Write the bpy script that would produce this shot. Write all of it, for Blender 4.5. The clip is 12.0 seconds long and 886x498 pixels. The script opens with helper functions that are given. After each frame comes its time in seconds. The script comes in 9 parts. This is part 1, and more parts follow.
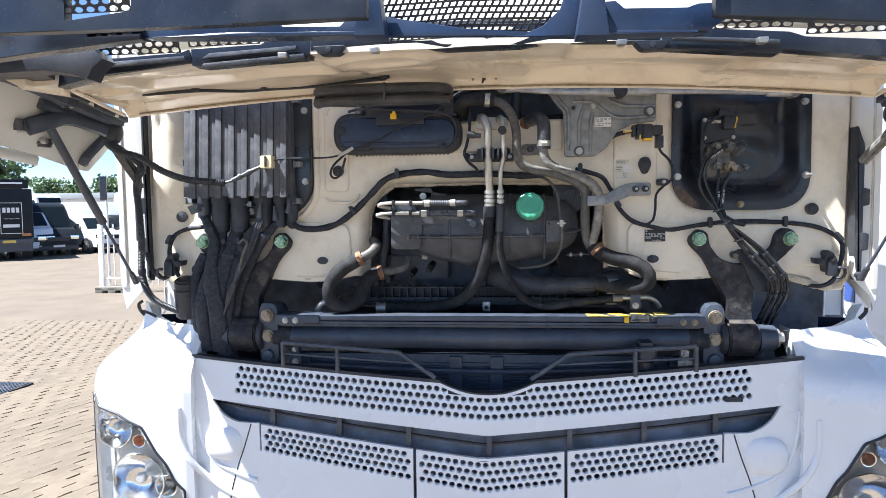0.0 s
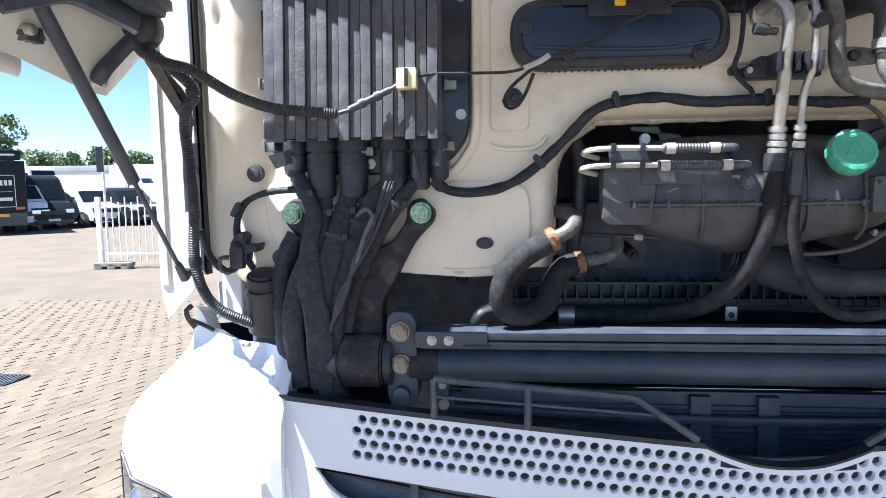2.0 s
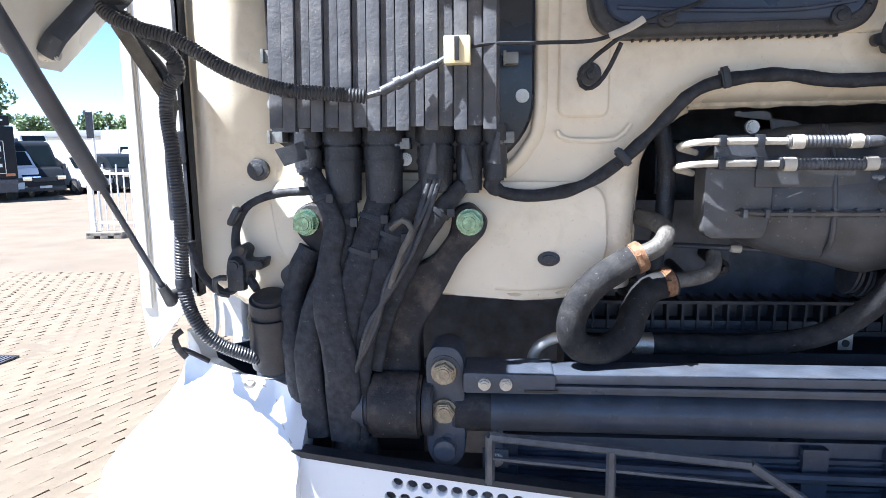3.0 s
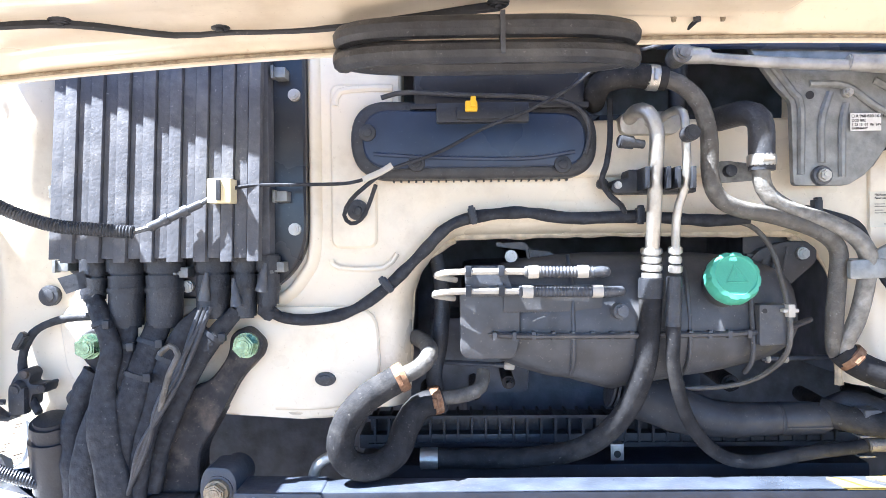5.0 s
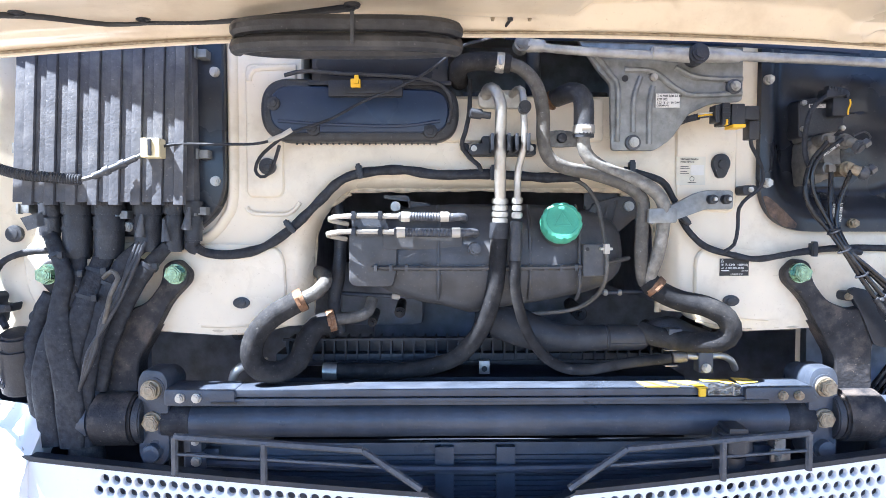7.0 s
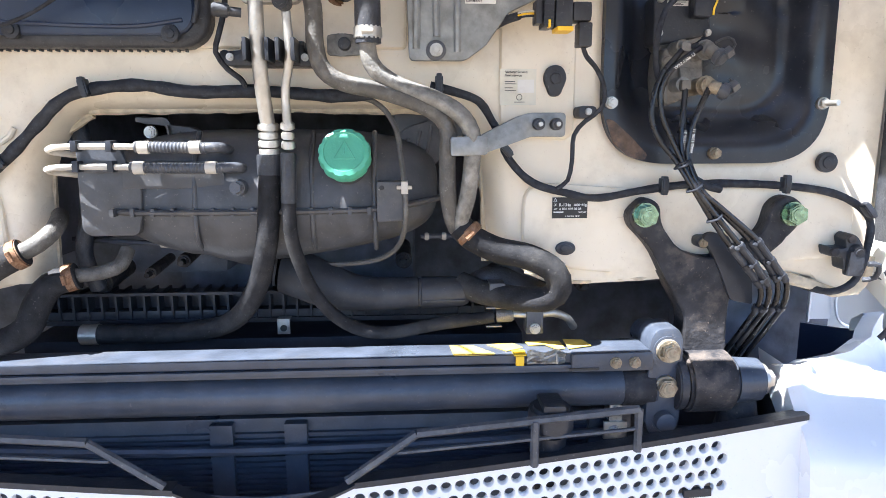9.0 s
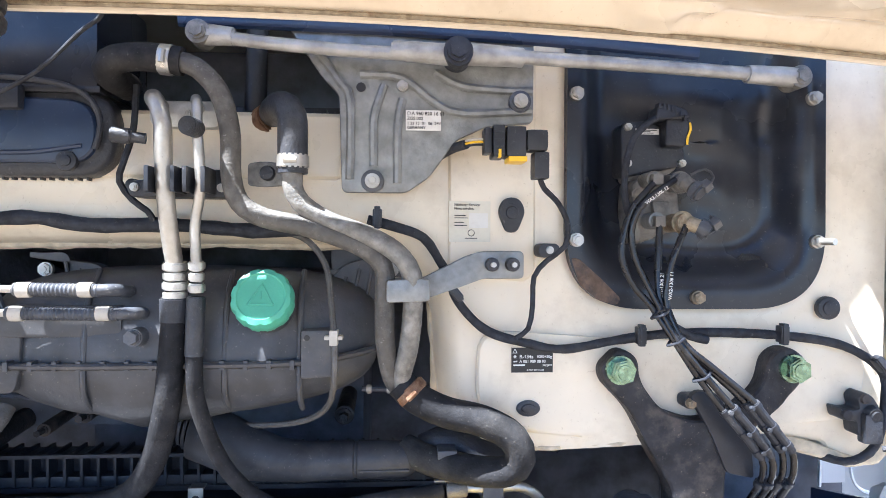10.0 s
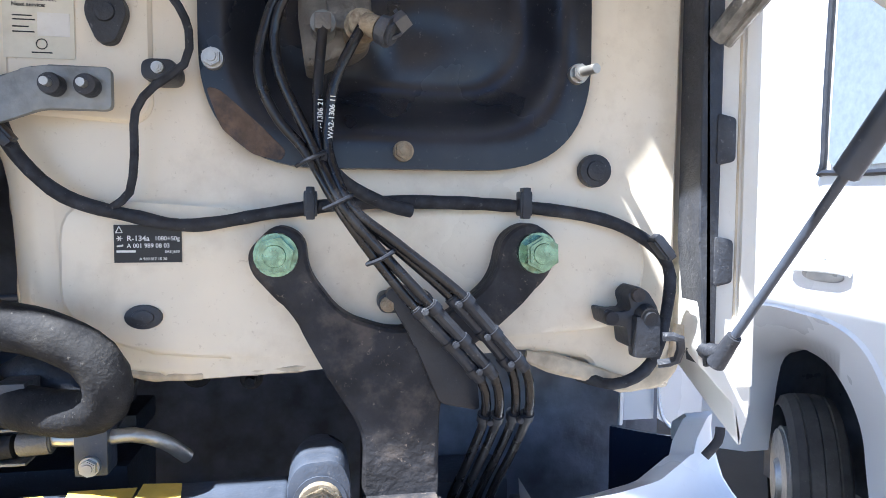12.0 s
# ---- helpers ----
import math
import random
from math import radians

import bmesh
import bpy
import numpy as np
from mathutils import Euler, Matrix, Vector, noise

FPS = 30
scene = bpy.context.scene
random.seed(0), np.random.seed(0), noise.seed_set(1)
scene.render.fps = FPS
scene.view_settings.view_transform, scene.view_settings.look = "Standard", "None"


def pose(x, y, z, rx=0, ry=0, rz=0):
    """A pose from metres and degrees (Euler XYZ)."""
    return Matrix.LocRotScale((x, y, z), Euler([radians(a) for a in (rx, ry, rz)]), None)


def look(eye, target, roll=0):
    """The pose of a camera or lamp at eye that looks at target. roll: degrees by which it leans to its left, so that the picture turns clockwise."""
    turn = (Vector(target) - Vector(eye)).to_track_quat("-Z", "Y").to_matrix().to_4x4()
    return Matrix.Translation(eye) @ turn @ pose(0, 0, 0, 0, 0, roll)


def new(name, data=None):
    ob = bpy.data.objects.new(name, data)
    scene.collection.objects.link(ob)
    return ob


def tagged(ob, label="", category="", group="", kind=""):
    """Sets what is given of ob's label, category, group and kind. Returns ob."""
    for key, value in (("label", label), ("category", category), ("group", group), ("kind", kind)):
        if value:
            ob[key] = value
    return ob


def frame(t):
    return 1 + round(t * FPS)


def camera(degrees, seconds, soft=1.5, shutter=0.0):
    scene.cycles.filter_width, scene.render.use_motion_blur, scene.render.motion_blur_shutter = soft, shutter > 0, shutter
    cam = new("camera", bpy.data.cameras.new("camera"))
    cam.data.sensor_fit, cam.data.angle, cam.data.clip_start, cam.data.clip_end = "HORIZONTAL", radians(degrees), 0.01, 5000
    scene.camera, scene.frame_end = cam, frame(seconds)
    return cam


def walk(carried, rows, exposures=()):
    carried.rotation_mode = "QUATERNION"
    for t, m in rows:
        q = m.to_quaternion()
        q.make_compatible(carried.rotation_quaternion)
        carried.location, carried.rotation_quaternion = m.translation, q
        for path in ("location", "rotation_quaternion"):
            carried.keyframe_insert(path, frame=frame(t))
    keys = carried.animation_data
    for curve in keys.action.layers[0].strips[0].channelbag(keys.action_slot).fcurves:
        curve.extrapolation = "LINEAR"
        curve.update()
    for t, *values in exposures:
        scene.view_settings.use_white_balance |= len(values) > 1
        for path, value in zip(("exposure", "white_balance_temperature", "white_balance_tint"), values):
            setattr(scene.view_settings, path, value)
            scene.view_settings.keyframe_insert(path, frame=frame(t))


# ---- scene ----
cam = camera(67.0, 12.0, soft=0.5)
EXPOSURES = ((0.0, 1.92, 5850, 9), (1.0, 1.97, 5800, 9), (2.5, 2.10, 5700, 10), (4.5, 2.98, 5700, 11), (5.5, 3.32, 5560, 11), (6.7, 3.02, 5540, 11), (8.5, 2.64, 5950, 11), (9.5, 2.97, 5900, 11), (10.0, 2.92, 5750, 11), (11.0, 2.97, 5600, 10), (11.5, 2.64, 5650, 10), (12.0, 2.42, 5720, 10))
PATH = [
    (0, (0.092, -2.211, 1.716), (-0.112, -0.226, 1.58), -0.7),
    (0.5, (-0.024, -2.096, 1.731), (-0.228, -0.111, 1.599), -0.7),
    (1, (-0.191, -1.98, 1.708), (-0.392, 0.006, 1.576), -0.6),
    (1.5, (-0.383, -1.712, 1.67), (-0.58, 0.27, 1.488), -0.7),
    (2, (-0.507, -1.398, 1.668), (-0.701, 0.581, 1.452), -0.8),
    (2.5, (-0.602, -1.189, 1.678), (-0.796, 0.781, 1.394), -0.7),
    (2.7, (-0.634, -1.123, 1.7), (-0.819, 0.842, 1.375), -0.7),
    (4.3, (-0.519, -1.076, 1.762), (-0.695, 0.909, 1.597), -0.7),
    (4.5, (-0.471, -1.1, 1.773), (-0.607, 0.892, 1.647), -0.7),
    (5, (-0.323, -1.172, 1.773), (-0.353, 0.827, 1.748), -0.6),
    (5.5, (-0.201, -1.257, 1.768), (-0.196, 0.743, 1.788), -0.4),
    (6, (-0.171, -1.364, 1.739), (-0.156, 0.635, 1.774), -0.2),
    (6.5, (-0.156, -1.459, 1.719), (-0.136, 0.541, 1.74), -0.2),
    (6.7, (-0.148, -1.485, 1.711), (-0.124, 0.515, 1.698), -0.1),
    (8.3, (0.115, -1.277, 1.734), (0.168, 0.683, 1.34), -0.2),
    (8.5, (0.166, -1.255, 1.753), (0.227, 0.703, 1.348), -0.1),
    (9, (0.249, -1.184, 1.747), (0.368, 0.781, 1.394), -0.1),
    (9.5, (0.301, -1.141, 1.782), (0.436, 0.843, 1.569), 0.1),
    (10, (0.345, -1.008, 1.788), (0.482, 0.987, 1.768), 0.3),
    (10.5, (0.423, -0.878, 1.799), (0.628, 1.108, 1.917), 0.3),
    (11, (0.535, -0.809, 1.777), (0.849, 1.16, 1.927), 0.5),
    (11.5, (0.664, -0.746, 1.711), (1.013, 1.219, 1.843), 0.4),
    (12, (0.741, -0.698, 1.639), (1.084, 1.269, 1.521), 0.2),
]
walk(cam, [(t, look(eye, target, roll)) for t, eye, target, roll in PATH], EXPOSURES)

# ---- world, sun, exposure ----
SUN_WAY = Vector((0.52, 0.25, -1.0)).normalized()
world = bpy.data.worlds.new("sky")
scene.world = world
world.use_nodes = True
sky = world.node_tree.nodes.new("ShaderNodeTexSky")
sky.sky_type, sky.sun_disc = "NISHITA", False
sky.sun_elevation = math.asin(-SUN_WAY.z)
sky.sun_rotation = math.atan2(-SUN_WAY.x, -SUN_WAY.y)
sky.altitude, sky.air_density, sky.dust_density, sky.ozone_density = 1500, 0.75, 0.25, 2.8
background = world.node_tree.nodes["Background"]
background.inputs[1].default_value = 0.062
world.node_tree.links.new(sky.outputs[0], background.inputs[0])
sun = new("sun", bpy.data.lights.new("sun", "SUN"))
sun.data.energy, sun.data.angle, sun.data.color = 5.0, radians(0.55), (1.0, 0.96, 0.90)
sun.matrix_world = look((-8, -8, 14), Vector((-8, -8, 14)) + SUN_WAY)


# ---- materials ----
def material(name, colour, rough=0.5, metal=0.0, spread=0.12, grain=40.0, stain=None, amount=0.0, stain_size=3.0, relief=0.0, relief_size=120.0, coat=0.0, per_object=0.0, gloss=0.5, speck=None):
    """A surface with fine grain, large stains of a second colour, uneven gloss and fine relief."""
    m = bpy.data.materials.new(name)
    m.use_nodes = True
    nt = m.node_tree
    b = nt.nodes["Principled BSDF"]
    b.inputs["Metallic"].default_value = metal
    b.inputs["Coat Weight"].default_value = coat
    b.inputs["Specular IOR Level"].default_value = gloss
    where = nt.nodes.new("ShaderNodeTexCoord").outputs["Object"]

    def cloud(size, detail, lo, hi):
        n = nt.nodes.new("ShaderNodeTexNoise")
        n.inputs["Scale"].default_value, n.inputs["Detail"].default_value = size, detail
        nt.links.new(where, n.inputs["Vector"])
        r = nt.nodes.new("ShaderNodeMapRange")
        r.inputs[1].default_value, r.inputs[2].default_value, r.inputs[3].default_value, r.inputs[4].default_value = 0.3, 0.7, lo, hi
        nt.links.new(n.outputs["Fac"], r.inputs[0])
        return r.outputs[0]

    def blend(kind, fac, a, c):
        n = nt.nodes.new("ShaderNodeMix")
        n.data_type, n.blend_type = "RGBA", kind
        for socket, value in ((n.inputs[0], fac), (n.inputs[6], a), (n.inputs[7], c)):
            if isinstance(value, bpy.types.NodeSocket):
                nt.links.new(value, socket)
            else:
                socket.default_value = value if isinstance(value, float) else (*value, 1.0) if len(value) == 3 else value
        return n.outputs[2]

    low, high = [c * (1 - spread) for c in colour], [min(1, c * (1 + spread)) for c in colour]
    out = blend("MIX", cloud(grain, 4, 0.0, 1.0), low, high)
    if per_object:
        info = nt.nodes.new("ShaderNodeObjectInfo")
        r = nt.nodes.new("ShaderNodeMapRange")
        r.inputs[3].default_value, r.inputs[4].default_value = 1 - per_object, 1 + per_object
        nt.links.new(info.outputs["Random"], r.inputs[0])
        hsv = nt.nodes.new("ShaderNodeHueSaturation")
        nt.links.new(r.outputs[0], hsv.inputs["Value"])
        nt.links.new(out, hsv.inputs["Color"])
        out = hsv.outputs[0]
    if stain:
        n = nt.nodes.new("ShaderNodeTexNoise")
        n.inputs["Scale"].default_value, n.inputs["Detail"].default_value, n.inputs["Roughness"].default_value = stain_size, 8, 0.65
        nt.links.new(where, n.inputs["Vector"])
        r = nt.nodes.new("ShaderNodeMapRange")
        r.inputs[1].default_value, r.inputs[2].default_value, r.inputs[3].default_value, r.inputs[4].default_value = 0.5, 0.72, 0.0, amount
        nt.links.new(n.outputs["Fac"], r.inputs[0])
        out = blend("MIX", r.outputs[0], out, stain)
    if speck is None:
        speck = 0.35 if stain else 0.0
    if speck:
        # small chips, grit and dust specks
        n = nt.nodes.new("ShaderNodeTexNoise")
        n.inputs["Scale"].default_value, n.inputs["Detail"].default_value, n.inputs["Roughness"].default_value = 150, 3, 0.7
        nt.links.new(where, n.inputs["Vector"])
        r = nt.nodes.new("ShaderNodeMapRange")
        r.inputs[1].default_value, r.inputs[2].default_value, r.inputs[3].default_value, r.inputs[4].default_value = 0.64, 0.74, 0.0, speck
        nt.links.new(n.outputs["Fac"], r.inputs[0])
        dull = stain if max(colour) > 0.4 else [min(0.5, 2.2 * c + 0.03) for c in (stain or colour)]
        out = blend("MIX", r.outputs[0], out, dull)
    nt.links.new(out, b.inputs["Base Color"])
    nt.links.new(cloud(grain * 0.35, 5, max(0.02, rough - 0.1), min(1, rough + 0.12)), b.inputs["Roughness"])
    if relief:
        n = nt.nodes.new("ShaderNodeTexNoise")
        n.inputs["Scale"].default_value, n.inputs["Detail"].default_value = relief_size, 5
        nt.links.new(where, n.inputs["Vector"])
        bump = nt.nodes.new("ShaderNodeBump")
        bump.inputs["Strength"].default_value, bump.inputs["Distance"].default_value = relief, 0.004
        nt.links.new(n.outputs["Fac"], bump.inputs["Height"])
        nt.links.new(bump.outputs[0], b.inputs["Normal"])
    return m


def clear(name, tint=(1, 1, 1), rough=0.02):
    m = bpy.data.materials.new(name)
    m.use_nodes = True
    b = m.node_tree.nodes["Principled BSDF"]
    b.inputs["Base Color"].default_value, b.inputs["Roughness"].default_value = (*tint, 1), rough
    b.inputs["Transmission Weight"].default_value, b.inputs["IOR"].default_value = 1.0, 1.45
    return m


CREAM = material("cream_paint", (0.80, 0.72, 0.575), 0.33, spread=0.04, grain=14, stain=(0.40, 0.31, 0.19), amount=0.38, stain_size=9, relief=0.5, relief_size=7, coat=0.25)
HOODPAINT = material("cream_hood_paint", (0.79, 0.695, 0.55), 0.30, spread=0.05, grain=8, stain=(0.42, 0.30, 0.17), amount=0.40, stain_size=6, relief=0.35, relief_size=9, coat=0.6)
WHITE = material("white_paint", (0.80, 0.81, 0.82), 0.25, spread=0.02, grain=10, stain=(0.55, 0.54, 0.50), amount=0.12, stain_size=5, coat=0.5)
PILLAR = material("white_pillar_paint", (0.70, 0.685, 0.63), 0.36, spread=0.03, grain=10, stain=(0.45, 0.40, 0.32), amount=0.35, stain_size=6, coat=0.3)
# the sky's blue reflection is put into these blacks, strongest in the moulding
BLACK = material("black_plastic", (0.018, 0.021, 0.029), 0.42, spread=0.25, grain=30, stain=(0.085, 0.085, 0.085), amount=0.30, stain_size=9, relief=0.15, relief_size=200)
SKYBLACK = material("sky_tinted_black_moulding", (0.016, 0.030, 0.068), 0.32, spread=0.2, grain=10, stain=(0.07, 0.075, 0.085), amount=0.25, stain_size=6, relief=0.08, relief_size=30)
SATIN = material("black_satin_sheet", (0.014, 0.017, 0.025), 0.27, spread=0.25, grain=12, stain=(0.07, 0.066, 0.06), amount=0.30, stain_size=6, relief=0.10, relief_size=20)
RIBBED = material("dusty_grey_plastic", (0.060, 0.066, 0.080), 0.42, spread=0.25, grain=60, stain=(0.24, 0.23, 0.21), amount=0.40, stain_size=14, relief=0.2, relief_size=160)
RUBBER = material("black_rubber", (0.027, 0.030, 0.038), 0.46, spread=0.25, grain=50, stain=(0.13, 0.13, 0.13), amount=0.40, stain_size=11, relief=0.3, relief_size=220)
HOSE = material("dusty_hose_rubber", (0.022, 0.0225, 0.025), 0.68, spread=0.35, grain=45, stain=(0.105, 0.10, 0.092), amount=0.5, stain_size=8, relief=0.25, relief_size=220, gloss=0.14)
TAPE = material("black_cloth_tape", (0.030, 0.033, 0.041), 0.64, spread=0.4, grain=80, stain=(0.10, 0.096, 0.09), amount=0.32, stain_size=13, relief=0.6, relief_size=90, gloss=0.25)
CASTIRON = material("black_cast_iron", (0.034, 0.034, 0.038), 0.55, 0.0, spread=0.4, grain=30, stain=(0.165, 0.13, 0.10), amount=0.65, stain_size=15, relief=0.5, relief_size=120, gloss=0.22)
# black paint, its base lifted towards blue to stand in for haze
CHASSIS = material("hazed_chassis_black", (0.052, 0.063, 0.086), 0.36, spread=0.25, grain=20, stain=(0.10, 0.09, 0.08), amount=0.35, stain_size=7, relief=0.2, relief_size=120)
# haze deep in the tunnel is put into this pale blue-grey base
ENGINE = material("engine_bay_hazed", (0.15, 0.165, 0.20), 0.5, spread=0.4, grain=18, stain=(0.15, 0.145, 0.14), amount=0.5, stain_size=6, relief=0.4, relief_size=60)
RIBDUST = material("dust_coated_ribs", (0.098, 0.103, 0.118), 0.50, spread=0.15, grain=40, stain=(0.24, 0.24, 0.245), amount=0.45, stain_size=17, relief=0.25, relief_size=140, gloss=0.15)
DUCT = material("grimy_duct_plastic", (0.030, 0.034, 0.042), 0.5, spread=0.3, grain=18, stain=(0.12, 0.11, 0.10), amount=0.5, stain_size=8, relief=0.2, relief_size=60, gloss=0.35)
TANKPLASTIC = material("tank_plastic", (0.060, 0.062, 0.068), 0.46, spread=0.3, grain=22, stain=(0.17, 0.155, 0.13), amount=0.65, stain_size=6, relief=0.2, relief_size=90)
ALU = material("dull_aluminium", (0.50, 0.49, 0.46), 0.42, 0.85, spread=0.15, grain=40, stain=(0.22, 0.20, 0.17), amount=0.45, stain_size=16, relief=0.2, relief_size=200)
GRIMY = material("grimy_cast_alloy", (0.20, 0.19, 0.175), 0.55, 0.5, spread=0.3, grain=60, stain=(0.07, 0.065, 0.06), amount=0.7, stain_size=30, relief=0.5, relief_size=160)
PIPE = material("weathered_alloy_pipe", (0.205, 0.20, 0.185), 0.5, 0.4, spread=0.35, grain=70, stain=(0.48, 0.47, 0.45), amount=0.40, stain_size=38, relief=0.35, relief_size=260)
GREYPIPE = material("grey_coated_pipe", (0.095, 0.090, 0.082), 0.55, 0.1, spread=0.2, grain=60, stain=(0.26, 0.25, 0.235), amount=0.35, stain_size=30, relief=0.35, relief_size=220)
RODZINC = material("galvanised_rod", (0.40, 0.40, 0.39), 0.45, 0.4, spread=0.3, grain=30, stain=(0.20, 0.19, 0.17), amount=0.6, stain_size=16, relief=0.3, relief_size=140)
ZINC = material("galvanised_sheet", (0.25, 0.26, 0.26), 0.46, 0.45, spread=0.25, grain=45, stain=(0.12, 0.115, 0.105), amount=0.55, stain_size=14, relief=0.25, relief_size=160)
STEEL = material("zinc_bolt_steel", (0.52, 0.51, 0.48), 0.36, 0.8, spread=0.15, grain=120, stain=(0.24, 0.19, 0.13), amount=0.35, stain_size=60)
GREENBOLT = material("green_chromate_bolt", (0.22, 0.34, 0.25), 0.24, 0.85, spread=0.45, grain=120, stain=(0.30, 0.30, 0.16), amount=0.60, stain_size=45)
RUSTBOLT = material("brassy_rusty_bolt", (0.34, 0.29, 0.21), 0.5, 0.5, spread=0.3, grain=120, stain=(0.14, 0.065, 0.03), amount=0.7, stain_size=50, relief=0.4, relief_size=300)
RUST = material("rusty_clamp", (0.20, 0.105, 0.055), 0.6, 0.3, spread=0.35, grain=120, stain=(0.33, 0.27, 0.2), amount=0.5, stain_size=60, relief=0.4, relief_size=300)
GREENCAP = material("green_cap_plastic", (0.095, 0.41, 0.28), 0.42, spread=0.08, grain=30, stain=(0.06, 0.32, 0.21), amount=0.4, stain_size=20, relief=0.15, relief_size=200)
YELLOW = material("yellow_plastic", (0.85, 0.52, 0.02), 0.45, spread=0.06)
YELLOWTAPE = material("yellow_warning_label", (0.72, 0.50, 0.09), 0.5, spread=0.1, grain=50, stain=(0.35, 0.27, 0.11), amount=0.5, stain_size=25)
IVORY = material("ivory_plastic", (0.70, 0.62, 0.40), 0.5, spread=0.06)
PALEHOSE = material("pale_grey_tube", (0.52, 0.49, 0.43), 0.55, spread=0.12, grain=60, stain=(0.25, 0.22, 0.19), amount=0.5, stain_size=30)
PAPER = material("label_paper", (0.74, 0.73, 0.69), 0.5, spread=0.04, grain=60, stain=(0.5, 0.46, 0.38), amount=0.4, stain_size=40)
SERVICE = material("cream_label", (0.72, 0.69, 0.58), 0.5, spread=0.04, grain=60, stain=(0.5, 0.45, 0.35), amount=0.4, stain_size=40)
INK = material("black_ink", (0.02, 0.02, 0.02), 0.5, spread=0.1)
INKWHITE = material("white_ink", (0.75, 0.75, 0.73), 0.5, spread=0.05)
SEALANT = material("brown_sealant", (0.58, 0.50, 0.37), 0.7, spread=0.25, grain=50, stain=(0.36, 0.28, 0.18), amount=0.6, stain_size=18, relief=0.8, relief_size=45)
CHROME = material("lamp_reflector", (0.80, 0.80, 0.80), 0.10, 1.0, spread=0.05, grain=30)
AMBER = material("amber_lamp", (0.50, 0.20, 0.09), 0.2, spread=0.1)
LAMPGREY = material("lamp_grey", (0.42, 0.44, 0.46), 0.3, 0.3, spread=0.1, grain=20)
VANGLASS = material("van_window_glass", (0.16, 0.19, 0.21), 0.08, spread=0.1)
GLASS = clear("clear_lamp_glass")
NYLON = material("black_nylon_tube", (0.010, 0.010, 0.012), 0.26, spread=0.2, grain=60, stain=(0.05, 0.05, 0.05), amount=0.3, stain_size=20)
DARKGLASS = material("dark_window_glass", (0.02, 0.03, 0.035), 0.06, spread=0.1)


# ---- building helpers ----
def flat(bm, smooth=True):
    for f in bm.faces:
        f.smooth = smooth


def part(name, bm, mat, parent=None, label="", smooth=35):
    """Links a bmesh as one mesh object, under a thing or a part."""
    bmesh.ops.recalc_face_normals(bm, faces=bm.faces)
    flat(bm, smooth > 0)
    me = bpy.data.meshes.new(name)
    bm.to_mesh(me)
    bm.free()
    me.materials.append(mat)
    if smooth:
        me.set_sharp_from_angle(angle=radians(smooth))
    ob = new(name, me)
    if parent:
        ob.parent = parent
    if label:
        tagged(ob, label)
    return ob


def thing(name, label, category, group="", kind="", at=(0, 0, 0)):
    ob = new(name)
    ob.empty_display_size = 0.05
    ob.location = at
    return tagged(ob, label, category, group, kind)


def solid(name, bm, mat, label, category, group="", kind="", smooth=35):
    return tagged(part(name, bm, mat, smooth=smooth), label, category, group, kind)


def box(bm, x0, x1, y0, y1, z0, z1, bevel=0.0):
    made = bmesh.ops.create_cube(bm, size=1.0, matrix=Matrix.Translation(((x0 + x1) / 2, (y0 + y1) / 2, (z0 + z1) / 2)) @ Matrix.Diagonal((abs(x1 - x0), abs(y1 - y0), abs(z1 - z0), 1)))
    if bevel:
        edges = {e for v in made["verts"] for e in v.link_edges}
        bmesh.ops.bevel(bm, geom=list(edges), offset=bevel, segments=2, affect="EDGES", profile=0.7)


def along(a, b):
    """The pose at a that turns z towards b."""
    a, b = Vector(a), Vector(b)
    return Matrix.Translation(a) @ (b - a).to_track_quat("Z", "Y").to_matrix().to_4x4()


def rod(bm, a, b, r, r2=None, seg=16, bevel=0.0):
    length = (Vector(b) - Vector(a)).length
    made = bmesh.ops.create_cone(bm, cap_ends=True, segments=seg, radius1=r, radius2=r if r2 is None else r2, depth=length, matrix=along(a, b) @ Matrix.Translation((0, 0, length / 2)))
    if bevel:
        rims = {e for v in made["verts"] for e in v.link_edges if any(len(f.verts) > 4 for f in e.link_faces)}
        bmesh.ops.bevel(bm, geom=list(rims), offset=bevel, segments=2, affect="EDGES")


def spline(points, step=0.012):
    """Points along a smooth line through the given ones."""
    p = [Vector(v) for v in points]
    p = [2 * p[0] - p[1], *p, 2 * p[-1] - p[-2]]
    out = []
    for a, b, c, d in zip(p, p[1:], p[2:], p[3:]):
        n = max(2, int((c - b).length / step))
        for i in range(n):
            t = i / n
            out.append(0.5 * (2 * b + (c - a) * t + (2 * a - 5 * b + 4 * c - d) * t * t + (3 * b - a - 3 * c + d) * t ** 3))
    return out + [p[-2]]


def tube(bm, points, r, seg=12, step=0.012, ring=0.0, pitch=0.008, wobble=0.0, flatten=1.0):
    """A hose or cable along a smooth line; ring: depth of corrugation."""
    line = spline(points, min(step, pitch / 2) if ring else step)
    up = Vector((0.13, 0.21, 1))
    rings = []
    for i, q in enumerate(line):
        way = (line[min(i + 1, len(line) - 1)] - line[max(i - 1, 0)]).normalized()
        up = (up - way * up.dot(way)).normalized()
        side = way.cross(up)
        rad = r + (ring if (i % 2) else -ring)
        rad *= 1 + wobble * noise.noise(q * 35)
        rings.append([bm.verts.new(q + rad * (up * math.cos(k * math.tau / seg) + flatten * side * math.sin(k * math.tau / seg))) for k in range(seg)])
    for a, b in zip(rings, rings[1:]):
        for k in range(seg):
            bm.faces.new((a[k], a[(k + 1) % seg], b[(k + 1) % seg], b[k]))
    bm.faces.new(rings[0]), bm.faces.new(rings[-1][::-1])


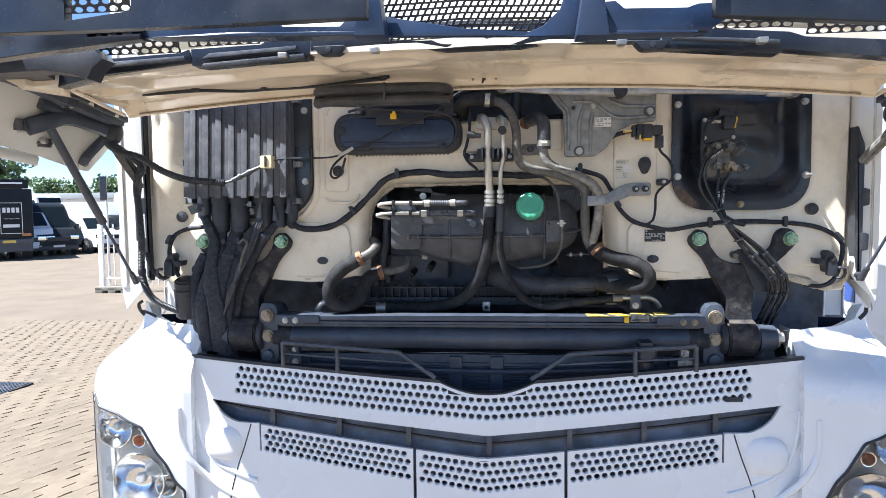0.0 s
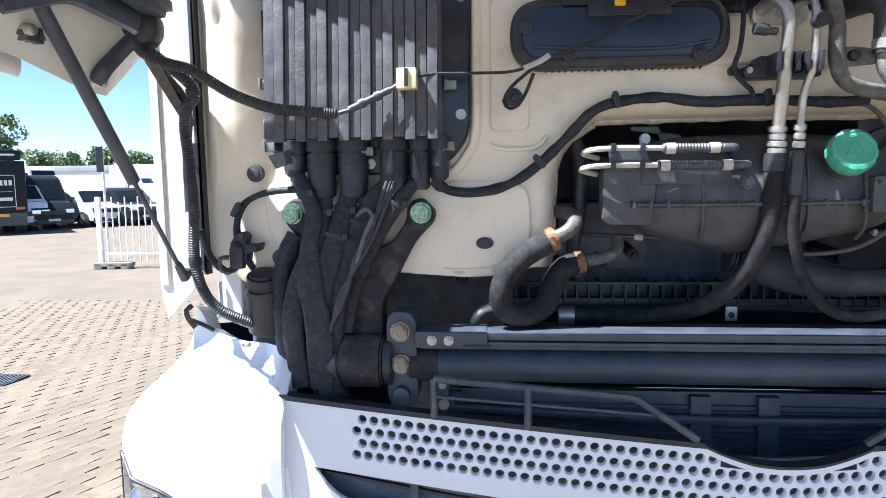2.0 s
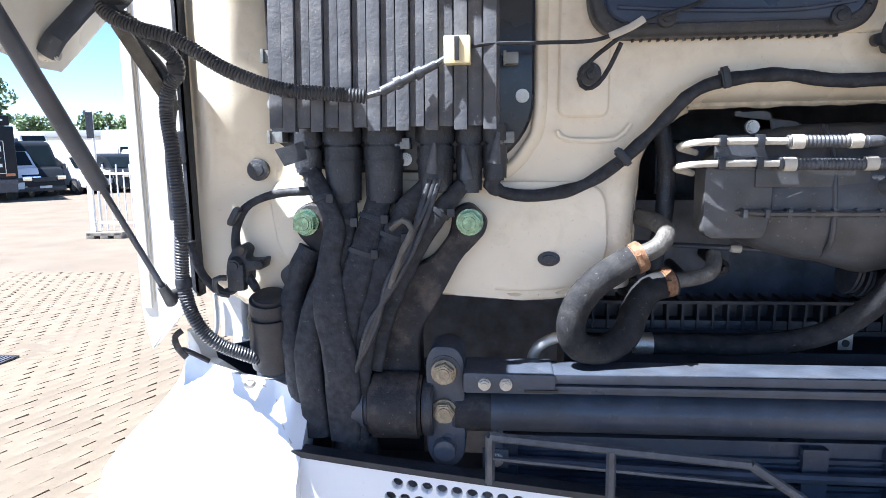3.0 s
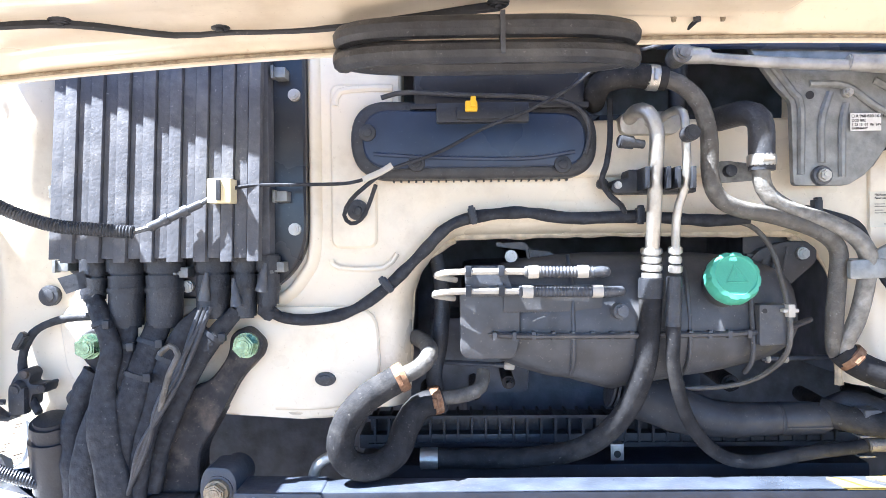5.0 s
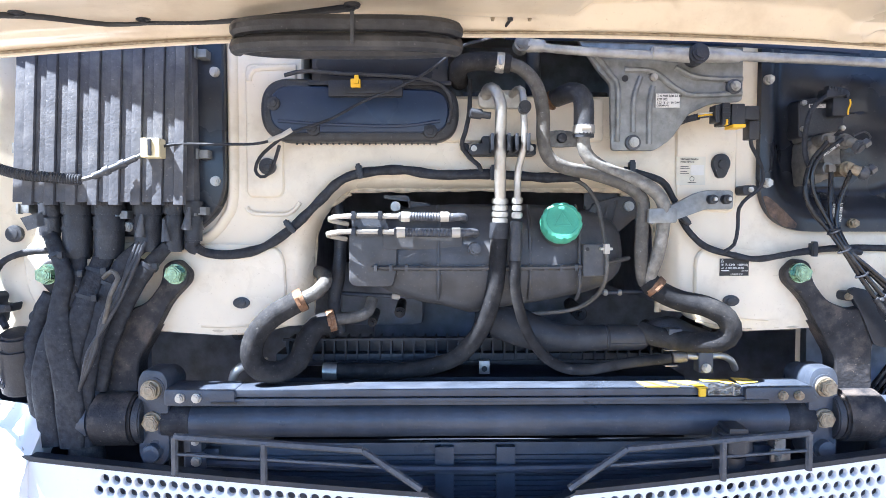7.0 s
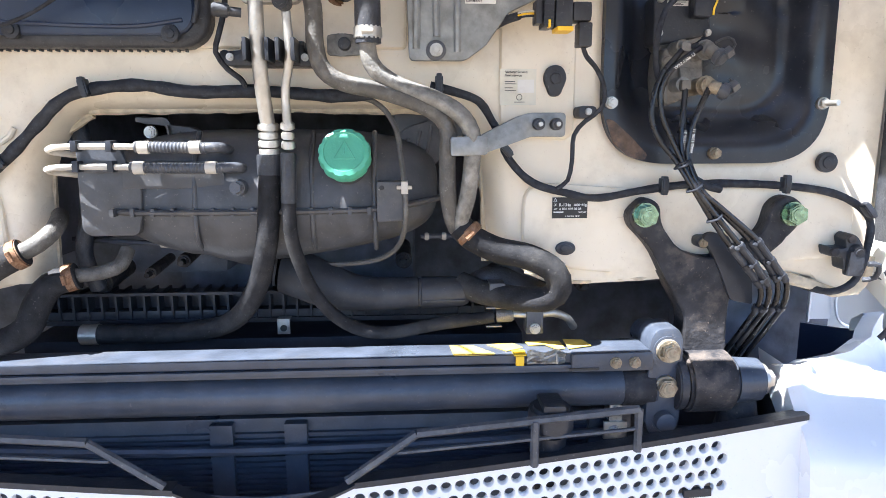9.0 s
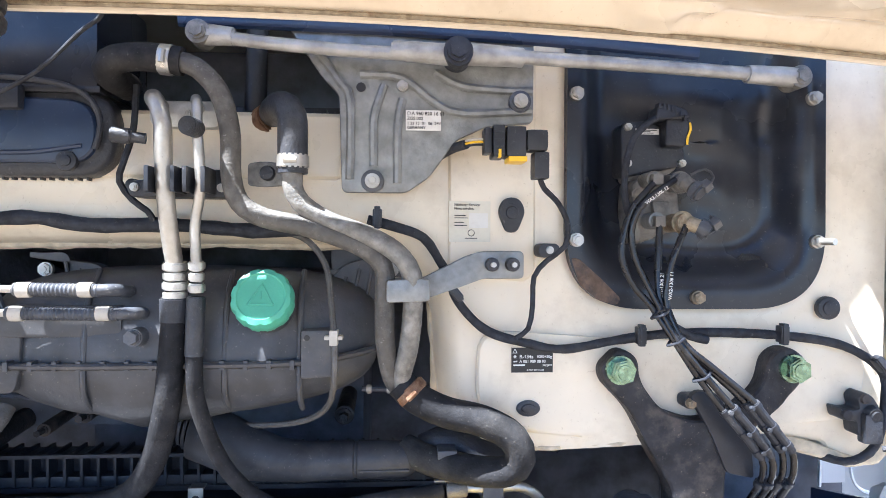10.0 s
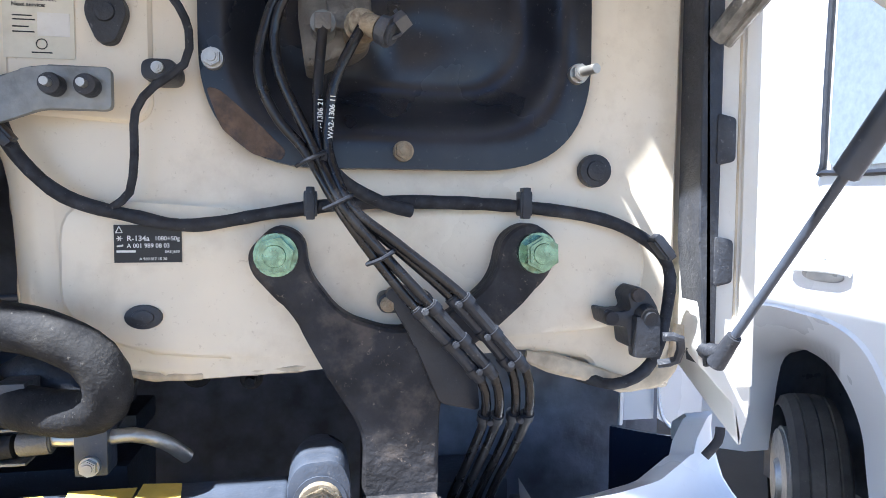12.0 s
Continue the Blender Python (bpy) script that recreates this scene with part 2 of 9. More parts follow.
def rounded(points, r, seg=5):
    """The outline with its corners rounded by r (one number, or one a corner)."""
    out, n = [], len(points)
    for i, p in enumerate(points):
        rad = r[i] if isinstance(r, (list, tuple)) else r
        a, p, c = Vector(points[i - 1]), Vector(p), Vector(points[(i + 1) % n])
        u, v = (a - p), (c - p)
        cut = min(rad, u.length * 0.49, v.length * 0.49)
        if cut < 1e-4:
            out.append(p)
            continue
        a, c = p + u.normalized() * cut, p + v.normalized() * cut
        for k in range(seg + 1):
            t = k / seg
            out.append((1 - t) ** 2 * a + 2 * t * (1 - t) * p + t * t * c)
    return out


def plate(bm, outline, front, back, bevel=0.0, segments=2):
    """An upright sheet: an outline in x and z, from y = front to y = back, its front rim rounded."""
    ring = [bm.verts.new((p[0], back, p[1])) for p in outline]
    face = bm.faces.new(ring)
    face.normal_update()
    made = bmesh.ops.extrude_face_region(bm, geom=[face])
    fresh = [v for v in made["geom"] if isinstance(v, bmesh.types.BMVert)]
    for v in fresh:
        v.co.y = front
    if bevel:
        done = set(fresh)
        rim = [e for e in {e for v in fresh for e in v.link_edges} if e.verts[0] in done and e.verts[1] in done]
        bmesh.ops.bevel(bm, geom=rim, offset=bevel, segments=segments, affect="EDGES", profile=0.6)
    big = [f for f in bm.faces if len(f.verts) > 4]
    bmesh.ops.triangulate(bm, faces=big)


def disc(bm, x, y, z, r, depth, seg=24, bevel=0.003, squash=1.0):
    """A round boss that faces the viewer, its front at y."""
    plate(bm, [(x + r * math.cos(k * math.tau / seg), z + squash * r * math.sin(k * math.tau / seg)) for k in range(seg)], y, y + depth, bevel)


def oval(x0, x1, z0, z1, r, seg=8):
    return rounded([(x0, z0), (x1, z0), (x1, z1), (x0, z1)], r, seg)


def blob(bm, cx, cy, cz, rx, ry, rz, power=3.0, seg=40, rings=20, cut=None):
    """A rounded box with soft swelling sides."""
    def sgn(v, p):
        return math.copysign(abs(v) ** p, v)
    rows = []
    for j in range(rings + 1):
        ph = -math.pi / 2 + math.pi * j / rings
        rows.append([bm.verts.new((cx + rx * sgn(math.cos(ph), 2 / power) * sgn(math.cos(a * math.tau / seg), 2 / power),
                                   cy + ry * sgn(math.cos(ph), 2 / power) * sgn(math.sin(a * math.tau / seg), 2 / power),
                                   cz + rz * sgn(math.sin(ph), 2 / power))) for a in range(seg)])
    for a, b in zip(rows, rows[1:]):
        for k in range(seg):
            bm.faces.new((a[k], a[(k + 1) % seg], b[(k + 1) % seg], b[k]))
    bmesh.ops.remove_doubles(bm, verts=bm.verts, dist=0.0003)


def hexbolt_mesh(r, height, washer=1.2):
    """A hexagon head with a flange and a dished top, facing -y."""
    bm = bmesh.new()
    rod(bm, (0, 0.004, 0), (0, -0.0035, 0), r * washer, r * washer * 0.96, 20)
    made = bmesh.ops.create_cone(bm, cap_ends=True, segments=6, radius1=r, radius2=r, depth=height, matrix=along((0, -0.003, 0), (0, -1, 0)) @ Matrix.Translation((0, 0, height / 2)))
    rim = [e for e in {e for v in made["verts"] for e in v.link_edges} if all(v.co.y < -height * 0.6 for v in e.verts)]
    bmesh.ops.bevel(bm, geom=rim, offset=r * 0.13, segments=2, affect="EDGES")
    rod(bm, (0, -height - 0.002, 0), (0, -height - 0.0045, 0), r * 0.62, r * 0.56, 16)
    bmesh.ops.recalc_face_normals(bm, faces=bm.faces)
    me = bpy.data.meshes.new("bolt")
    bm.to_mesh(me)
    bm.free()
    for p in me.polygons:
        p.use_smooth = True
    me.set_sharp_from_angle(angle=radians(30))
    return me


BOLTS = {}


def bolt(x, y, z, r, mat, parent, height=None, turn=0.0, facing=None, name="bolt"):
    height = height or r * 0.75
    key = (round(r, 4), round(height, 4), mat.name)
    if key not in BOLTS:
        BOLTS[key] = hexbolt_mesh(r, height)
        BOLTS[key].materials.append(mat)
    ob = new(name, BOLTS[key])
    ob.parent = parent
    ob.matrix_local = pose(x, y, z, 0, turn, 0 if facing is None else facing)
    return ob


def writing(text, size, x, y, z, mat, parent, name="lettering", turn=0.0):
    """Letters that face the viewer, as a mesh."""
    c = bpy.data.curves.new(name, "FONT")
    c.body, c.size, c.extrude, c.offset = text, size, 0.0002, size * 0.012
    ob = bpy.data.objects.new(name, c)
    scene.collection.objects.link(ob)
    me = bpy.data.meshes.new_from_object(ob.evaluated_get(bpy.context.evaluated_depsgraph_get()))
    bpy.data.objects.remove(ob)
    me.materials.append(mat)
    out = new(name, me)
    out.parent = parent
    out.matrix_local = pose(x, y, z, 90, 0, turn)
    return out


def bars(rows, y, mat, parent, name="print_bar"):
    """Plain bars in place of writing too small to read: (x0, x1, z0, z1) each."""
    for x0, x1, z0, z1 in rows:
        bm = bmesh.new()
        box(bm, x0, x1, y - 0.0006, y, z0, z1)
        part(name, bm, mat, parent, smooth=0)


# ---- ground ----
GROUND = material("sand_worn_paving", (0.140, 0.110, 0.078), 0.85, spread=0.14, grain=1.2, stain=(0.14, 0.112, 0.082), amount=0.6, stain_size=0.6, relief=0.5, relief_size=30)
BRICK = material("sandy_concrete_brick", (0.140, 0.110, 0.077), 0.85, spread=0.16, grain=6, stain=(0.14, 0.11, 0.08), amount=0.5, stain_size=1.1, relief=0.5, relief_size=60, per_object=0.12)
def yard_z(y):
    """The yard falls gently away from the truck and then lies level."""
    y = max(0.0, min(y, 16.0))
    return -0.043 * y if y < 12 else -0.516 - 0.043 * ((y - 12) - (y - 12) ** 2 / 8)


bm = bmesh.new()
rows_y = [-600, -100, -20, 0, 4, 8, 12, 13, 14, 15, 16, 24, 40, 80, 200, 600]
rows_v = [[bm.verts.new((x, y, yard_z(y))) for x in (-600, -100, -30, -10, 0, 10, 30, 100, 600)] for y in rows_y]
for near_, far_ in zip(rows_v, rows_v[1:]):
    for k in range(len(near_) - 1):
        bm.faces.new((near_[k], near_[k + 1], far_[k + 1], far_[k]))
solid("ground", bm, GROUND, "sandy brick-paved parking yard in full sun", "ground", kind="structure", smooth=0)

# ---- the cab front ----
FACE = 0.05  # y of the painted sheet
wall_outline = rounded([
    (-1.19, 2.30), (-1.19, 1.50), (-1.13, 1.45), (-1.06, 1.42), (-0.98, 1.47), (-0.70, 1.455), (-0.56, 1.445), (-0.452, 1.468),
    (-0.442, 1.715), (-0.35, 1.825), (0.35, 1.825), (0.442, 1.725), (0.457, 1.52), (0.475, 1.475), (0.59, 1.455), (0.72, 1.46), (0.96, 1.475), (1.05, 1.46), (1.06, 1.425), (1.155, 1.42),
    (1.166, 2.30), (1.060, 2.30), (1.060, 1.665), (0.592, 1.665), (0.592, 2.30), (0.31, 2.30), (0.31, 1.99), (-0.415, 1.99), (-0.415, 2.30)], [0, 0, .03, .02, .03, .02, .04, .0, .12, .06, .06, .12, .04, .03, .02, .03, .02, .01, .01, .01, 0, 0, .150, .150, 0, 0, .02, .02, 0])
bm = bmesh.new()
plate(bm, wall_outline, FACE, 0.125, 0.012, 3)
wall = solid("wall_cab_front", bm, CREAM, "cream-painted sheet-metal cab front with stains and sealant", "cab wall", kind="structure")



def rolled_rim(outline, width, depth, side):
    """The sheet rolls inwards along an open outline; side: 1 when the opening lies on the right of the way."""
    bm = bmesh.new()
    prev = None
    for i, p in enumerate(outline):
        way = (Vector(outline[min(i + 1, len(outline) - 1)]) - Vector(outline[max(i - 1, 0)])).normalized()
        out = Vector((way.y, -way.x)) * side
        flat_ = Vector(p) - out * 0.017
        col = [bm.verts.new((flat_.x, FACE - 0.0006, flat_.y))]
        for k in range(9):
            a = k * math.pi / 16
            q = Vector(p) + out * width * math.sin(a) * (1 + 0.06 * noise.noise(Vector((p[0] * 30, p[1] * 30, k * 0.4))))
            col.append(bm.verts.new((q.x, FACE - 0.0006 + depth * (1 - math.cos(a)), q.y)))
        if prev:
            for k in range(9):
                bm.faces.new((prev[k], col[k], col[k + 1], prev[k + 1]))
        prev = col
    part("rolled_rim", bm, CREAM, wall, smooth=60)


tunnel_rim = rounded([(-0.452, 1.470), (-0.442, 1.715), (-0.35, 1.825), (0.35, 1.825), (0.442, 1.725), (0.457, 1.50)], [0, .12, .06, .06, .12, 0], 8)
rolled_rim(tunnel_rim, 0.044, 0.075, 1)
panel_rim = rounded([(0.592, 2.30), (0.592, 1.665), (1.060, 1.665), (1.060, 2.30)], [0, .150, .150, 0], 12)
rolled_rim(panel_rim, 0.034, 0.022, -1)
# the sheet swells towards the cab corner beside the control box
bm = bmesh.new()
rows_ = []
for j in range(41):
    z = 1.60 + 0.70 * j / 40
    row = []
    for i in range(19):
        f = i / 18
        x = -1.176 + 0.150 * f
        up = min(1.0, max(0.0, (z - 1.60) / 0.20))
        swell = min(1.0, f / 0.25) * (1 - max(0.0, (f - 0.55) / 0.45) ** 1.5)
        dent = 0.012 * math.exp(-((x + 1.12) / 0.02) ** 2 - ((z - 2.0) / 0.04) ** 2)
        row.append(bm.verts.new((x, FACE + 0.001 - 0.034 * swell * up * up * (3 - 2 * up) + dent + 0.003 * noise.noise(Vector((x * 22, z * 14, 3))), z)))
    if rows_:
        for i in range(18):
            bm.faces.new((rows_[-1][i], rows_[-1][i + 1], row[i + 1], row[i]))
    rows_.append(row)
part("corner_swell", bm, CREAM, wall, "swelling of the cream sheet towards the corner", smooth=60)
# the sheet rises round the control box
bm = bmesh.new()
tube(bm, [(-0.572, 0.054, 2.25), (-0.571, 0.054, 1.95), (-0.573, 0.054, 1.765), (-0.592, 0.054, 1.712), (-0.628, 0.054, 1.672), (-0.68, 0.054, 1.655)], 0.018, 14, flatten=0.6)
part("box_surround", bm, CREAM, wall, smooth=60)
# raised pads and pressed ridges of the sheet
for outline, front, r in (
    ([(-1.05, 1.665), (-0.56, 1.655), (-0.462, 1.655), (-0.456, 1.53), (-0.49, 1.478), (-0.60, 1.462), (-0.70, 1.475), (-0.95, 1.49), (-1.03, 1.52)], FACE - 0.012, 0.05),
    ([(0.472, 1.650), (0.470, 1.53), (0.52, 1.495), (0.60, 1.478), (0.72, 1.48), (0.95, 1.495), (1.10, 1.50), (1.12, 1.60), (1.05, 1.645), (0.70, 1.635), (0.56, 1.645)], FACE - 0.012, 0.05),
    ([(-0.545, 1.76), (-0.545, 2.06), (-0.43, 2.06), (-0.43, 2.0), (-0.46, 1.98), (-0.46, 1.76)], FACE - 0.007, 0.02),
    ([(-0.30, 1.985), (-0.30, 1.885), (0.26, 1.885), (0.26, 1.985)], FACE - 0.010, 0.012),
    ([(0.425, 2.2), (0.425, 1.735), (0.55, 1.725), (0.565, 1.74), (0.565, 2.2)], FACE - 0.006, 0.015),
):
    bm = bmesh.new()
    plate(bm, rounded(outline, r), front, FACE + 0.01, 0.009, 3)
    part("pressed_pad", bm, CREAM, wall)
bm = bmesh.new()
tube(bm, [(-0.535, 0.044, 2.02), (-0.525, 0.044, 2.045), (-0.47, 0.044, 2.05), (-0.43, 0.044, 2.05)], 0.007, 8)
tube(bm, [(-0.545, 0.046, 1.74), (-0.53, 0.046, 1.725), (-0.45, 0.046, 1.725), (-0.425, 0.046, 1.75)], 0.005, 8)
part("pressed_ridge", bm, CREAM, wall)
# folded sealed flange under the sheet and round the tunnel
bm = bmesh.new()
for side in (-1, 1):
    tube(bm, [(side * 0.48, 0.055, 1.478), (side * 0.53, 0.055, 1.464), (side * 0.59, 0.055, 1.458), (side * 0.72, 0.055, 1.464)], 0.005, 8, wobble=0.6)
    tube(bm, [(side * 0.412, 0.115, 1.49), (side * 0.408, 0.115, 1.60), (side * 0.402, 0.115, 1.69)], 0.008, 8, wobble=0.4)
    tube(bm, [(side * 0.402, 0.115, 1.69), (side * 0.375, 0.115, 1.74), (side * 0.32, 0.115, 1.775)], 0.008, 8, wobble=0.4)
tube(bm, [(-0.32, 0.108, 1.782), (0, 0.108, 1.785), (0.32, 0.108, 1.782)], 0.009, 8, wobble=0.4)
tube(bm, [(0.97, 0.05, 1.468), (1.05, 0.045, 1.445), (1.10, 0.045, 1.43), (1.15, 0.045, 1.45), (1.165, 0.05, 1.50)], 0.009, 8, wobble=0.6, flatten=0.7)
part("sealed_flange", bm, SEALANT, wall, "brown seam sealer along the folded flange")

# round plugs and grommets in the sheet
for x, z, r in ((-1.06, 1.68, 0.019), (-0.557, 1.524, 0.019), (0.553, 1.526, 0.019), (1.047, 1.684, 0.019)):
    bm = bmesh.new()
    squash = 0.68 if z < 1.6 else 1.0
    disc(bm, x, FACE - 0.017, z, r, 0.012, squash=squash)
    disc(bm, x, FACE - 0.0195, z, r * 0.6, 0.006, bevel=0.002, squash=squash)
    part("rubber_plug", bm, RUBBER, wall, "black rubber plug")
bm = bmesh.new()
plate(bm, rounded([(0.502, 1.838), (0.513, 1.859), (0.536, 1.859), (0.547, 1.838), (0.533, 1.804), (0.516, 1.804)], 0.012), 0.030, 0.05, 0.004)
disc(bm, 0.5245, 0.026, 1.835, 0.010, 0.01)
part("rubber_grommet", bm, RUBBER, wall, "black egg-shaped rubber grommet")

# side pillars, seals and the door edges behind
for side in (-1, 1):
    bm = bmesh.new()
    s = side
    inner, outer = (1.161, 1.186) if s > 0 else (1.178, 1.189)
    edge = 1.296 if s < 0 else 1.238
    foot_z = 1.335 if s < 0 else 1.355
    start = 1.188 if s < 0 else 1.168
    plate(bm, rounded([(s * start, 2.5), (s * edge, 2.5), (s * edge, 1.40), (s * (edge - 0.012), foot_z), (s * 1.215, 1.41), (s * start, 1.46)], 0.006), 0.045 if s < 0 else 0.015, 0.30, 0.003)
    for v in bm.verts:
        if v.co.z < 1.5:
            v.co.z += 0.47 * max(0.0, v.co.y - 0.02)
    pillar = solid("cab_pillar", bm, PILLAR, "white-painted cab corner pillar with grimy lower edge", "pillar")
    face = 0.045 if s < 0 else 0.015
    bm = bmesh.new()
    box(bm, s * (edge - 0.020), s * (edge - 0.001), face - 0.005, face + 0.02, 1.43, 2.49, 0.002)
    part("pillar_fold", bm, PILLAR, pillar)
    bm = bmesh.new()
    tube(bm, [(s * (edge - 0.024), face + 0.001, 2.48), (s * (edge - 0.024), face + 0.001, 1.9), (s * (edge - 0.025), face + 0.001, 1.44)], 0.0022, 6, 0.2)
    part("pillar_seam", bm, SEALANT, pillar)
    bm = bmesh.new()
    top = 2.4 if s < 0 else 1.94
    plate(bm, rounded([(s * inner, top), (s * (inner + 0.006), top), (s * outer, top - 0.06), (s * outer, 1.47), (s * 1.176, 1.455), (s * inner, 1.60)], 0.003), 0.022 if s < 0 else 0.006, 0.052, 0.004)
    for z in (1.72, 1.58):
        plate(bm, rounded([(s * 1.18, z + 0.03), (s * 1.204, z + 0.025), (s * 1.204, z - 0.025), (s * 1.18, z - 0.03)], 0.006), 0.018 if s < 0 else 0.004, 0.046 if s < 0 else 0.013, 0.003)
    part("rubber_seal", bm, RUBBER, pillar, "black rubber edge seal")
    bm = bmesh.new()
    box(bm, s * (edge - 0.004), s * (edge - 0.05), 0.42, 2.2, 1.10, 2.6, 0.01)
    part("door_skin", bm, PILLAR, pillar)
# cab sides, roof and windscreen base close the place above
bm = bmesh.new()
box(bm, -1.15, 1.15, 0.13, 2.2, 2.30, 2.42)
def cowl_shade_y(x):
    """Plan of the unseen cowl's front edge below the windscreen, fitted to the shadow line."""
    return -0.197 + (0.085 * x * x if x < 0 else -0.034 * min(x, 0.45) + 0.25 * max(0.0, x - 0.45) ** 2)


def cowl_shade_back(x):
    """In the middle the edge stands behind the added strip; a notch near the corner lets a sun patch through."""
    if 0.765 < x < 0.852:
        return -0.100 + 0.20 * (x - 0.765)
    return max(cowl_shade_y(x), -0.138) if -0.68 < x < 0.10 else cowl_shade_y(x)


# unseen cowl, added so that sun and shade fall on the sheet below
cols = [(x, cowl_shade_back(x)) for x in np.linspace(-1.2, 1.2, 241)]
rows_ = [[bm.verts.new((x, y + back, z)) for x, y in cols] for back, z in ((0.30, 2.25), (0.0, 2.25), (0.004, 2.262), (0.13, 2.30), (0.42, 3.9), (0.60, 3.9))]
for a, b in zip(rows_, rows_[1:]):
    for k in range(len(cols) - 1):
        bm.faces.new((a[k], a[k + 1], b[k + 1], b[k]))
cab = solid("cab_body", bm, PILLAR, "unseen white cab front, its lower edge shaped to let sun past", "cab", kind="structure")
# unseen strip, added to block part of the sun between flap and cowl
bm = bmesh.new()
rows_ = [[bm.verts.new((x, max(cowl_shade_y(x) + 0.004, -0.160) if back else cowl_shade_y(x), z)) for x in np.linspace(-0.68, 0.10, 49)] for back, z in ((0, 2.246), (1, 2.246), (1, 2.254), (0, 2.254))]
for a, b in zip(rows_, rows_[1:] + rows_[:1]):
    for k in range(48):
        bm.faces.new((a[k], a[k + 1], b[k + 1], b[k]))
part("cowl_lip", bm, RUBBER, cab, "unseen black strip along the cowl that narrows the sun gap")
for name, x0, x1, y0, y1, z0, z1 in (("roof", -1.2, 1.2, 0.12, 2.25, 3.9, 3.98), ("side_panel", -1.2, -1.17, 0.14, 2.25, 2.6, 3.9), ("side_panel", 1.17, 1.2, 0.14, 2.25, 2.6, 3.9), ("rear_panel", -1.17, 1.17, 2.21, 2.25, 1.1, 3.9)):
    bm = bmesh.new()
    box(bm, x0, x1, y0, y1, z0, z1, 0.012)
    part(name, bm, PILLAR, cab)

# dark engine space behind
lining = thing("engine_bay_lining", "dark grimy engine tunnel lining", "lining", kind="structure")
for x0, x1, y0, y1, z0, z1 in ((-1.15, 1.15, 0.85, 0.9, 0.4, 2.35), (-1.17, -1.12, 0.13, 0.85, 1.48, 2.3), (1.10, 1.15, 0.13, 0.85, 1.48, 2.3), (-1.10, -0.48, 0.16, 0.85, 1.50, 1.56), (0.49, 1.08, 0.16, 0.85, 1.50, 1.56),
                               (-0.46, 0.46, 0.14, 0.85, 1.86, 1.90), (-0.48, -0.43, 0.13, 0.85, 1.5, 1.855), (0.44, 0.49, 0.13, 0.85, 1.5, 1.855),
                               # backing sheets, added to keep the gaps behind the pillars dark
                               (0.90, 1.235, 0.34, 0.37, 0.5, 1.47), (1.05, 1.31, 0.375, 0.40, 0.5, 1.41), (-1.235, -0.90, 0.34, 0.37, 0.5, 1.47)):
    bm = bmesh.new()
    box(bm, x0, x1, y0, y1, z0, z1)
    part("lining_sheet", bm, ENGINE, lining, smooth=0)
chassis = thing("chassis_frame", "black painted truck chassis frame and cross member", "chassis")
for name, x0, x1, y0, y1, z0, z1 in (("side_member", -0.465, -0.395, 0.225, 2.0, 0.75, 1.02), ("side_member", 0.395, 0.465, 0.225, 2.0, 0.75, 1.02),
                                     ("outrigger", -1.0, -0.80, 0.225, 0.33, 0.95, 1.25), ("outrigger", 0.80, 1.0, 0.225, 0.33, 0.95, 1.25), ("cross_member", -0.95, 0.95, 0.12, 0.22, 0.80, 1.08)):
    bm = bmesh.new()
    box(bm, x0, x1, y0, y1, z0, z1, 0.01)
    part(name, bm, CHASSIS, chassis)


# ---- bumper and grille ----
def front_y(x, z):
    """Plan of the grille face: it bows forward in the middle and leans back at its top."""
    return -0.152 + 0.043 * (x / 0.82) ** 2 + 0.08 * max(0.0, z - 1.02)


def perforated(bm, x0, x1, low, high, pitch, r, rows_inset, thick=0.012, ceiling=lambda x: 9.0):
    """A grille face with rows of round holes, offset row by row; low and high give z by x."""
    step = pitch
    n = max(1, round((x1 - x0) / step))
    step = (x1 - x0) / n
    rows = 4

    def place(x, v, y):
        z0, z1 = low(x) + rows_inset, high(x) - rows_inset
        z = z0 + (z1 - z0) * v / rows
        return Vector((x, front_y(x, z) + y, z))

    for j in range(rows):
        shift = 0.5 * (j % 2)
        for i in range(n + (1 if shift else 0)):
            a, b = max(0.0, i - shift), min(float(n), i + 1 - shift)
            xa, xb = x0 + a * step, x0 + b * step
            xm, vm = (xa + xb) / 2, j + 0.5
            whole = b - a > 0.9
            if place(xm, j + 0.75, 0).z > ceiling(xm):
                continue
            corner = [(xa, j), (xm, j), (xb, j), (xb, j + 0.5), (xb, j + 1), (xm, j + 1), (xa, j + 1), (xa, j + 0.5)]
            out = [bm.verts.new(place(x, v, 0)) for x, v in corner]
            if not whole:
                bm.faces.new(out)
                continue
            rings = []
            for grow, y in ((1.22, 0.0), (1.04, 0.003), (1.0, thick)):
                ring = []
                for k in range(16):
                    ang = -math.pi * 0.75 + k * math.tau / 16
                    c = place(xm, vm, y)
                    ring.append(bm.verts.new((c.x + r * grow * math.cos(ang), front_y(c.x + r * grow * math.cos(ang), c.z) + y, c.z + r * grow * math.sin(ang))))
                rings.append(ring)
            for k in range(8):
                bm.faces.new((out[k], out[(k + 1) % 8], rings[0][(2 * k + 2) % 16], rings[0][2 * k + 1], rings[0][2 * k]))
            for p, q in zip(rings, rings[1:]):
                for k in range(16):
                    bm.faces.new((p[k], p[(k + 1) % 16], q[(k + 1) % 16], q[k]))


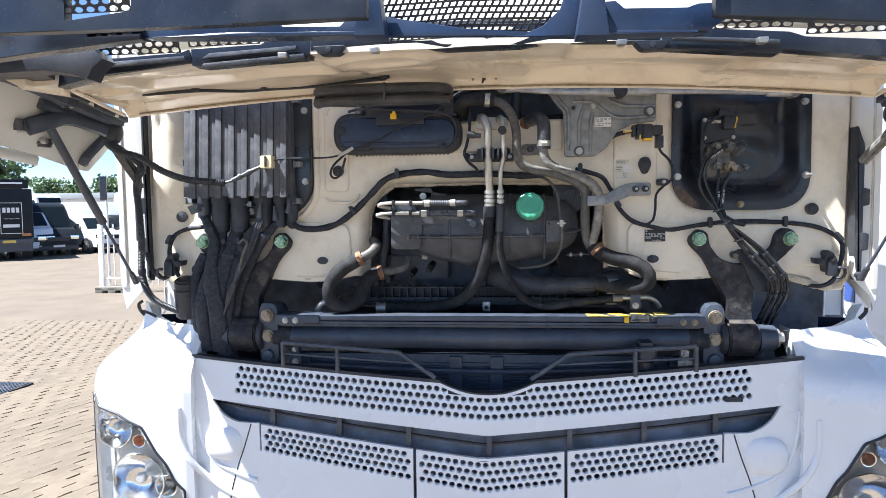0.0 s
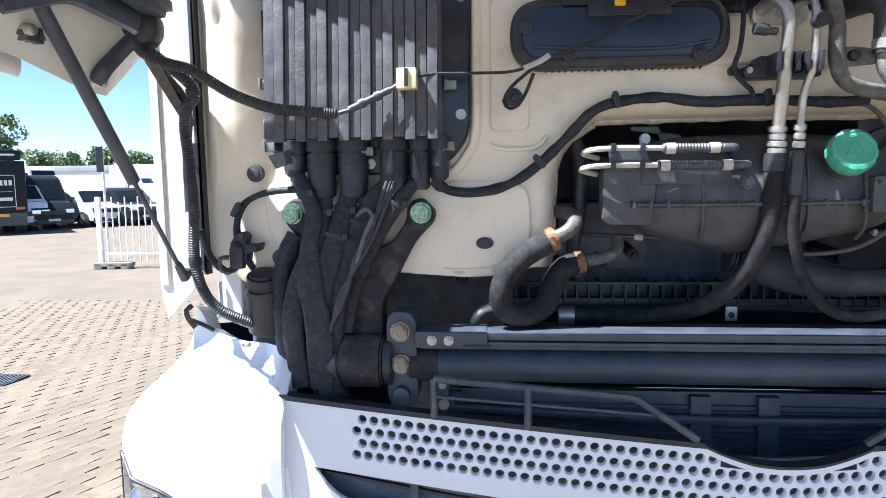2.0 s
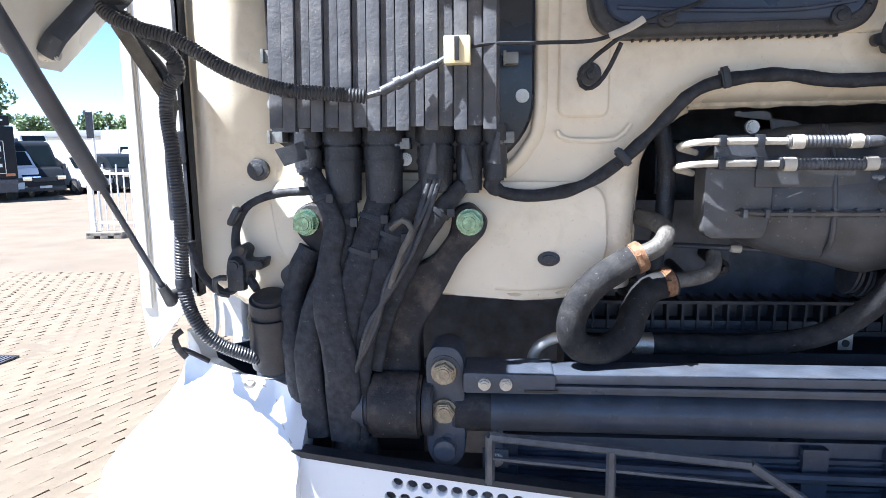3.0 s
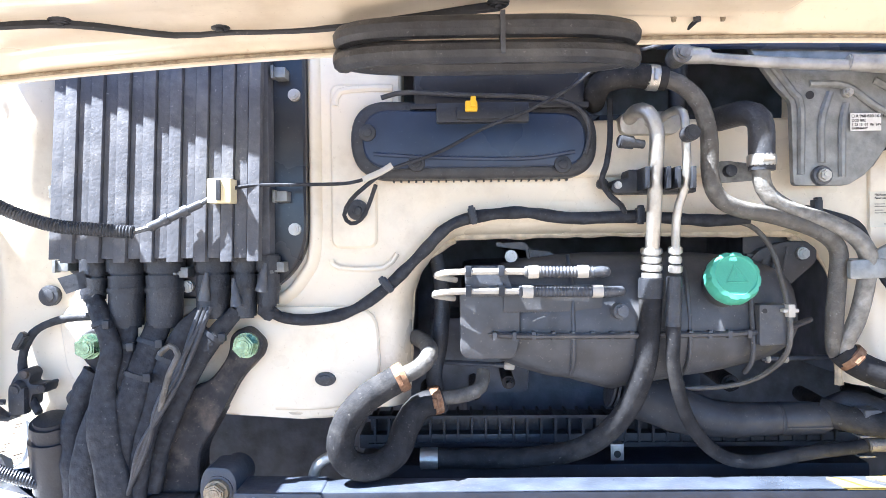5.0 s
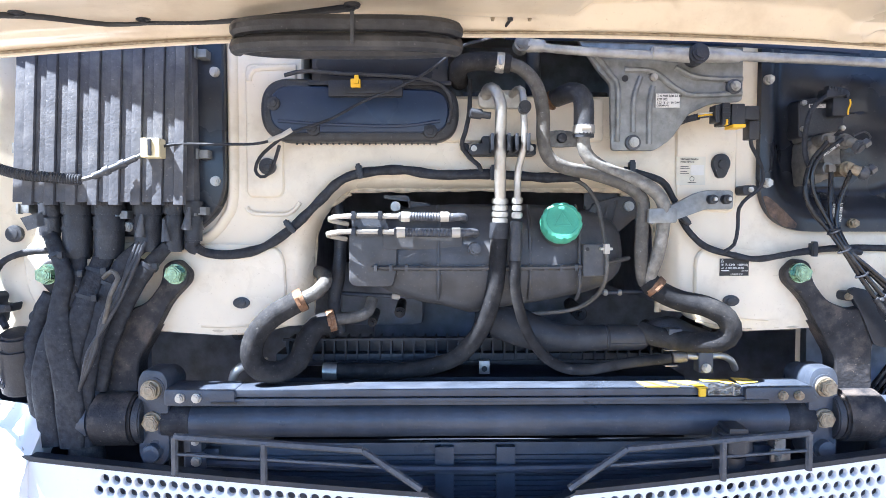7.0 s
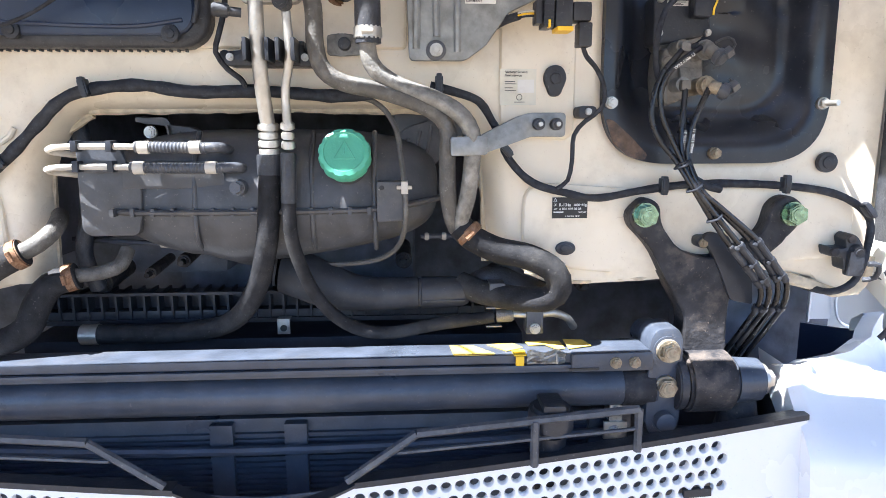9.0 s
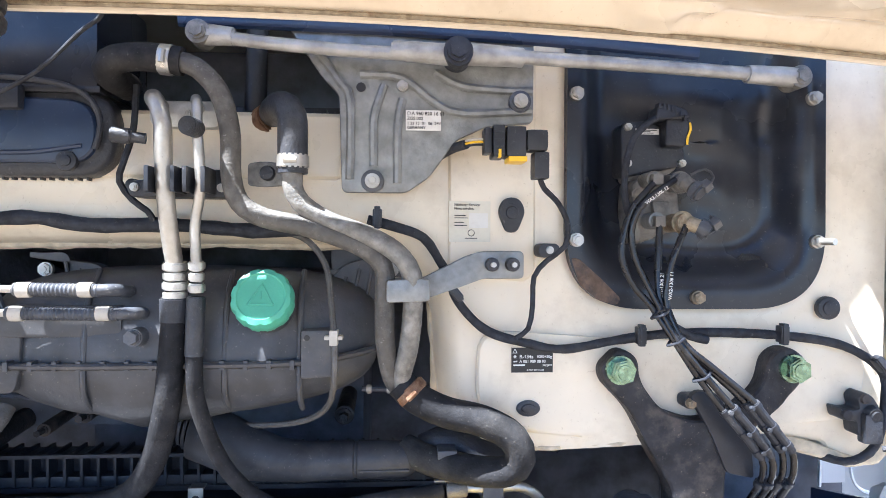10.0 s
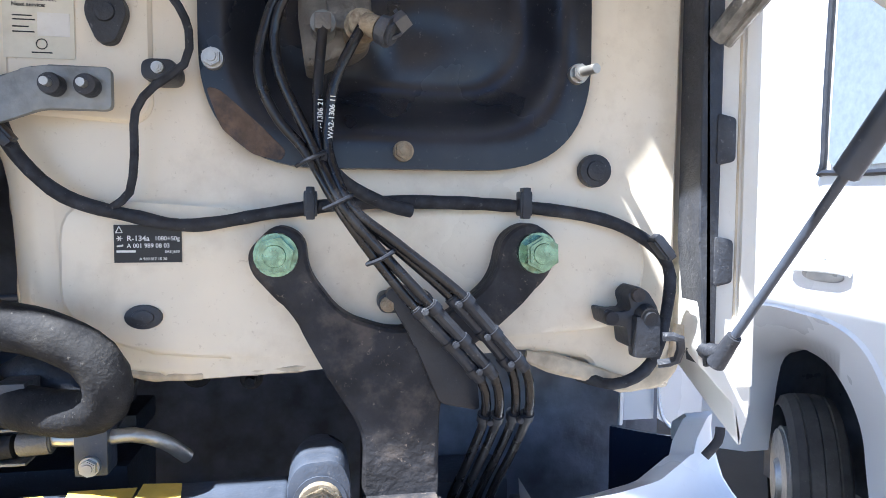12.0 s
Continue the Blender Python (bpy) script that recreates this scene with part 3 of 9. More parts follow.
def band(bm, x0, x1, low, high, n=40, thick=0.012, off=0.0, rows=3):
    """A strip of the grille face with thickness."""
    def column(x):
        return [(x, front_y(x, low(x) + (high(x) - low(x)) * k / rows) + off, low(x) + (high(x) - low(x)) * k / rows) for k in range(rows + 1)]
    cols = [column(x0 + (x1 - x0) * i / n) for i in range(n + 1)]
    layers = []
    for depth in (0.0, thick):
        layers.append([[bm.verts.new((x, y + depth, z)) for x, y, z in c] for c in cols])
    for L in layers:
        for a, b in zip(L, L[1:]):
            for k in range(rows):
                bm.faces.new((a[k], b[k], b[k + 1], a[k + 1]))
    F, B = layers
    for i in range(n):
        bm.faces.new((F[i][0], F[i + 1][0], B[i + 1][0], B[i][0]))
        bm.faces.new((F[i][-1], F[i + 1][-1], B[i + 1][-1], B[i][-1]))
    for e in (0, n):
        for k in range(rows):
            bm.faces.new((F[e][k], F[e][k + 1], B[e][k + 1], B[e][k]))


bumper = thing("truck_bumper", "white painted truck bumper with perforated grille bands", "bumper")


def upper_low(x):
    return 0.985 + 0.100 * abs(x - 0.013) + 0.007 * x


def upper_high(x):
    off = x - 0.013
    notch = 0.031 * max(0.0, 1 - (off / 0.150) ** 2) if abs(off) < 0.150 else 0.0
    return 1.1425 + 0.0755 * max(abs(off), 0.06) + 0.008 * x - notch


def holes_low(x):
    return 1.030 + 0.080 * abs(x - 0.013) + 0.007 * x


def holes_high(x):
    return 1.1325 + 0.0755 * max(abs(x - 0.013), 0.06) + 0.008 * x


bm = bmesh.new()
perforated(bm, -0.830, 0.830, holes_low, holes_high, 0.0243, 0.0083, 0.0, ceiling=lambda x: upper_high(x) - 0.004)
part("upper_grille", bm, WHITE, bumper, "white perforated upper grille band", smooth=40)
bm = bmesh.new()
band(bm, -0.986, 0.986, upper_low, holes_low, 80)
band(bm, -0.830, -0.139, holes_high, upper_high, 40, rows=1)
band(bm, 0.165, 0.830, holes_high, upper_high, 40, rows=1)
band(bm, -0.139, 0.165, lambda x: upper_high(x) - 0.012, upper_high, 30, 0.012, -0.0015, 1)
band(bm, -0.986, -0.830, holes_low, upper_high, 6)
band(bm, 0.830, 0.986, holes_low, upper_high, 6)
part("upper_frame", bm, WHITE, bumper)
bm = bmesh.new()
band(bm, -0.988, -0.137, lambda x: upper_high(x) - 0.003, lambda x: upper_high(x) + 0.007, 30, 0.03, -0.002, 1)
band(bm, 0.163, 0.988, lambda x: upper_high(x) - 0.003, lambda x: upper_high(x) + 0.007, 30, 0.03, -0.002, 1)
band(bm, -0.137, 0.163, lambda x: upper_high(x) - 0.002, lambda x: upper_high(x) + 0.003, 24, 0.03, -0.002, 1)
part("grille_edge_trim", bm, BLACK, bumper, "black rubber edge trim along the grille")
bm = bmesh.new()
band(bm, -0.93, 0.93, lambda x: 0.70 + 0.1 * abs(x), lambda x: 1.112 + 0.075 * abs(x), 50, 0.006, 0.05, 3)
part("grille_backing", bm, ENGINE, bumper, "black backing behind the perforated bands")


def lower_high(x):
    return 0.910 + 0.115 * abs(x)


def lower_low(x):
    return 0.797 + 0.148 * abs(x)


for x0, x1, end in ((-0.735, -0.224, 0), (-0.214, 0.252, 1), (0.262, 0.735, 2)):
    bm = bmesh.new()
    perforated(bm, x0 + 0.006, x1 - 0.006, lower_low, lambda x: lower_high(x) - 0.008, 0.0243, 0.0083, 0.0)
    part("lower_grille", bm, WHITE, bumper, "white perforated lower grille panel", smooth=40)
    bm = bmesh.new()
    lo = x0 if end else -0.80
    hi = x1 if end < 2 else 0.80
    band(bm, lo, hi, lambda x: 0.40, lower_low, 24, 0.012, 0.0, 4)
    band(bm, x0 + 0.006, x1 - 0.006, lambda x: lower_high(x) - 0.008, lower_high, 12, 0.012, 0.0, 1)
    band(bm, x0, x0 + 0.006, lower_low, lower_high, 1)
    band(bm, x1 - 0.006, x1, lower_low, lower_high, 1)
    part("lower_panel", bm, WHITE, bumper, "white lower bumper panel")


def slot_floor(x):
    t = min(1.0, max(0.0, (abs(x) - 0.815) / 0.105))
    return min(upper_low(x) + 0.002, 0.998 + 0.02 * t + 0.10 * (1 - math.sqrt(1 - t * t)))


for s in (-1, 1):
    bm = bmesh.new()
    a, b = sorted((s * 0.741, s * 0.985))
    band(bm, a, b, lambda x: 0.40, slot_floor, 20, 0.012, 0.0, 5)
    part("end_panel", bm, WHITE, bumper, "white bumper panel beside the grille")
# shaped bumper ends beside the grille: rolled edges, a swelling and the panel joint
for s in (-1, 1):
    for line, r in (([(1.013, 1.05), (1.011, 0.95), (0.978, 0.868), (0.907, 0.785), (0.81, 0.742), (0.70, 0.722)], 0.011), ([(0.975, 1.065), (0.966, 0.99), (0.942, 0.91), (0.891, 0.852), (0.788, 0.814), (0.752, 0.806)], 0.008)):
        bm = bmesh.new()
        tube(bm, [(s * x, (-0.128 if x > 0.975 and r > 0.01 else front_y(x, z)) + 0.002, z) for x, z in line], r, 12, 0.02)
        part("rolled_edge", bm, WHITE, bumper, smooth=60)
    bm = bmesh.new()
    blob(bm, s * 0.868, front_y(0.868, 0.92) + 0.004, 0.925, 0.068, 0.024, 0.060, 2.5, 36, 18)
    part("end_swelling", bm, WHITE, bumper, smooth=60)
    bm = bmesh.new()
    tube(bm, [(s * x, front_y(x, z) + 0.0002, z) for x, z in ((0.770, 0.995), (0.794, 0.921), (0.826, 0.834), (0.853, 0.73), (0.862, 0.60))], 0.0022, 6, 0.03)
    part("panel_gap", bm, INK, bumper)
# slot between the bands: dark bars
bm = bmesh.new()
band(bm, -0.90, 0.90, lambda x: 0.945 + 0.116 * abs(x), lambda x: 0.951 + 0.116 * abs(x), 40, 0.01, 0.022, 1)
part("slot_bar", bm, BLACK, bumper)
for x in (-0.70, -0.47, -0.24, 0.018, 0.27, 0.50, 0.72):
    bm = bmesh.new()
    band(bm, x - 0.008, x + 0.008, lambda v: 0.905 + 0.115 * abs(v), lambda v: 0.99 + 0.115 * abs(v), 1, 0.02, 0.018, 1)
    part("slot_post", bm, RIBBED, bumper)
# small dark badge under the holes
bm = bmesh.new()
band(bm, 0.745, 0.797, lambda x: 1.096, lambda x: 1.110, 4, 0.01, -0.003, 1)
part("badge", bm, BLACK, bumper, "small dark oval badge")

# corner fairings
CORNER = ((0.972, -0.121), (0.995, -0.128), (1.06, -0.139), (1.18, -0.144), (1.29, -0.128), (1.345, -0.070), (1.358, 0.04), (1.358, 0.30), (1.358, 0.75))


def corner_at(u, z):
    k = min(u, 0.9999) * (len(CORNER) - 1)
    i = int(k)
    a, b = Vector(CORNER[i]), Vector(CORNER[i + 1])
    p = a.lerp(b, k - i)
    lean = float(np.interp(z, (1.11, 1.165, 1.20, 1.24, 1.28, 1.34), (0.0, 0.07, 0.28, 0.64, 0.90, 1.0)))
    out = max(0.0, (p.x - 1.0) / 0.32)
    x = p.x - 0.092 * lean * out
    swept = float(np.interp(out, (0.0, 0.19, 0.56, 0.90, 1.08), (0.010, 0.048, 0.058, 0.056, 0.0)))
    y = p.y + (0.112 + 0.058 * out + swept) * lean + 0.02 * max(0.0, 0.9 - z)
    return x, y


def corner_top(u):
    return float(np.interp(u, (0.0, 0.30, 0.40, 0.50, 0.55, 0.60, 0.635, 0.68, 0.73, 0.80, 1.0), (1.304, 1.303, 1.306, 1.324, 1.344, 1.366, 1.370, 1.345, 1.26, 1.14, 0.95)))


def lamp_top(u):
    return float(np.interp(u, (0.10, 0.20, 0.28, 0.33, 0.42, 0.615), (0.741, 0.80, 0.897, 0.983, 1.026, 1.080)))


def in_lamp(u, z):
    return 0.152 < u < 0.598 and 0.615 < z < lamp_top(u) - 0.008


for side in (-1, 1):
    bm = bmesh.new()
    U, V = 96, 60
    grid = []
    for i in range(U + 1):
        u = i / U
        col = []
        top, low = corner_top(u), 0.40
        for j in range(V + 1):
            z = low + (top - low) * j / V
            x, y = corner_at(u, z)
            col.append(bm.verts.new((side * x, y, z)))
        grid.append(col)
    for a, b in zip(grid, grid[1:]):
        for j in range(V):
            if not in_lamp(grid.index(a) / U, (a[j].co.z + a[j + 1].co.z) / 2):
                bm.faces.new((a[j], b[j], b[j + 1], a[j + 1]))
    # inner return beside the grille
    inner = [bm.verts.new((side * 0.976, v.co.y + 0.10, v.co.z)) for v in grid[0]]
    for j in range(V):
        bm.faces.new((grid[0][j], grid[0][j + 1], inner[j + 1], inner[j]))
    rim = [bm.verts.new((v[-1].co.x * 0.985, v[-1].co.y + 0.03, v[-1].co.z - 0.012)) for v in grid]
    for i in range(U):
        bm.faces.new((grid[i][-1], grid[i + 1][-1], rim[i + 1], rim[i]))
    bmesh.ops.smooth_vert(bm, verts=[v for c in grid[1:-1] for v in c[1:-1]], factor=0.5, use_axis_x=True, use_axis_y=True, use_axis_z=True)
    part("corner_fairing", bm, WHITE, bumper, "white corner fairing with a flared top", smooth=50)
    # wheel-arch liner behind the fairing
    bm = bmesh.new()
    box(bm, side * 0.985, side * 1.27, 0.145, 0.16, 0.6, 1.20, 0.01)
    box(bm, side * 0.985, side * 1.0, 0.0, 0.17, 0.7, 1.25, 0.004)
    part("arch_liner", bm, BLACK, bumper, "black wheel-arch liner")
    bm = bmesh.new()
    prev = None
    for f in np.linspace(0, 1, 9):
        x, y = 1.268 - 0.084 * f, 0.150 + 0.140 * f - 0.012 * math.sin(f * math.pi)
        col = [bm.verts.new((side * (x + d * 0.86), y + d * 0.5, z)) for d, z in ((0, 0.9), (0, 1.317 - 0.022 * f), (0.006, 1.317 - 0.022 * f), (0.006, 0.9))]
        if prev:
            for k in range(3):
                bm.faces.new((prev[k], prev[k + 1], col[k + 1], col[k]))
        prev = col
    part("inner_panel", bm, SKYBLACK, bumper, "dark inner panel of the step well in sky-tinted black")
    # pale edges of the step well behind the fairing
    bm = bmesh.new()
    tube(bm, [(side * 1.203, 0.29, 1.42), (side * 1.203, 0.29, 1.36), (side * 1.202, 0.29, 1.298)], 0.010, 8, flatten=0.4)
    tube(bm, [(side * 1.268, 0.29, 1.40), (side * 1.268, 0.29, 1.33), (side * 1.285, 0.29, 1.292), (side * 1.330, 0.29, 1.274)], 0.006, 8, flatten=0.5)
    box(bm, side * 1.212, side * 1.264, 0.300, 0.306, 1.30, 1.42)
    part("step_edge", bm, WHITE, bumper, "pale edge of the step well")
    # hook and edge rubber at the flared top
    bm = bmesh.new()
    if side > 0:
        tube(bm, [(1.215, 0.07, 1.325), (1.232, 0.068, 1.345), (1.236, 0.07, 1.362)], 0.006, 8, flatten=0.4)
    else:
        tube(bm, [(side * 1.235, 0.075, 1.325), (side * 1.248, 0.07, 1.345), (side * 1.255, 0.075, 1.365), (side * 1.245, 0.085, 1.375)], 0.006, 8, flatten=0.6)
        tube(bm, [(side * 1.245, 0.085, 1.338), (side * 1.215, 0.07, 1.333), (side * 1.19, 0.075, 1.318)], 0.005, 8)
    part("corner_hook", bm, CASTIRON, bumper, "dark rubber corner hook")
    if side < 0:
        bm = bmesh.new()
        seam = [(*corner_at(u, z), z) for u, z in ((0.31, 1.297), (0.25, 1.282), (0.19, 1.255), (0.10, 1.225))]
        tube(bm, [(side * x, y - 0.001, z) for x, y, z in seam], 0.0014, 6)
        part("panel_joint", bm, PALEHOSE, bumper)
    if side < 0:
        bm = bmesh.new()
        blob(bm, side * 1.075, -0.02, 1.310, 0.010, 0.010, 0.008, 2.2, 16, 10)
        part("rubber_stop", bm, PALEHOSE, bumper)

    # headlight
    lamp = new("headlight")
    lamp.parent = bumper
    tagged(lamp, "clear glass headlight with chrome bowls")

    def lamp_spot(u, z, out=0.0):
        x, y = corner_at(u, z)
        xa, ya = corner_at(min(0.99, u + 0.02), z)
        xb, yb = corner_at(max(0.0, u - 0.02), z)
        nrm = Vector((ya - yb, xb - xa, 0)).normalized()
        return Vector((side * (x + nrm.x * out), y + nrm.y * out, z))

    def lamp_patch(bm, inset, out, rim=0.0):
        """The lamp's outline as a curved sheet; with rim, only a border of that width."""
        cols = []
        for i in range(25):
            f = i / 24
            u = 0.14 + inset + (0.475 - 2 * inset) * f
            top = lamp_top(u) - inset * 0.5
            bottom = 0.60 + inset * 0.3
            cols.append([bm.verts.new(lamp_spot(u, bottom + (top - bottom) * j / 16, out)) for j in range(17)])
        for i, (a, b) in enumerate(zip(cols, cols[1:])):
            for j in range(16):
                if not rim or i < 1 or i > 22 or j < 1 or j > 14:
                    bm.faces.new((a[j], b[j], b[j + 1], a[j + 1]))
        return cols

    bm = bmesh.new()
    edge_u = [0.14 + 0.475 * i / 30 for i in range(31)]
    rim_line = [lamp_spot(0.14, 0.60 + (lamp_top(0.14) - 0.60) * j / 6, 0.002) for j in range(6)] + [lamp_spot(u, lamp_top(u), 0.002) for u in edge_u] + [lamp_spot(0.615, lamp_top(0.615) + (0.60 - lamp_top(0.615)) * j / 12, 0.002) for j in range(1, 13)]
    tube(bm, rim_line, 0.0042, 8, 0.02)
    part("lamp_gasket", bm, BLACK, lamp)
    bm = bmesh.new()
    front_cols = lamp_patch(bm, 0.008, -0.003)
    bmesh.ops.delete(bm, geom=bm.faces[:], context="FACES_ONLY")
    back_cols = lamp_patch(bm, 0.03, -0.060)
    rim_f = [c[-1] for c in front_cols] + [front_cols[-1][j] for j in range(15, -1, -1)] + [c[0] for c in front_cols[-2::-1]] + [front_cols[0][j] for j in range(1, 16)]
    rim_b = [c[-1] for c in back_cols] + [back_cols[-1][j] for j in range(15, -1, -1)] + [c[0] for c in back_cols[-2::-1]] + [back_cols[0][j] for j in range(1, 16)]
    for k in range(len(rim_f)):
        bm.faces.new((rim_f[k - 1], rim_f[k], rim_b[k], rim_b[k - 1]))
    bmesh.ops.delete(bm, geom=[v for v in bm.verts if not v.link_faces], context="VERTS")
    part("lamp_housing", bm, LAMPGREY, lamp, "silver-grey lamp housing")
    for u, z, r, m in ((0.355, 0.800, 0.088, CHROME), (0.452, 0.975, 0.066, CHROME), (0.345, 0.935, 0.021, AMBER), (0.255, 0.78, 0.035, CHROME)):
        c, o = lamp_spot(u, z, -0.056), lamp_spot(u, z, 0.0)
        o = c + (o - c) * 0.6 + Vector((0, -0.4 * (o - c).length, 0))
        base = along(c, o)
        bm = bmesh.new()
        prev = None
        for k in range(9):
            f = k / 8
            rr = r * (1 - 0.75 * f)
            d = 0.040 - 0.036 * math.sin(f * math.pi / 2)
            ring = [bm.verts.new(base @ Vector((rr * math.cos(a * math.tau / 32), rr * math.sin(a * math.tau / 32), d))) for a in range(32)]
            if prev:
                for a in range(32):
                    bm.faces.new((prev[a], prev[(a + 1) % 32], ring[(a + 1) % 32], ring[a]))
            prev = ring
        bm.faces.new(prev)
        bowl = part("reflector_bowl", bm, m, lamp)
        bm = bmesh.new()
        tube(bm, [base @ Vector((r * 1.02 * math.cos(a * math.tau / 24), r * 1.02 * math.sin(a * math.tau / 24), 0.040)) for a in range(25)], 0.003, 6, 0.02)
        part("bowl_rim", bm, CHROME, bowl)
        if m is CHROME:
            bm = bmesh.new()
            rod(bm, base @ Vector((0, 0, 0.004)), base @ Vector((0, 0, 0.026)), r * 0.22, r * 0.16, 16, 0.002)
            part("bulb_shield", bm, LAMPGREY, bowl)
    bm = bmesh.new()
    lamp_patch(bm, 0.008, 0.004)
    glass = part("lamp_lens", bm, GLASS, lamp, "clear moulded lens")
    glass.visible_shadow = False

# black guide frames behind the upper edge
for side in (-1, 1):
    frame_ = thing("guide_frame", "grey-black plastic air guide frame behind the grille", "air guide", "air guides")
    s = side
    for a, b in (((0.655, 1.19), (0.655, 1.268)), ((0.655, 1.268), (0.268, 1.245)), ((0.268, 1.245), (0.15, 1.165)), ((0.655, 1.232), (0.235, 1.212)), ((0.47, 1.257), (0.47, 1.175))):
        w = 0.0075 if abs(a[1] - b[1]) > 0.021 else 0.0035
        ya, yb = front_y(a[0], 1.0) + 0.012, front_y(b[0], 1.0) + 0.012
        bm = bmesh.new()
        tube(bm, [(s * a[0], ya, a[1]), (s * b[0], yb, b[1])], w, 6, 0.05)
        part("frame_bar", bm, RIBBED, frame_)


# ---- tilt bar, brackets and beam ----
def beam_bracket(side):
    """Forked cast bracket from the cab sheet to the tilt bar, with its bush."""
    s = side
    thing_ = thing("cab_mount_bracket", "black cast-iron forked cab mount with green hexagon bolts", "cab bracket", "cab mounts")
    pts = [(0.660, 1.595), (0.690, 1.626), (0.720, 1.612), (0.722, 1.575), (0.757, 1.527), (0.815, 1.508), (0.868, 1.522), (0.920, 1.562), (0.930, 1.612),
           (0.962, 1.629), (0.996, 1.605), (0.986, 1.568), (0.937, 1.522), (0.885, 1.480), (0.862, 1.435), (0.858, 1.33), (0.858, 1.25), (0.775, 1.25), (0.778, 1.40), (0.731, 1.481), (0.706, 1.529), (0.664, 1.572)]
    bm = bmesh.new()
    plate(bm, rounded([(s * x, z) for x, z in (pts if s > 0 else pts[::-1])], 0.022), 0.005, 0.055, 0.008, 3)
    part("fork", bm, CASTIRON, thing_)
    for x in (0.690, 0.968):
        bolt(s * x, 0.003, 1.592, 0.0195, GREENBOLT, thing_, 0.019, turn=10 * x * 37)
    # eye and bush on the tilt axis
    bm = bmesh.new()
    rod(bm, (s * 0.772, -0.005, 1.275), (s * 0.862, -0.005, 1.275), 0.058, seg=32, bevel=0.006)
    part("eye", bm, CASTIRON, thing_)
    bm = bmesh.new()
    rod(bm, (s * 0.866, -0.005, 1.275), (s * 0.925, -0.005, 1.275), 0.044, 0.040, 28, 0.005)
    part("bush", bm, CHASSIS, thing_, "grey-black pivot bush")
    bm = bmesh.new()
    rod(bm, (s * 0.925, -0.005, 1.275), (s * 0.934, -0.005, 1.275), 0.03, seg=20)
    rod(bm, (s * 0.934, -0.005, 1.275), (s * 0.950, -0.005, 1.275), 0.018, seg=6)
    part("pivot_nut", bm, STEEL, thing_, "zinc pivot nut")
    bm = bmesh.new()
    rod(bm, (s * 0.752, -0.005, 1.275), (s * 0.770, -0.005, 1.275), 0.054, seg=28, bevel=0.003)
    part("rubber_washer", bm, RUBBER, thing_)
    bm = bmesh.new()
    rod(bm, (s * 0.895, 0.01, 1.10), (s * 0.895, 0.005, 1.24), 0.055, 0.03, 20)
    rod(bm, (s * 0.895, 0.01, 1.07), (s * 0.895, 0.01, 1.11), 0.085, 0.07, 24, 0.008)
    part("pedestal", bm, CASTIRON, thing_)
    # end plate with three bolts
    end = thing("tilt_bar_end_plate", "black steel end plate with three worn bolts", "end plate", "end plates")
    bm = bmesh.new()
    plate(bm, rounded([(s * x, z) for x, z in [(0.700, 1.365), (0.712, 1.385), (0.752, 1.388), (0.764, 1.365), (0.764, 1.20), (0.750, 1.175), (0.712, 1.175), (0.698, 1.20)]][::(1 if s > 0 else -1)], 0.012), -0.03, 0.035, 0.005)
    part("end_sheet", bm, CHASSIS, end)
    bm = bmesh.new()
    rod(bm, (s * 0.733, -0.032, 1.345), (s * 0.733, 0.09, 1.345), 0.031, seg=24, bevel=0.004)
    part("sleeve", bm, CHASSIS, end)
    bm = bmesh.new()
    rod(bm, (s * 0.733, -0.032, 1.205), (s * 0.733, 0.05, 1.205), 0.026, seg=24, bevel=0.004)
    part("sleeve", bm, CHASSIS, end)
    bolt(s * 0.733, -0.036, 1.345, 0.0185, RUSTBOLT, end, 0.014, 8)
    bolt(s * 0.733, -0.032, 1.275, 0.0185, RUSTBOLT, end, 0.013, 25)
    bm = bmesh.new()
    disc(bm, s * 0.733, -0.048, 1.208, 0.020, 0.02, bevel=0.007)
    part("domed_cap", bm, CHASSIS, end)


beam_bracket(-1)
beam_bracket(1)

beam = thing("tilt_beam", "black painted cross beam with tube below a flat rail", "beam")
bm = bmesh.new()
rod(bm, (-0.72, 0.0, 1.268), (0.72, 0.0, 1.268), 0.037, seg=32)
part("beam_tube", bm, CHASSIS, beam)
bm = bmesh.new()
box(bm, -0.70, 0.70, -0.040, 0.031, 1.329, 1.345, 0.003)
box(bm, -0.695, 0.695, -0.046, 0.02, 1.319, 1.327, 0.003)
box(bm, -0.69, 0.69, -0.036, 0.01, 1.310, 1.317, 0.002)
box(bm, -0.69, 0.69, -0.020, 0.01, 1.305, 1.335)
part("rail", bm, CHASSIS, beam, "black double rail with a flat top")
bm = bmesh.new()
rod(bm, (-0.715, 0.0, 1.268), (-0.655, 0.0, 1.268), 0.0385, seg=28)
rod(bm, (0.655, 0.0, 1.268), (0.715, 0.0, 1.268), 0.0385, seg=28)
part("tube_collar", bm, CASTIRON, beam)
for s in (-1, 1):
    bm = bmesh.new()
    plate(bm, rounded([(s * x, z) for x, z in [(0.70, 1.349), (0.55, 1.347), (0.55, 1.314), (0.70, 1.314)]][::-s], 0.006), -0.050, 0.034, 0.003)
    part("rail_shoe", bm, CHASSIS, beam)
    bolt(s * 0.665, -0.051, 1.331, 0.009, RUSTBOLT if s > 0 else STEEL, beam, 0.007)
    bolt(s * 0.630, -0.051, 1.331, 0.009, RUSTBOLT if s > 0 else STEEL, beam, 0.007, 20)
    bm = bmesh.new()
    box(bm, s * 0.545, s * 0.60, -0.0525, -0.050, 1.318, 1.322)
    part("shoe_slot", bm, INK, beam)
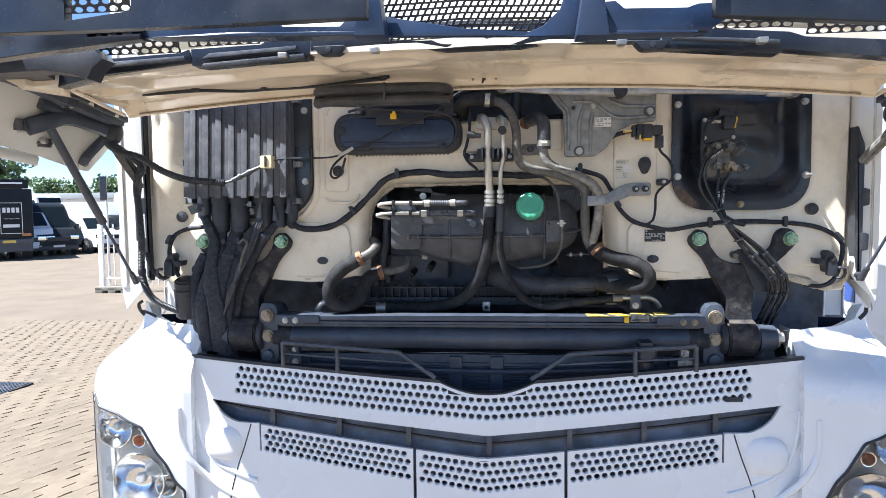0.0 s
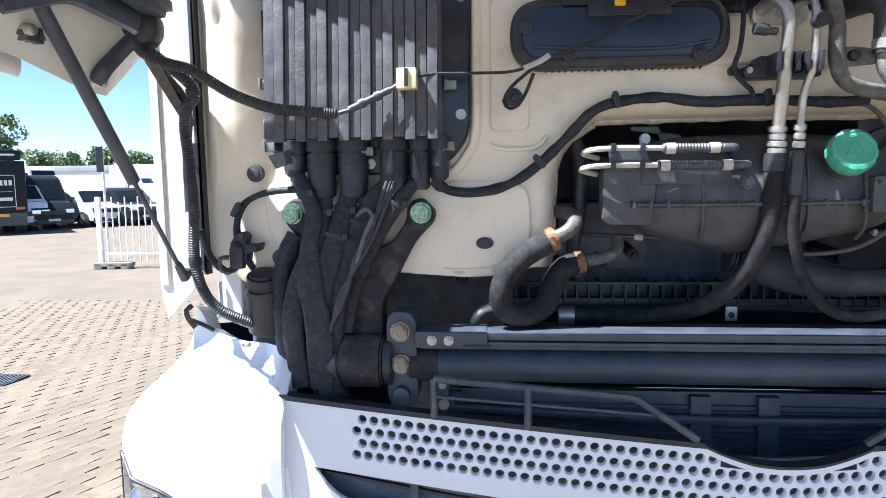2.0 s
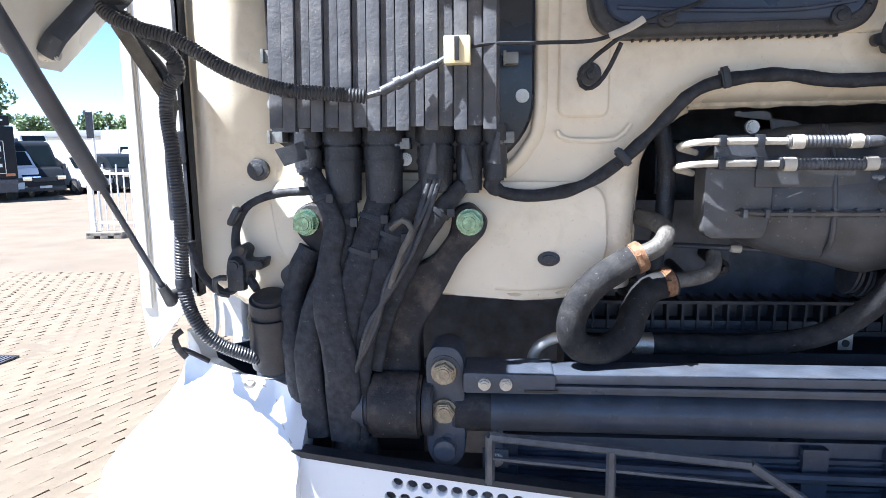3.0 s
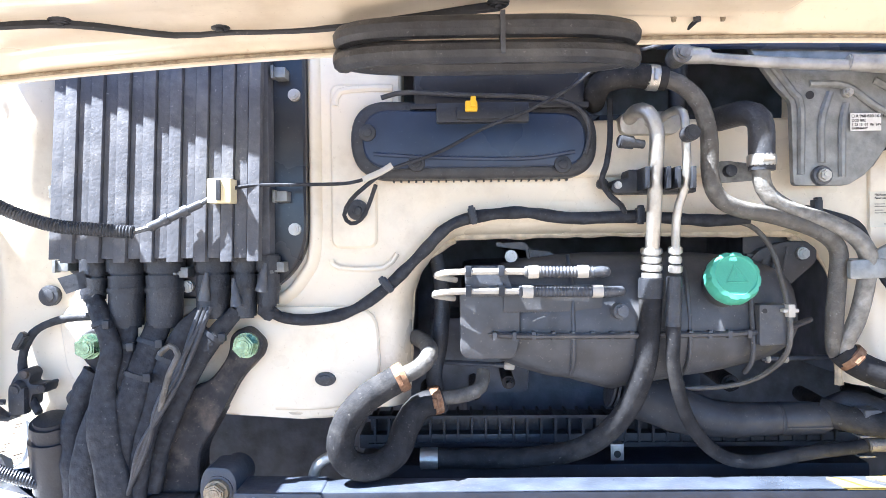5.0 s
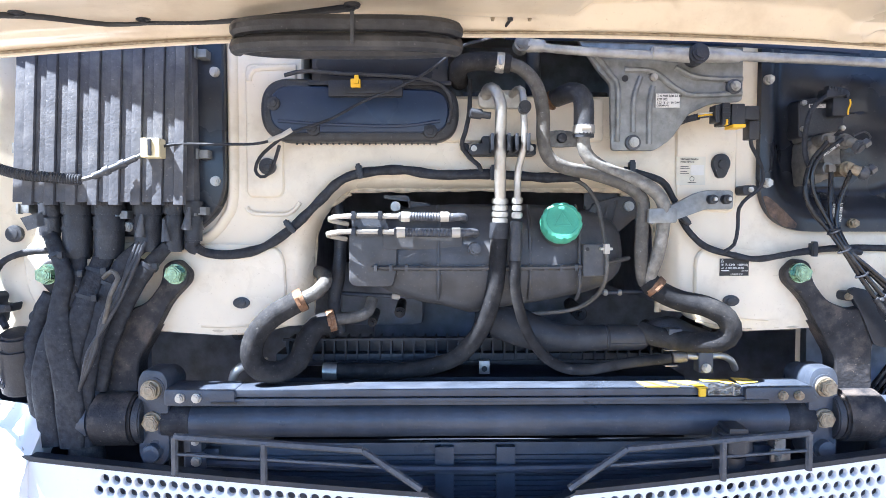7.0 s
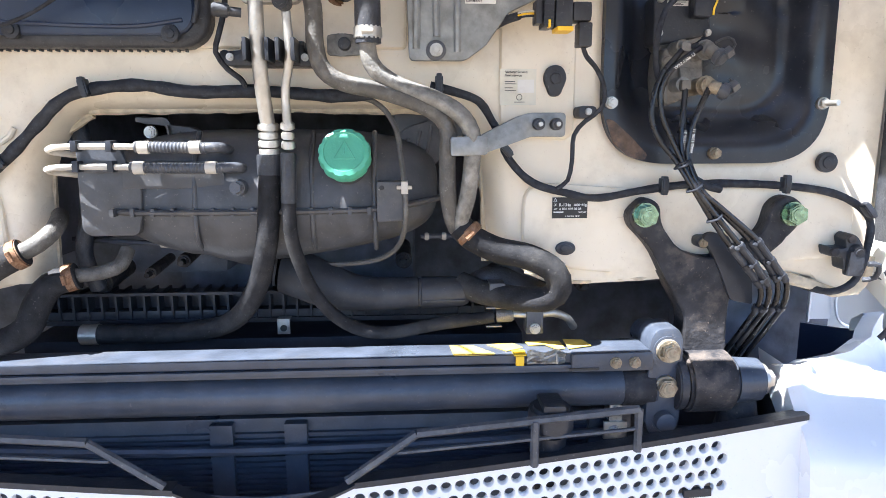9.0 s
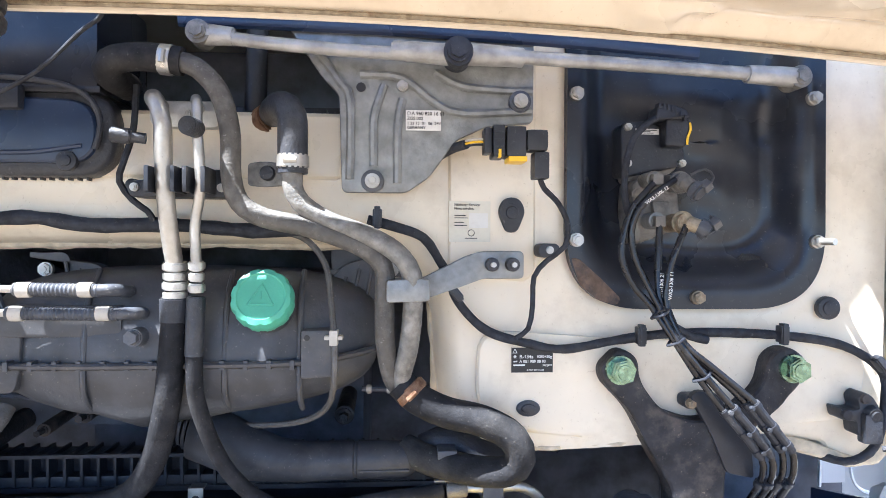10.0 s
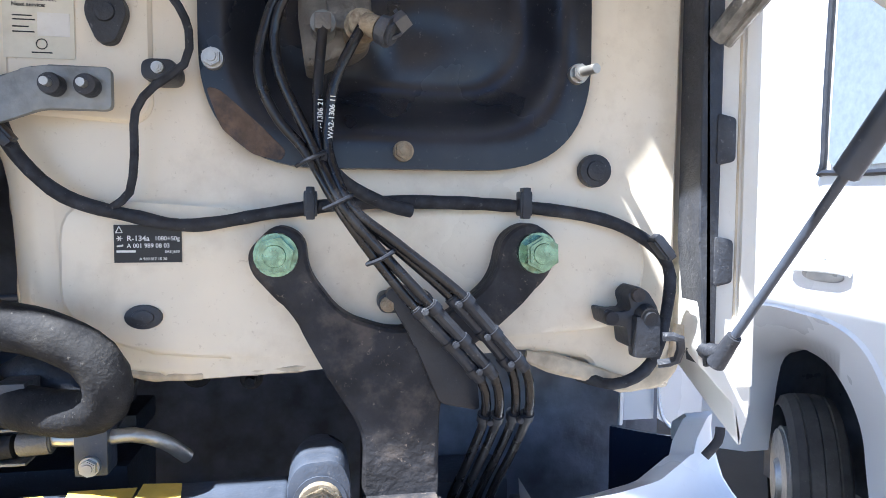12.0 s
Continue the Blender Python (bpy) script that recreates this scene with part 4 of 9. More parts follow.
# yellow warning foil and buckle on the rail
foil = thing("warning_foil", "torn yellow warning foil and crumpled buckle on the rail", "foil")
for lift, patch in ((0.0455, ((0.334, 0.019), (0.379, 0.016), (0.414, -0.030), (0.405, -0.039), (0.338, -0.0395))), (0.0455, ((0.405, 0.021), (0.454, 0.029), (0.470, 0.003), (0.459, -0.008), (0.436, -0.020))),
                    (0.0465, ((0.478, 0.029), (0.545, 0.029), (0.546, -0.012), (0.530, -0.020), (0.512, 0.010), (0.482, 0.008))), (0.0495, ((0.551, 0.029), (0.589, 0.030), (0.596, -0.010), (0.551, -0.022)))):
    bm = bmesh.new()
    under = [bm.verts.new((x, y, 1.3 + lift + 0.0012 * math.sin(x * 90 + y * 60))) for x, y in patch]
    raised = [bm.verts.new(v.co + Vector((0, 0, 0.0012))) for v in under]
    bm.faces.new(under), bm.faces.new(raised[::-1])
    for k in range(len(under)):
        bm.faces.new((under[k], under[k - 1], raised[k - 1], raised[k]))
    part("foil_patch", bm, YELLOWTAPE, foil, smooth=0)
bm = bmesh.new()
crumple = [[bm.verts.new((0.468 + 0.0058 * i, -0.050 - 0.006 * noise.noise(Vector((i * 0.55, j * 0.7, 1))) - 0.003 * noise.noise(Vector((i * 1.3, j * 1.5, 5))), 1.331 + 0.0035 * j + 0.003 * math.sin(i * 0.9) * (j / 7))) for j in range(8)] for i in range(13)]
for p, q in zip(crumple, crumple[1:]):
    for j in range(7):
        bm.faces.new((p[j], q[j], q[j + 1], p[j + 1]))
bmesh.ops.solidify(bm, geom=bm.faces[:], thickness=0.0012)
rod(bm, (0.520, -0.058, 1.352), (0.521, -0.056, 1.333), 0.0016, seg=8)
rod(bm, (0.497, -0.058, 1.346), (0.520, -0.058, 1.353), 0.0016, seg=8)
part("buckle", bm, STEEL, foil, "crumpled bright buckle foil", smooth=0)
bm = bmesh.new()
box(bm, 0.448, 0.463, -0.053, -0.046, 1.329, 1.347, 0.002)
box(bm, 0.445, 0.468, -0.050, -0.020, 1.3465, 1.349, 0.001)
part("yellow_tab", bm, YELLOW, foil)

# washer filler cap and small fittings below the beam
cap = thing("filler_neck", "black plastic filler neck with a dark cap below the beam", "filler neck")
bm = bmesh.new()
rod(bm, (0.50, -0.05, 1.08), (0.505, -0.083, 1.225), 0.030, 0.032, 24, 0.004)
rod(bm, (0.505, -0.083, 1.225), (0.506, -0.087, 1.268), 0.042, 0.038, 28, 0.006)
part("neck", bm, BLACK, cap)
bm = bmesh.new()
box(bm, 0.486, 0.526, -0.118, -0.056, 1.266, 1.279, 0.005)
part("grip_bar", bm, BLACK, cap)
for s in (-1, 1):
    clip = thing("latch_clip", "small steel bracket with hexagon screw below the beam", "clip", "latch clips")
    bm = bmesh.new()
    box(bm, s * 0.625, s * 0.670, -0.015, -0.008, 1.165, 1.20, 0.002)
    box(bm, s * 0.635, s * 0.66, -0.012, 0.02, 1.20, 1.235, 0.002)
    part("clip_sheet", bm, STEEL if s > 0 else CHASSIS, clip)
    bolt(s * 0.645, -0.016, 1.182, 0.010, STEEL, clip)
    bolt(s * 0.648, -0.013, 1.224, 0.007, STEEL, clip)

# radiator top with its ribs
radiator = thing("radiator", "black radiator with ribbed plastic top tank", "radiator")
bm = bmesh.new()
box(bm, -0.52, 0.50, 0.20, 0.30, 1.345, 1.375, 0.006)
part("top_tank", bm, BLACK, radiator)
bm = bmesh.new()
box(bm, -0.52, 0.50, 0.16, 0.30, 0.90, 1.325, 0.012)
part("core_frame", bm, BLACK, radiator)
bm = bmesh.new()
box(bm, -0.50, 0.48, 0.225, 0.28, 1.375, 1.405, 0.004)
part("top_ridge", bm, BLACK, radiator)
for i in range(34):
    bm = bmesh.new()
    x = -0.49 + i * 0.0285
    box(bm, x, x + 0.005, 0.195, 0.28, 1.352, 1.412, 0.001)
    part("rib", bm, BLACK, radiator, smooth=0)
bm = bmesh.new()
box(bm, -0.50, 0.48, 0.195, 0.205, 1.408, 1.414)
box(bm, -0.50, 0.48, 0.192, 0.204, 1.352, 1.358)
part("rib_rail", bm, BLACK, radiator)
condenser = thing("condenser", "dark dusty air-conditioning condenser with fine fins", "condenser")
bm = bmesh.new()
box(bm, -0.66, 0.66, 0.045, 0.075, 0.80, 1.20, 0.006)
part("core", bm, CHASSIS, condenser)
bm = bmesh.new()
for i in range(30):
    box(bm, -0.63, 0.63, 0.036, 0.046, 0.82 + i * 0.012, 0.824 + i * 0.012)
tagged(part("fin_block", bm, CHASSIS, condenser, smooth=0), "thin dark cooling fins", kind="stuff")
for x in (-0.63, -0.10, 0.04, 0.63):
    bm = bmesh.new()
    box(bm, x - 0.022, x + 0.022, 0.026, 0.05, 0.80, 1.195, 0.004)
    part("tank_strip", bm, CHASSIS, condenser)
bm = bmesh.new()
tube(bm, [(-0.64, 0.02, 1.165), (-0.2, 0.015, 1.150), (0.2, 0.015, 1.150), (0.64, 0.02, 1.165)], 0.009, 8, 0.05)
part("front_pipe", bm, CHASSIS, condenser)
clip = thing("steel_clip", "small bright steel clip with a hole", "clip")
bm = bmesh.new()
box(bm, -0.012, 0.014, 0.165, 0.168, 1.330, 1.362, 0.001)
box(bm, -0.012, 0.014, 0.165, 0.19, 1.360, 1.3625, 0.001)
part("clip_leaf", bm, ALU, clip)
bm = bmesh.new()
disc(bm, 0.001, 0.1635, 1.343, 0.007, 0.004, bevel=0.0)
part("clip_hole", bm, INK, clip)

# ---- expansion tank ----
tank = thing("expansion_tank", "dusty black plastic coolant tank with green cap", "coolant tank")


bm = bmesh.new()
blob(bm, 0.012, 0.112, 1.640, 0.305, 0.112, 0.108, 3.2)
for v in bm.verts:
    x, y, z = v.co
    if z < 1.60:
        belly = math.exp(-((x + 0.03) / 0.17) ** 2) + 0.35 * math.exp(-((x + 0.035) / 0.03) ** 2)
        crease = sum(math.exp(-((x - at) / 0.010) ** 2) for at in (-0.113, 0.09, 0.2))
        v.co.z -= (0.028 * belly - 0.006 * crease) * min(1, (1.60 - z) / 0.05)
        v.co.y += 0.004 * crease * (y < 0.1)
    v.co.y += 0.25 * max(0, z - 1.62) * 0.9 if y < 0.11 else 0
part("tank_body", bm, TANKPLASTIC, tank, smooth=50)
bm = bmesh.new()
plate(bm, rounded([(0.235, 1.800), (0.262, 1.806), (0.352, 1.764), (0.360, 1.735), (0.335, 1.712), (0.290, 1.664), (0.235, 1.655)], 0.012), 0.125, 0.133, 0.002)
box(bm, 0.236, 0.300, 0.110, 0.126, 1.735, 1.742)
bracket = part("side_bracket", bm, TANKPLASTIC, tank, "triangular black side bracket")
bolt(0.330, 0.124, 1.738, 0.010, STEEL, bracket)
bm = bmesh.new()
tube(bm, [(-0.285, 0.03, 1.606), (-0.2, 0.002, 1.604), (0.0, -0.002, 1.604), (0.18, 0.002, 1.606), (0.26, 0.010, 1.614), (0.318, 0.045, 1.623)], 0.0055, 8, flatten=1.6)
for i in range(14):
    x = -0.255 + i * 0.034
    box(bm, x, x + 0.007, -0.007, 0.02, 1.598, 1.612, 0.001)
part("weld_seam", bm, TANKPLASTIC, tank)
for x in (-0.113, 0.09, 0.2):
    bm = bmesh.new()
    tube(bm, [(x, 0.06, 1.742), (x, 0.022, 1.70), (x, 0.008, 1.64), (x, 0.003, 1.58), (x, 0.012, 1.552), (x, 0.04, 1.530)], 0.0045, 8)
    part("tank_rib", bm, TANKPLASTIC, tank)
bm = bmesh.new()
box(bm, -0.235, -0.06, 0.008, 0.04, 1.645, 1.692, 0.005)
part("tank_pad", bm, TANKPLASTIC, tank)
# left shield and mounting ears
bm = bmesh.new()
plate(bm, rounded([(-0.312, 1.68), (-0.312, 1.572), (-0.30, 1.562), (-0.215, 1.562), (-0.205, 1.60), (-0.205, 1.69), (-0.28, 1.70)], 0.012), 0.012, 0.07, 0.005)
part("tank_shield", bm, TANKPLASTIC, tank)
bm = bmesh.new()
plate(bm, rounded([(0.204, 1.585), (0.204, 1.657), (0.254, 1.657), (0.254, 1.588)], 0.005), -0.012, 0.03, 0.003)
tab = part("tank_tab", bm, TANKPLASTIC, tank)
bm = bmesh.new()
disc(bm, 0.213, -0.0125, 1.646, 0.0045, 0.003, 14, 0.001)
part("tab_hole", bm, INK, tab)
for s, x in ((-1, -0.213), (1, 0.336)):
    bm = bmesh.new()
    plate(bm, rounded([(x - 0.03, 1.765), (x + 0.03, 1.765), (x + 0.03, 1.725), (x - s * 0.030, 1.675), (x - s * 0.10, 1.585), (x - s * 0.13, 1.585), (x - s * 0.12, 1.70), (x - s * 0.08, 1.75)], 0.012), 0.105, 0.13, 0.004)
    part("mounting_ear", bm, TANKPLASTIC, tank)
    bolt(x, 0.10, 1.742, 0.010, STEEL, tank)
    for k in range(3):
        bm = bmesh.new()
        a = (x - s * (0.03 + 0.022 * k), 0.098, 1.755 - 0.012 * k)
        rod(bm, a, (a[0] - s * 0.012, 0.098, 1.69), 0.003, seg=6)
        part("ear_rib", bm, TANKPLASTIC, tank)
# cap
bm = bmesh.new()
tilt = Vector((0.0, -0.93, 0.36)).normalized()
base = Vector((0.152, 0.030, 1.682))
rod(bm, base, base + tilt * 0.05, 0.036, seg=32)
part("cap_neck", bm, TANKPLASTIC, tank)
bm = bmesh.new()
m = along(base + tilt * 0.045, base + tilt * 0.2)
N = 72
prev = None
for rr, d in ((0.043, 0.0), (0.045, 0.004), (0.045, 0.022), (0.042, 0.030), (0.035, 0.033), (0.033, 0.031), (0.001, 0.031)):
    ring = []
    for k in range(N):
        notch = 0.0018 if (k % 6) < 2 and 0.003 < d < 0.031 and rr > 0.04 else 0.0
        ring.append(bm.verts.new(m @ Vector(((rr - notch) * math.cos(k * math.tau / N), (rr - notch) * math.sin(k * math.tau / N), d))))
    if prev:
        for k in range(N):
            bm.faces.new((prev[k], prev[(k + 1) % N], ring[(k + 1) % N], ring[k]))
    prev = ring
bmesh.ops.remove_doubles(bm, verts=bm.verts, dist=0.0001)
green = part("cap", bm, GREENCAP, tank, "green ribbed screw cap", smooth=30)
bm = bmesh.new()
for a, b in (((-0.018, -0.012), (0.018, -0.012)), ((0.018, -0.012), (0.0, 0.020)), ((0.0, 0.020), (-0.018, -0.012)), ((0.0, 0.008), (0.0, -0.004))):
    rod(bm, m @ Vector((a[0], a[1], 0.0312)), m @ Vector((b[0], b[1], 0.0312)), 0.0014, seg=6)
part("cap_mark", bm, GREENCAP, green)
# small tubes on the tank
for dz, xs in ((0.0, (-0.348, -0.19, -0.070)), (-0.034, (-0.352, -0.20, -0.045))):
    z = 1.716 + dz
    tubes = thing("vent_line", "pale grey vent tube with braided end on the tank", "vent line", "vent lines")
    bm = bmesh.new()
    tube(bm, [(xs[0] + 0.03, 0.05, z - 0.015), (xs[0] - 0.005, 0.015, z - 0.006), (xs[0] + 0.01, -0.008, z + 0.001), (-0.28, -0.015, z + 0.003), (xs[1], -0.015, z + 0.002)], 0.0055, 10)
    part("tube_line", bm, PALEHOSE, tubes)
    bm = bmesh.new()
    tube(bm, [(xs[1] - 0.01, -0.015, z + 0.002), (xs[1] + 0.05, -0.015, z + 0.001), (xs[2] - 0.01, -0.015, z)], 0.0095, 12, ring=0.0007, pitch=0.006)
    part("braid", bm, RIBBED, tubes, "grey braided sleeve")
    for x in (xs[1] + 0.005, xs[2] - 0.03):
        bm = bmesh.new()
        rod(bm, (x - 0.009, -0.015, z + 0.001), (x + 0.009, -0.015, z + 0.001), 0.011, seg=18)
        part("band_clip", bm, PALEHOSE, tubes)
    bm = bmesh.new()
    tube(bm, [(xs[2] - 0.02, -0.015, z), (xs[2], -0.015, z + 0.001), (xs[2] + 0.012, -0.005, z), (xs[2] + 0.014, 0.03, z - 0.004)], 0.009, 12)
    part("elbow", bm, RIBBED, tubes)
    for x in (-0.297, -0.240):
        bm = bmesh.new()
        box(bm, x - 0.005, x + 0.005, -0.025, 0.0, z - 0.006, z + 0.013, 0.002)
        part("line_clip", bm, BLACK, tubes)
holder = thing("line_holder", "pale sheet holder under the two vent tubes", "holder")
bm = bmesh.new()
plate(bm, rounded([(-0.305, 1.728), (-0.235, 1.728), (-0.215, 1.675), (-0.30, 1.675)], 0.005), -0.004, 0.004, 0.002)
part("holder_sheet", bm, RIBBED, holder)
sensor = thing("level_sensor", "black screw-in level sensor on the tank", "sensor")
bm = bmesh.new()
rod(bm, (-0.034, 0.03, 1.645), (-0.034, -0.018, 1.648), 0.016, 0.013, 18, 0.002)
rod(bm, (-0.034, -0.016, 1.648), (-0.034, -0.030, 1.649), 0.010, seg=6)
part("sensor_body", bm, RIBBED, sensor)
# overflow line round the right of the tank
line = thing("overflow_line", "thin black overflow line with a pale clip", "hose")
bm = bmesh.new()
tube(bm, [(0.13, 0.02, 1.806), (0.200, 0.02, 1.795), (0.236, 0.015, 1.755), (0.247, 0.0, 1.70), (0.254, -0.016, 1.63), (0.252, -0.010, 1.575), (0.238, 0.03, 1.533), (0.20, 0.06, 1.505), (0.134, 0.08, 1.493), (0.06, 0.10, 1.49)], 0.0048, 8)
part("line_tube", bm, GREYPIPE, line)
bm = bmesh.new()
box(bm, 0.239, 0.266, -0.024, -0.004, 1.644, 1.650, 0.002)
box(bm, 0.247, 0.259, -0.026, -0.002, 1.636, 1.658, 0.002)
part("line_clip", bm, PALEHOSE, line)


# ---- pipes and hoses in front of the cab sheet ----
def hose(name, label, points, r, mat=HOSE, category="hose", seg=14, ring=0.0, wobble=0.0, group="", pitch=0.008):
    t = thing(name, label, category, group)
    bm = bmesh.new()
    tube(bm, points, r, seg, ring=ring, wobble=wobble, pitch=pitch)
    part("hose_body", bm, mat, t, smooth=45)
    return t


def sleeve(parent, a, b, r, mat, name="sleeve", label="", seg=20):
    bm = bmesh.new()
    rod(bm, a, b, r, seg=seg, bevel=min(0.002, r * 0.2))
    return part(name, bm, mat, parent, label)


def clamp(parent, a, b, r, mat=STEEL, screw=(0, -1, 0)):
    """A hose clamp with its screw housing."""
    c = sleeve(parent, a, b, r, mat, "hose_clamp", "worn steel hose clamp")
    mid = (Vector(a) + Vector(b)) / 2
    way = Vector(screw).normalized()
    side = (Vector(b) - Vector(a)).normalized().cross(way)
    bm = bmesh.new()
    rod(bm, mid + way * r - side * 0.009, mid + way * r + side * 0.009, 0.0045, seg=8)
    part("clamp_screw", bm, mat, c)


# thick and thin refrigerant lines
a = thing("refrigerant_line", "thick bare aluminium line running into black hose", "refrigerant line", "refrigerant lines")
bm = bmesh.new()
tube(bm, [(-0.008, 0.03, 1.985), (-0.006, -0.015, 1.992), (0.006, -0.042, 1.985), (0.018, -0.05, 1.955), (0.018, -0.045, 1.90), (0.019, -0.03, 1.82), (0.022, -0.005, 1.745)], 0.0125, 18)
part("alloy_pipe", bm, ALU, a)
for k in range(4):
    sleeve(a, (0.0215, -0.005, 1.757 - k * 0.014), (0.0215, -0.004, 1.745 - k * 0.014), 0.0185 - 0.001 * (k % 2), ALU, "crimp_ring")
sleeve(a, (0.0205, -0.003, 1.705), (0.0200, -0.002, 1.668), 0.0215, RUBBER, "hose_end")
bm = bmesh.new()
tube(bm, [(0.020, -0.002, 1.675), (0.017, -0.005, 1.62), (0.007, 0.0, 1.54), (-0.022, 0.03, 1.455), (-0.08, 0.08, 1.385), (-0.18, 0.12, 1.352), (-0.31, 0.135, 1.346), (-0.37, 0.14, 1.345)], 0.0195, 18)
part("hose_body", bm, HOSE, a, "dusty black rubber hose")
sleeve(a, (-0.355, 0.14, 1.345), (-0.392, 0.14, 1.345), 0.021, ALU, "end_ferrule", "bright metal ferrule")
bm = bmesh.new()
rod(bm, (-0.004, -0.05, 1.93), (-0.03, -0.055, 1.932), 0.0075, seg=14)
rod(bm, (-0.022, -0.055, 1.932), (-0.048, -0.06, 1.934), 0.011, seg=14, bevel=0.002)
part("service_valve", bm, RUBBER, a, "service valve with black cap")

b = thing("refrigerant_line", "thin bare aluminium line running into black hose", "refrigerant line", "refrigerant lines")
bm = bmesh.new()
tube(bm, [(0.048, 0.03, 1.985), (0.055, -0.02, 1.990), (0.064, -0.045, 1.982), (0.066, -0.05, 1.94), (0.069, -0.045, 1.875), (0.063, -0.035, 1.84), (0.057, -0.03, 1.81), (0.057, -0.022, 1.745)], 0.0075, 14)
part("alloy_pipe", bm, ALU, b)
for k in range(3):
    sleeve(b, (0.057, -0.022, 1.759 - k * 0.016), (0.057, -0.021, 1.746 - k * 0.016), 0.012 - 0.0008 * (k % 2), ALU, "crimp_ring")
sleeve(b, (0.056, -0.02, 1.708), (0.053, -0.02, 1.62), 0.0135, RUBBER, "hose_end")
bm = bmesh.new()
tube(bm, [(0.054, -0.02, 1.65), (0.053, -0.02, 1.60), (0.058, -0.01, 1.54), (0.090, 0.01, 1.450), (0.145, 0.03, 1.388), (0.215, 0.045, 1.366), (0.32, 0.045, 1.382), (0.42, 0.05, 1.392)], 0.0122, 16)
part("hose_body", bm, HOSE, b, "dusty black rubber hose")
bm = bmesh.new()
rod(bm, (0.066, -0.055, 1.944), (0.064, -0.09, 1.943), 0.013, seg=18, bevel=0.002)
rod(bm, (0.064, -0.088, 1.943), (0.064, -0.0915, 1.943), 0.008, seg=6)
part("service_valve", bm, RUBBER, b, "service port with black cap")
sleeve(b, (0.425, 0.05, 1.394), (0.458, 0.05, 1.396), 0.0135, GRIMY, "crimp_sleeve", "grimy knurled crimp sleeve")
for dz in (-0.018, 0.018):
    bm = bmesh.new()
    box(bm, 0.405, 0.435, 0.038, 0.062, 1.3925 + dz, 1.3955 + dz, 0.001)
    part("crimp_fin", bm, GRIMY, b)
bm = bmesh.new()
tube(bm, [(0.45, 0.05, 1.398), (0.50, 0.05, 1.395), (0.535, 0.05, 1.398), (0.565, 0.06, 1.385), (0.585, 0.08, 1.36)], 0.008, 12)
part("end_pipe", bm, ALU, b, "bright bent end pipe")
bm = bmesh.new()
box(bm, 0.482, 0.515, 0.035, 0.07, 1.36, 1.412, 0.004)
box(bm, 0.43, 0.46, 0.07, 0.10, 1.41, 1.43, 0.002)
part("pipe_bracket", bm, CHASSIS, b)
bolt(0.498, 0.034, 1.372, 0.009, STEEL, b)

# connection block and holder of both lines
block = thing("line_block", "aluminium connection block of the refrigerant lines", "connector block")
bm = bmesh.new()
plate(bm, oval(-0.025, 0.082, 1.958, 1.998, 0.018), 0.02, 0.06, 0.003)
part("block_body", bm, ALU, block)
bolt(0.027, 0.019, 1.978, 0.008, STEEL, block)
holder = thing("pipe_holder", "black slotted plastic pipe holder with screws", "pipe holder")
bm = bmesh.new()
plate(bm, rounded([(-0.048, 1.862), (-0.04, 1.876), (-0.018, 1.878), (-0.018, 1.893), (0.088, 1.893), (0.088, 1.876), (0.10, 1.876), (0.10, 1.852), (-0.042, 1.852)], 0.004), -0.005, 0.045, 0.003)
part("holder_body", bm, BLACK, holder)
for x in (-0.036, 0.088):
    bolt(x, -0.006, 1.866, 0.0055, STEEL, holder)
for x, r in ((0.0175, 0.0155), (0.064, 0.0105)):
    bm = bmesh.new()
    for dx in (-1, 1):
        box(bm, x + dx * (r + 0.002) - 0.003, x + dx * (r + 0.002) + 0.003, -0.062, 0.0, 1.856, 1.892, 0.001)
    part("pipe_clip", bm, BLACK, holder)

# heater pipes from the upper opening down to the right
c = thing("heater_pipe", "grey-brown coated heater pipe with white scuffs", "heater pipe", "heater pipes")
bm = bmesh.new()
tube(bm, [(0.03, -0.03, 2.044), (0.06, -0.035, 2.034), (0.092, -0.04, 2.0), (0.108, -0.04, 1.945), (0.110, -0.04, 1.88), (0.122, -0.04, 1.843), (0.155, -0.04, 1.822), (0.22, -0.04, 1.808), (0.29, -0.04, 1.783), (0.325, -0.035, 1.752), (0.327, -0.03, 1.70), (0.328, -0.02, 1.64), (0.338, 0.0, 1.585), (0.35, 0.01, 1.565)], 0.0145, 16)
part("pipe_body", bm, GREYPIPE, c)
bm = bmesh.new()
tube(bm, [(-0.065, 0.05, 2.022), (-0.072, -0.005, 2.028), (-0.062, -0.025, 2.042), (-0.02, -0.03, 2.049), (0.04, -0.03, 2.043)], 0.0205, 16)
part("rubber_hose", bm, HOSE, c, "black rubber elbow hose")
clamp(c, (0.008, -0.03, 2.046), (0.028, -0.03, 2.044), 0.022, STEEL)
d = thing("heater_pipe", "bare scuffed metal heater pipe below a rubber elbow", "heater pipe", "heater pipes")
bm = bmesh.new()
tube(bm, [(0.195, -0.04, 1.895), (0.196, -0.04, 1.868), (0.208, -0.04, 1.843), (0.245, -0.04, 1.818), (0.30, -0.045, 1.798), (0.342, -0.05, 1.775), (0.366, -0.05, 1.742), (0.368, -0.04, 1.69), (0.362, -0.025, 1.63), (0.352, -0.005, 1.585), (0.356, 0.005, 1.565)], 0.0145, 16)
part("pipe_body", bm, PIPE, d)
bm = bmesh.new()
tube(bm, [(0.150, 0.06, 1.985), (0.160, 0.015, 1.985), (0.178, -0.02, 1.985), (0.194, -0.038, 1.968), (0.196, -0.04, 1.92), (0.196, -0.04, 1.885)], 0.0215, 16)
part("rubber_hose", bm, RUBBER, d, "black rubber elbow hose")
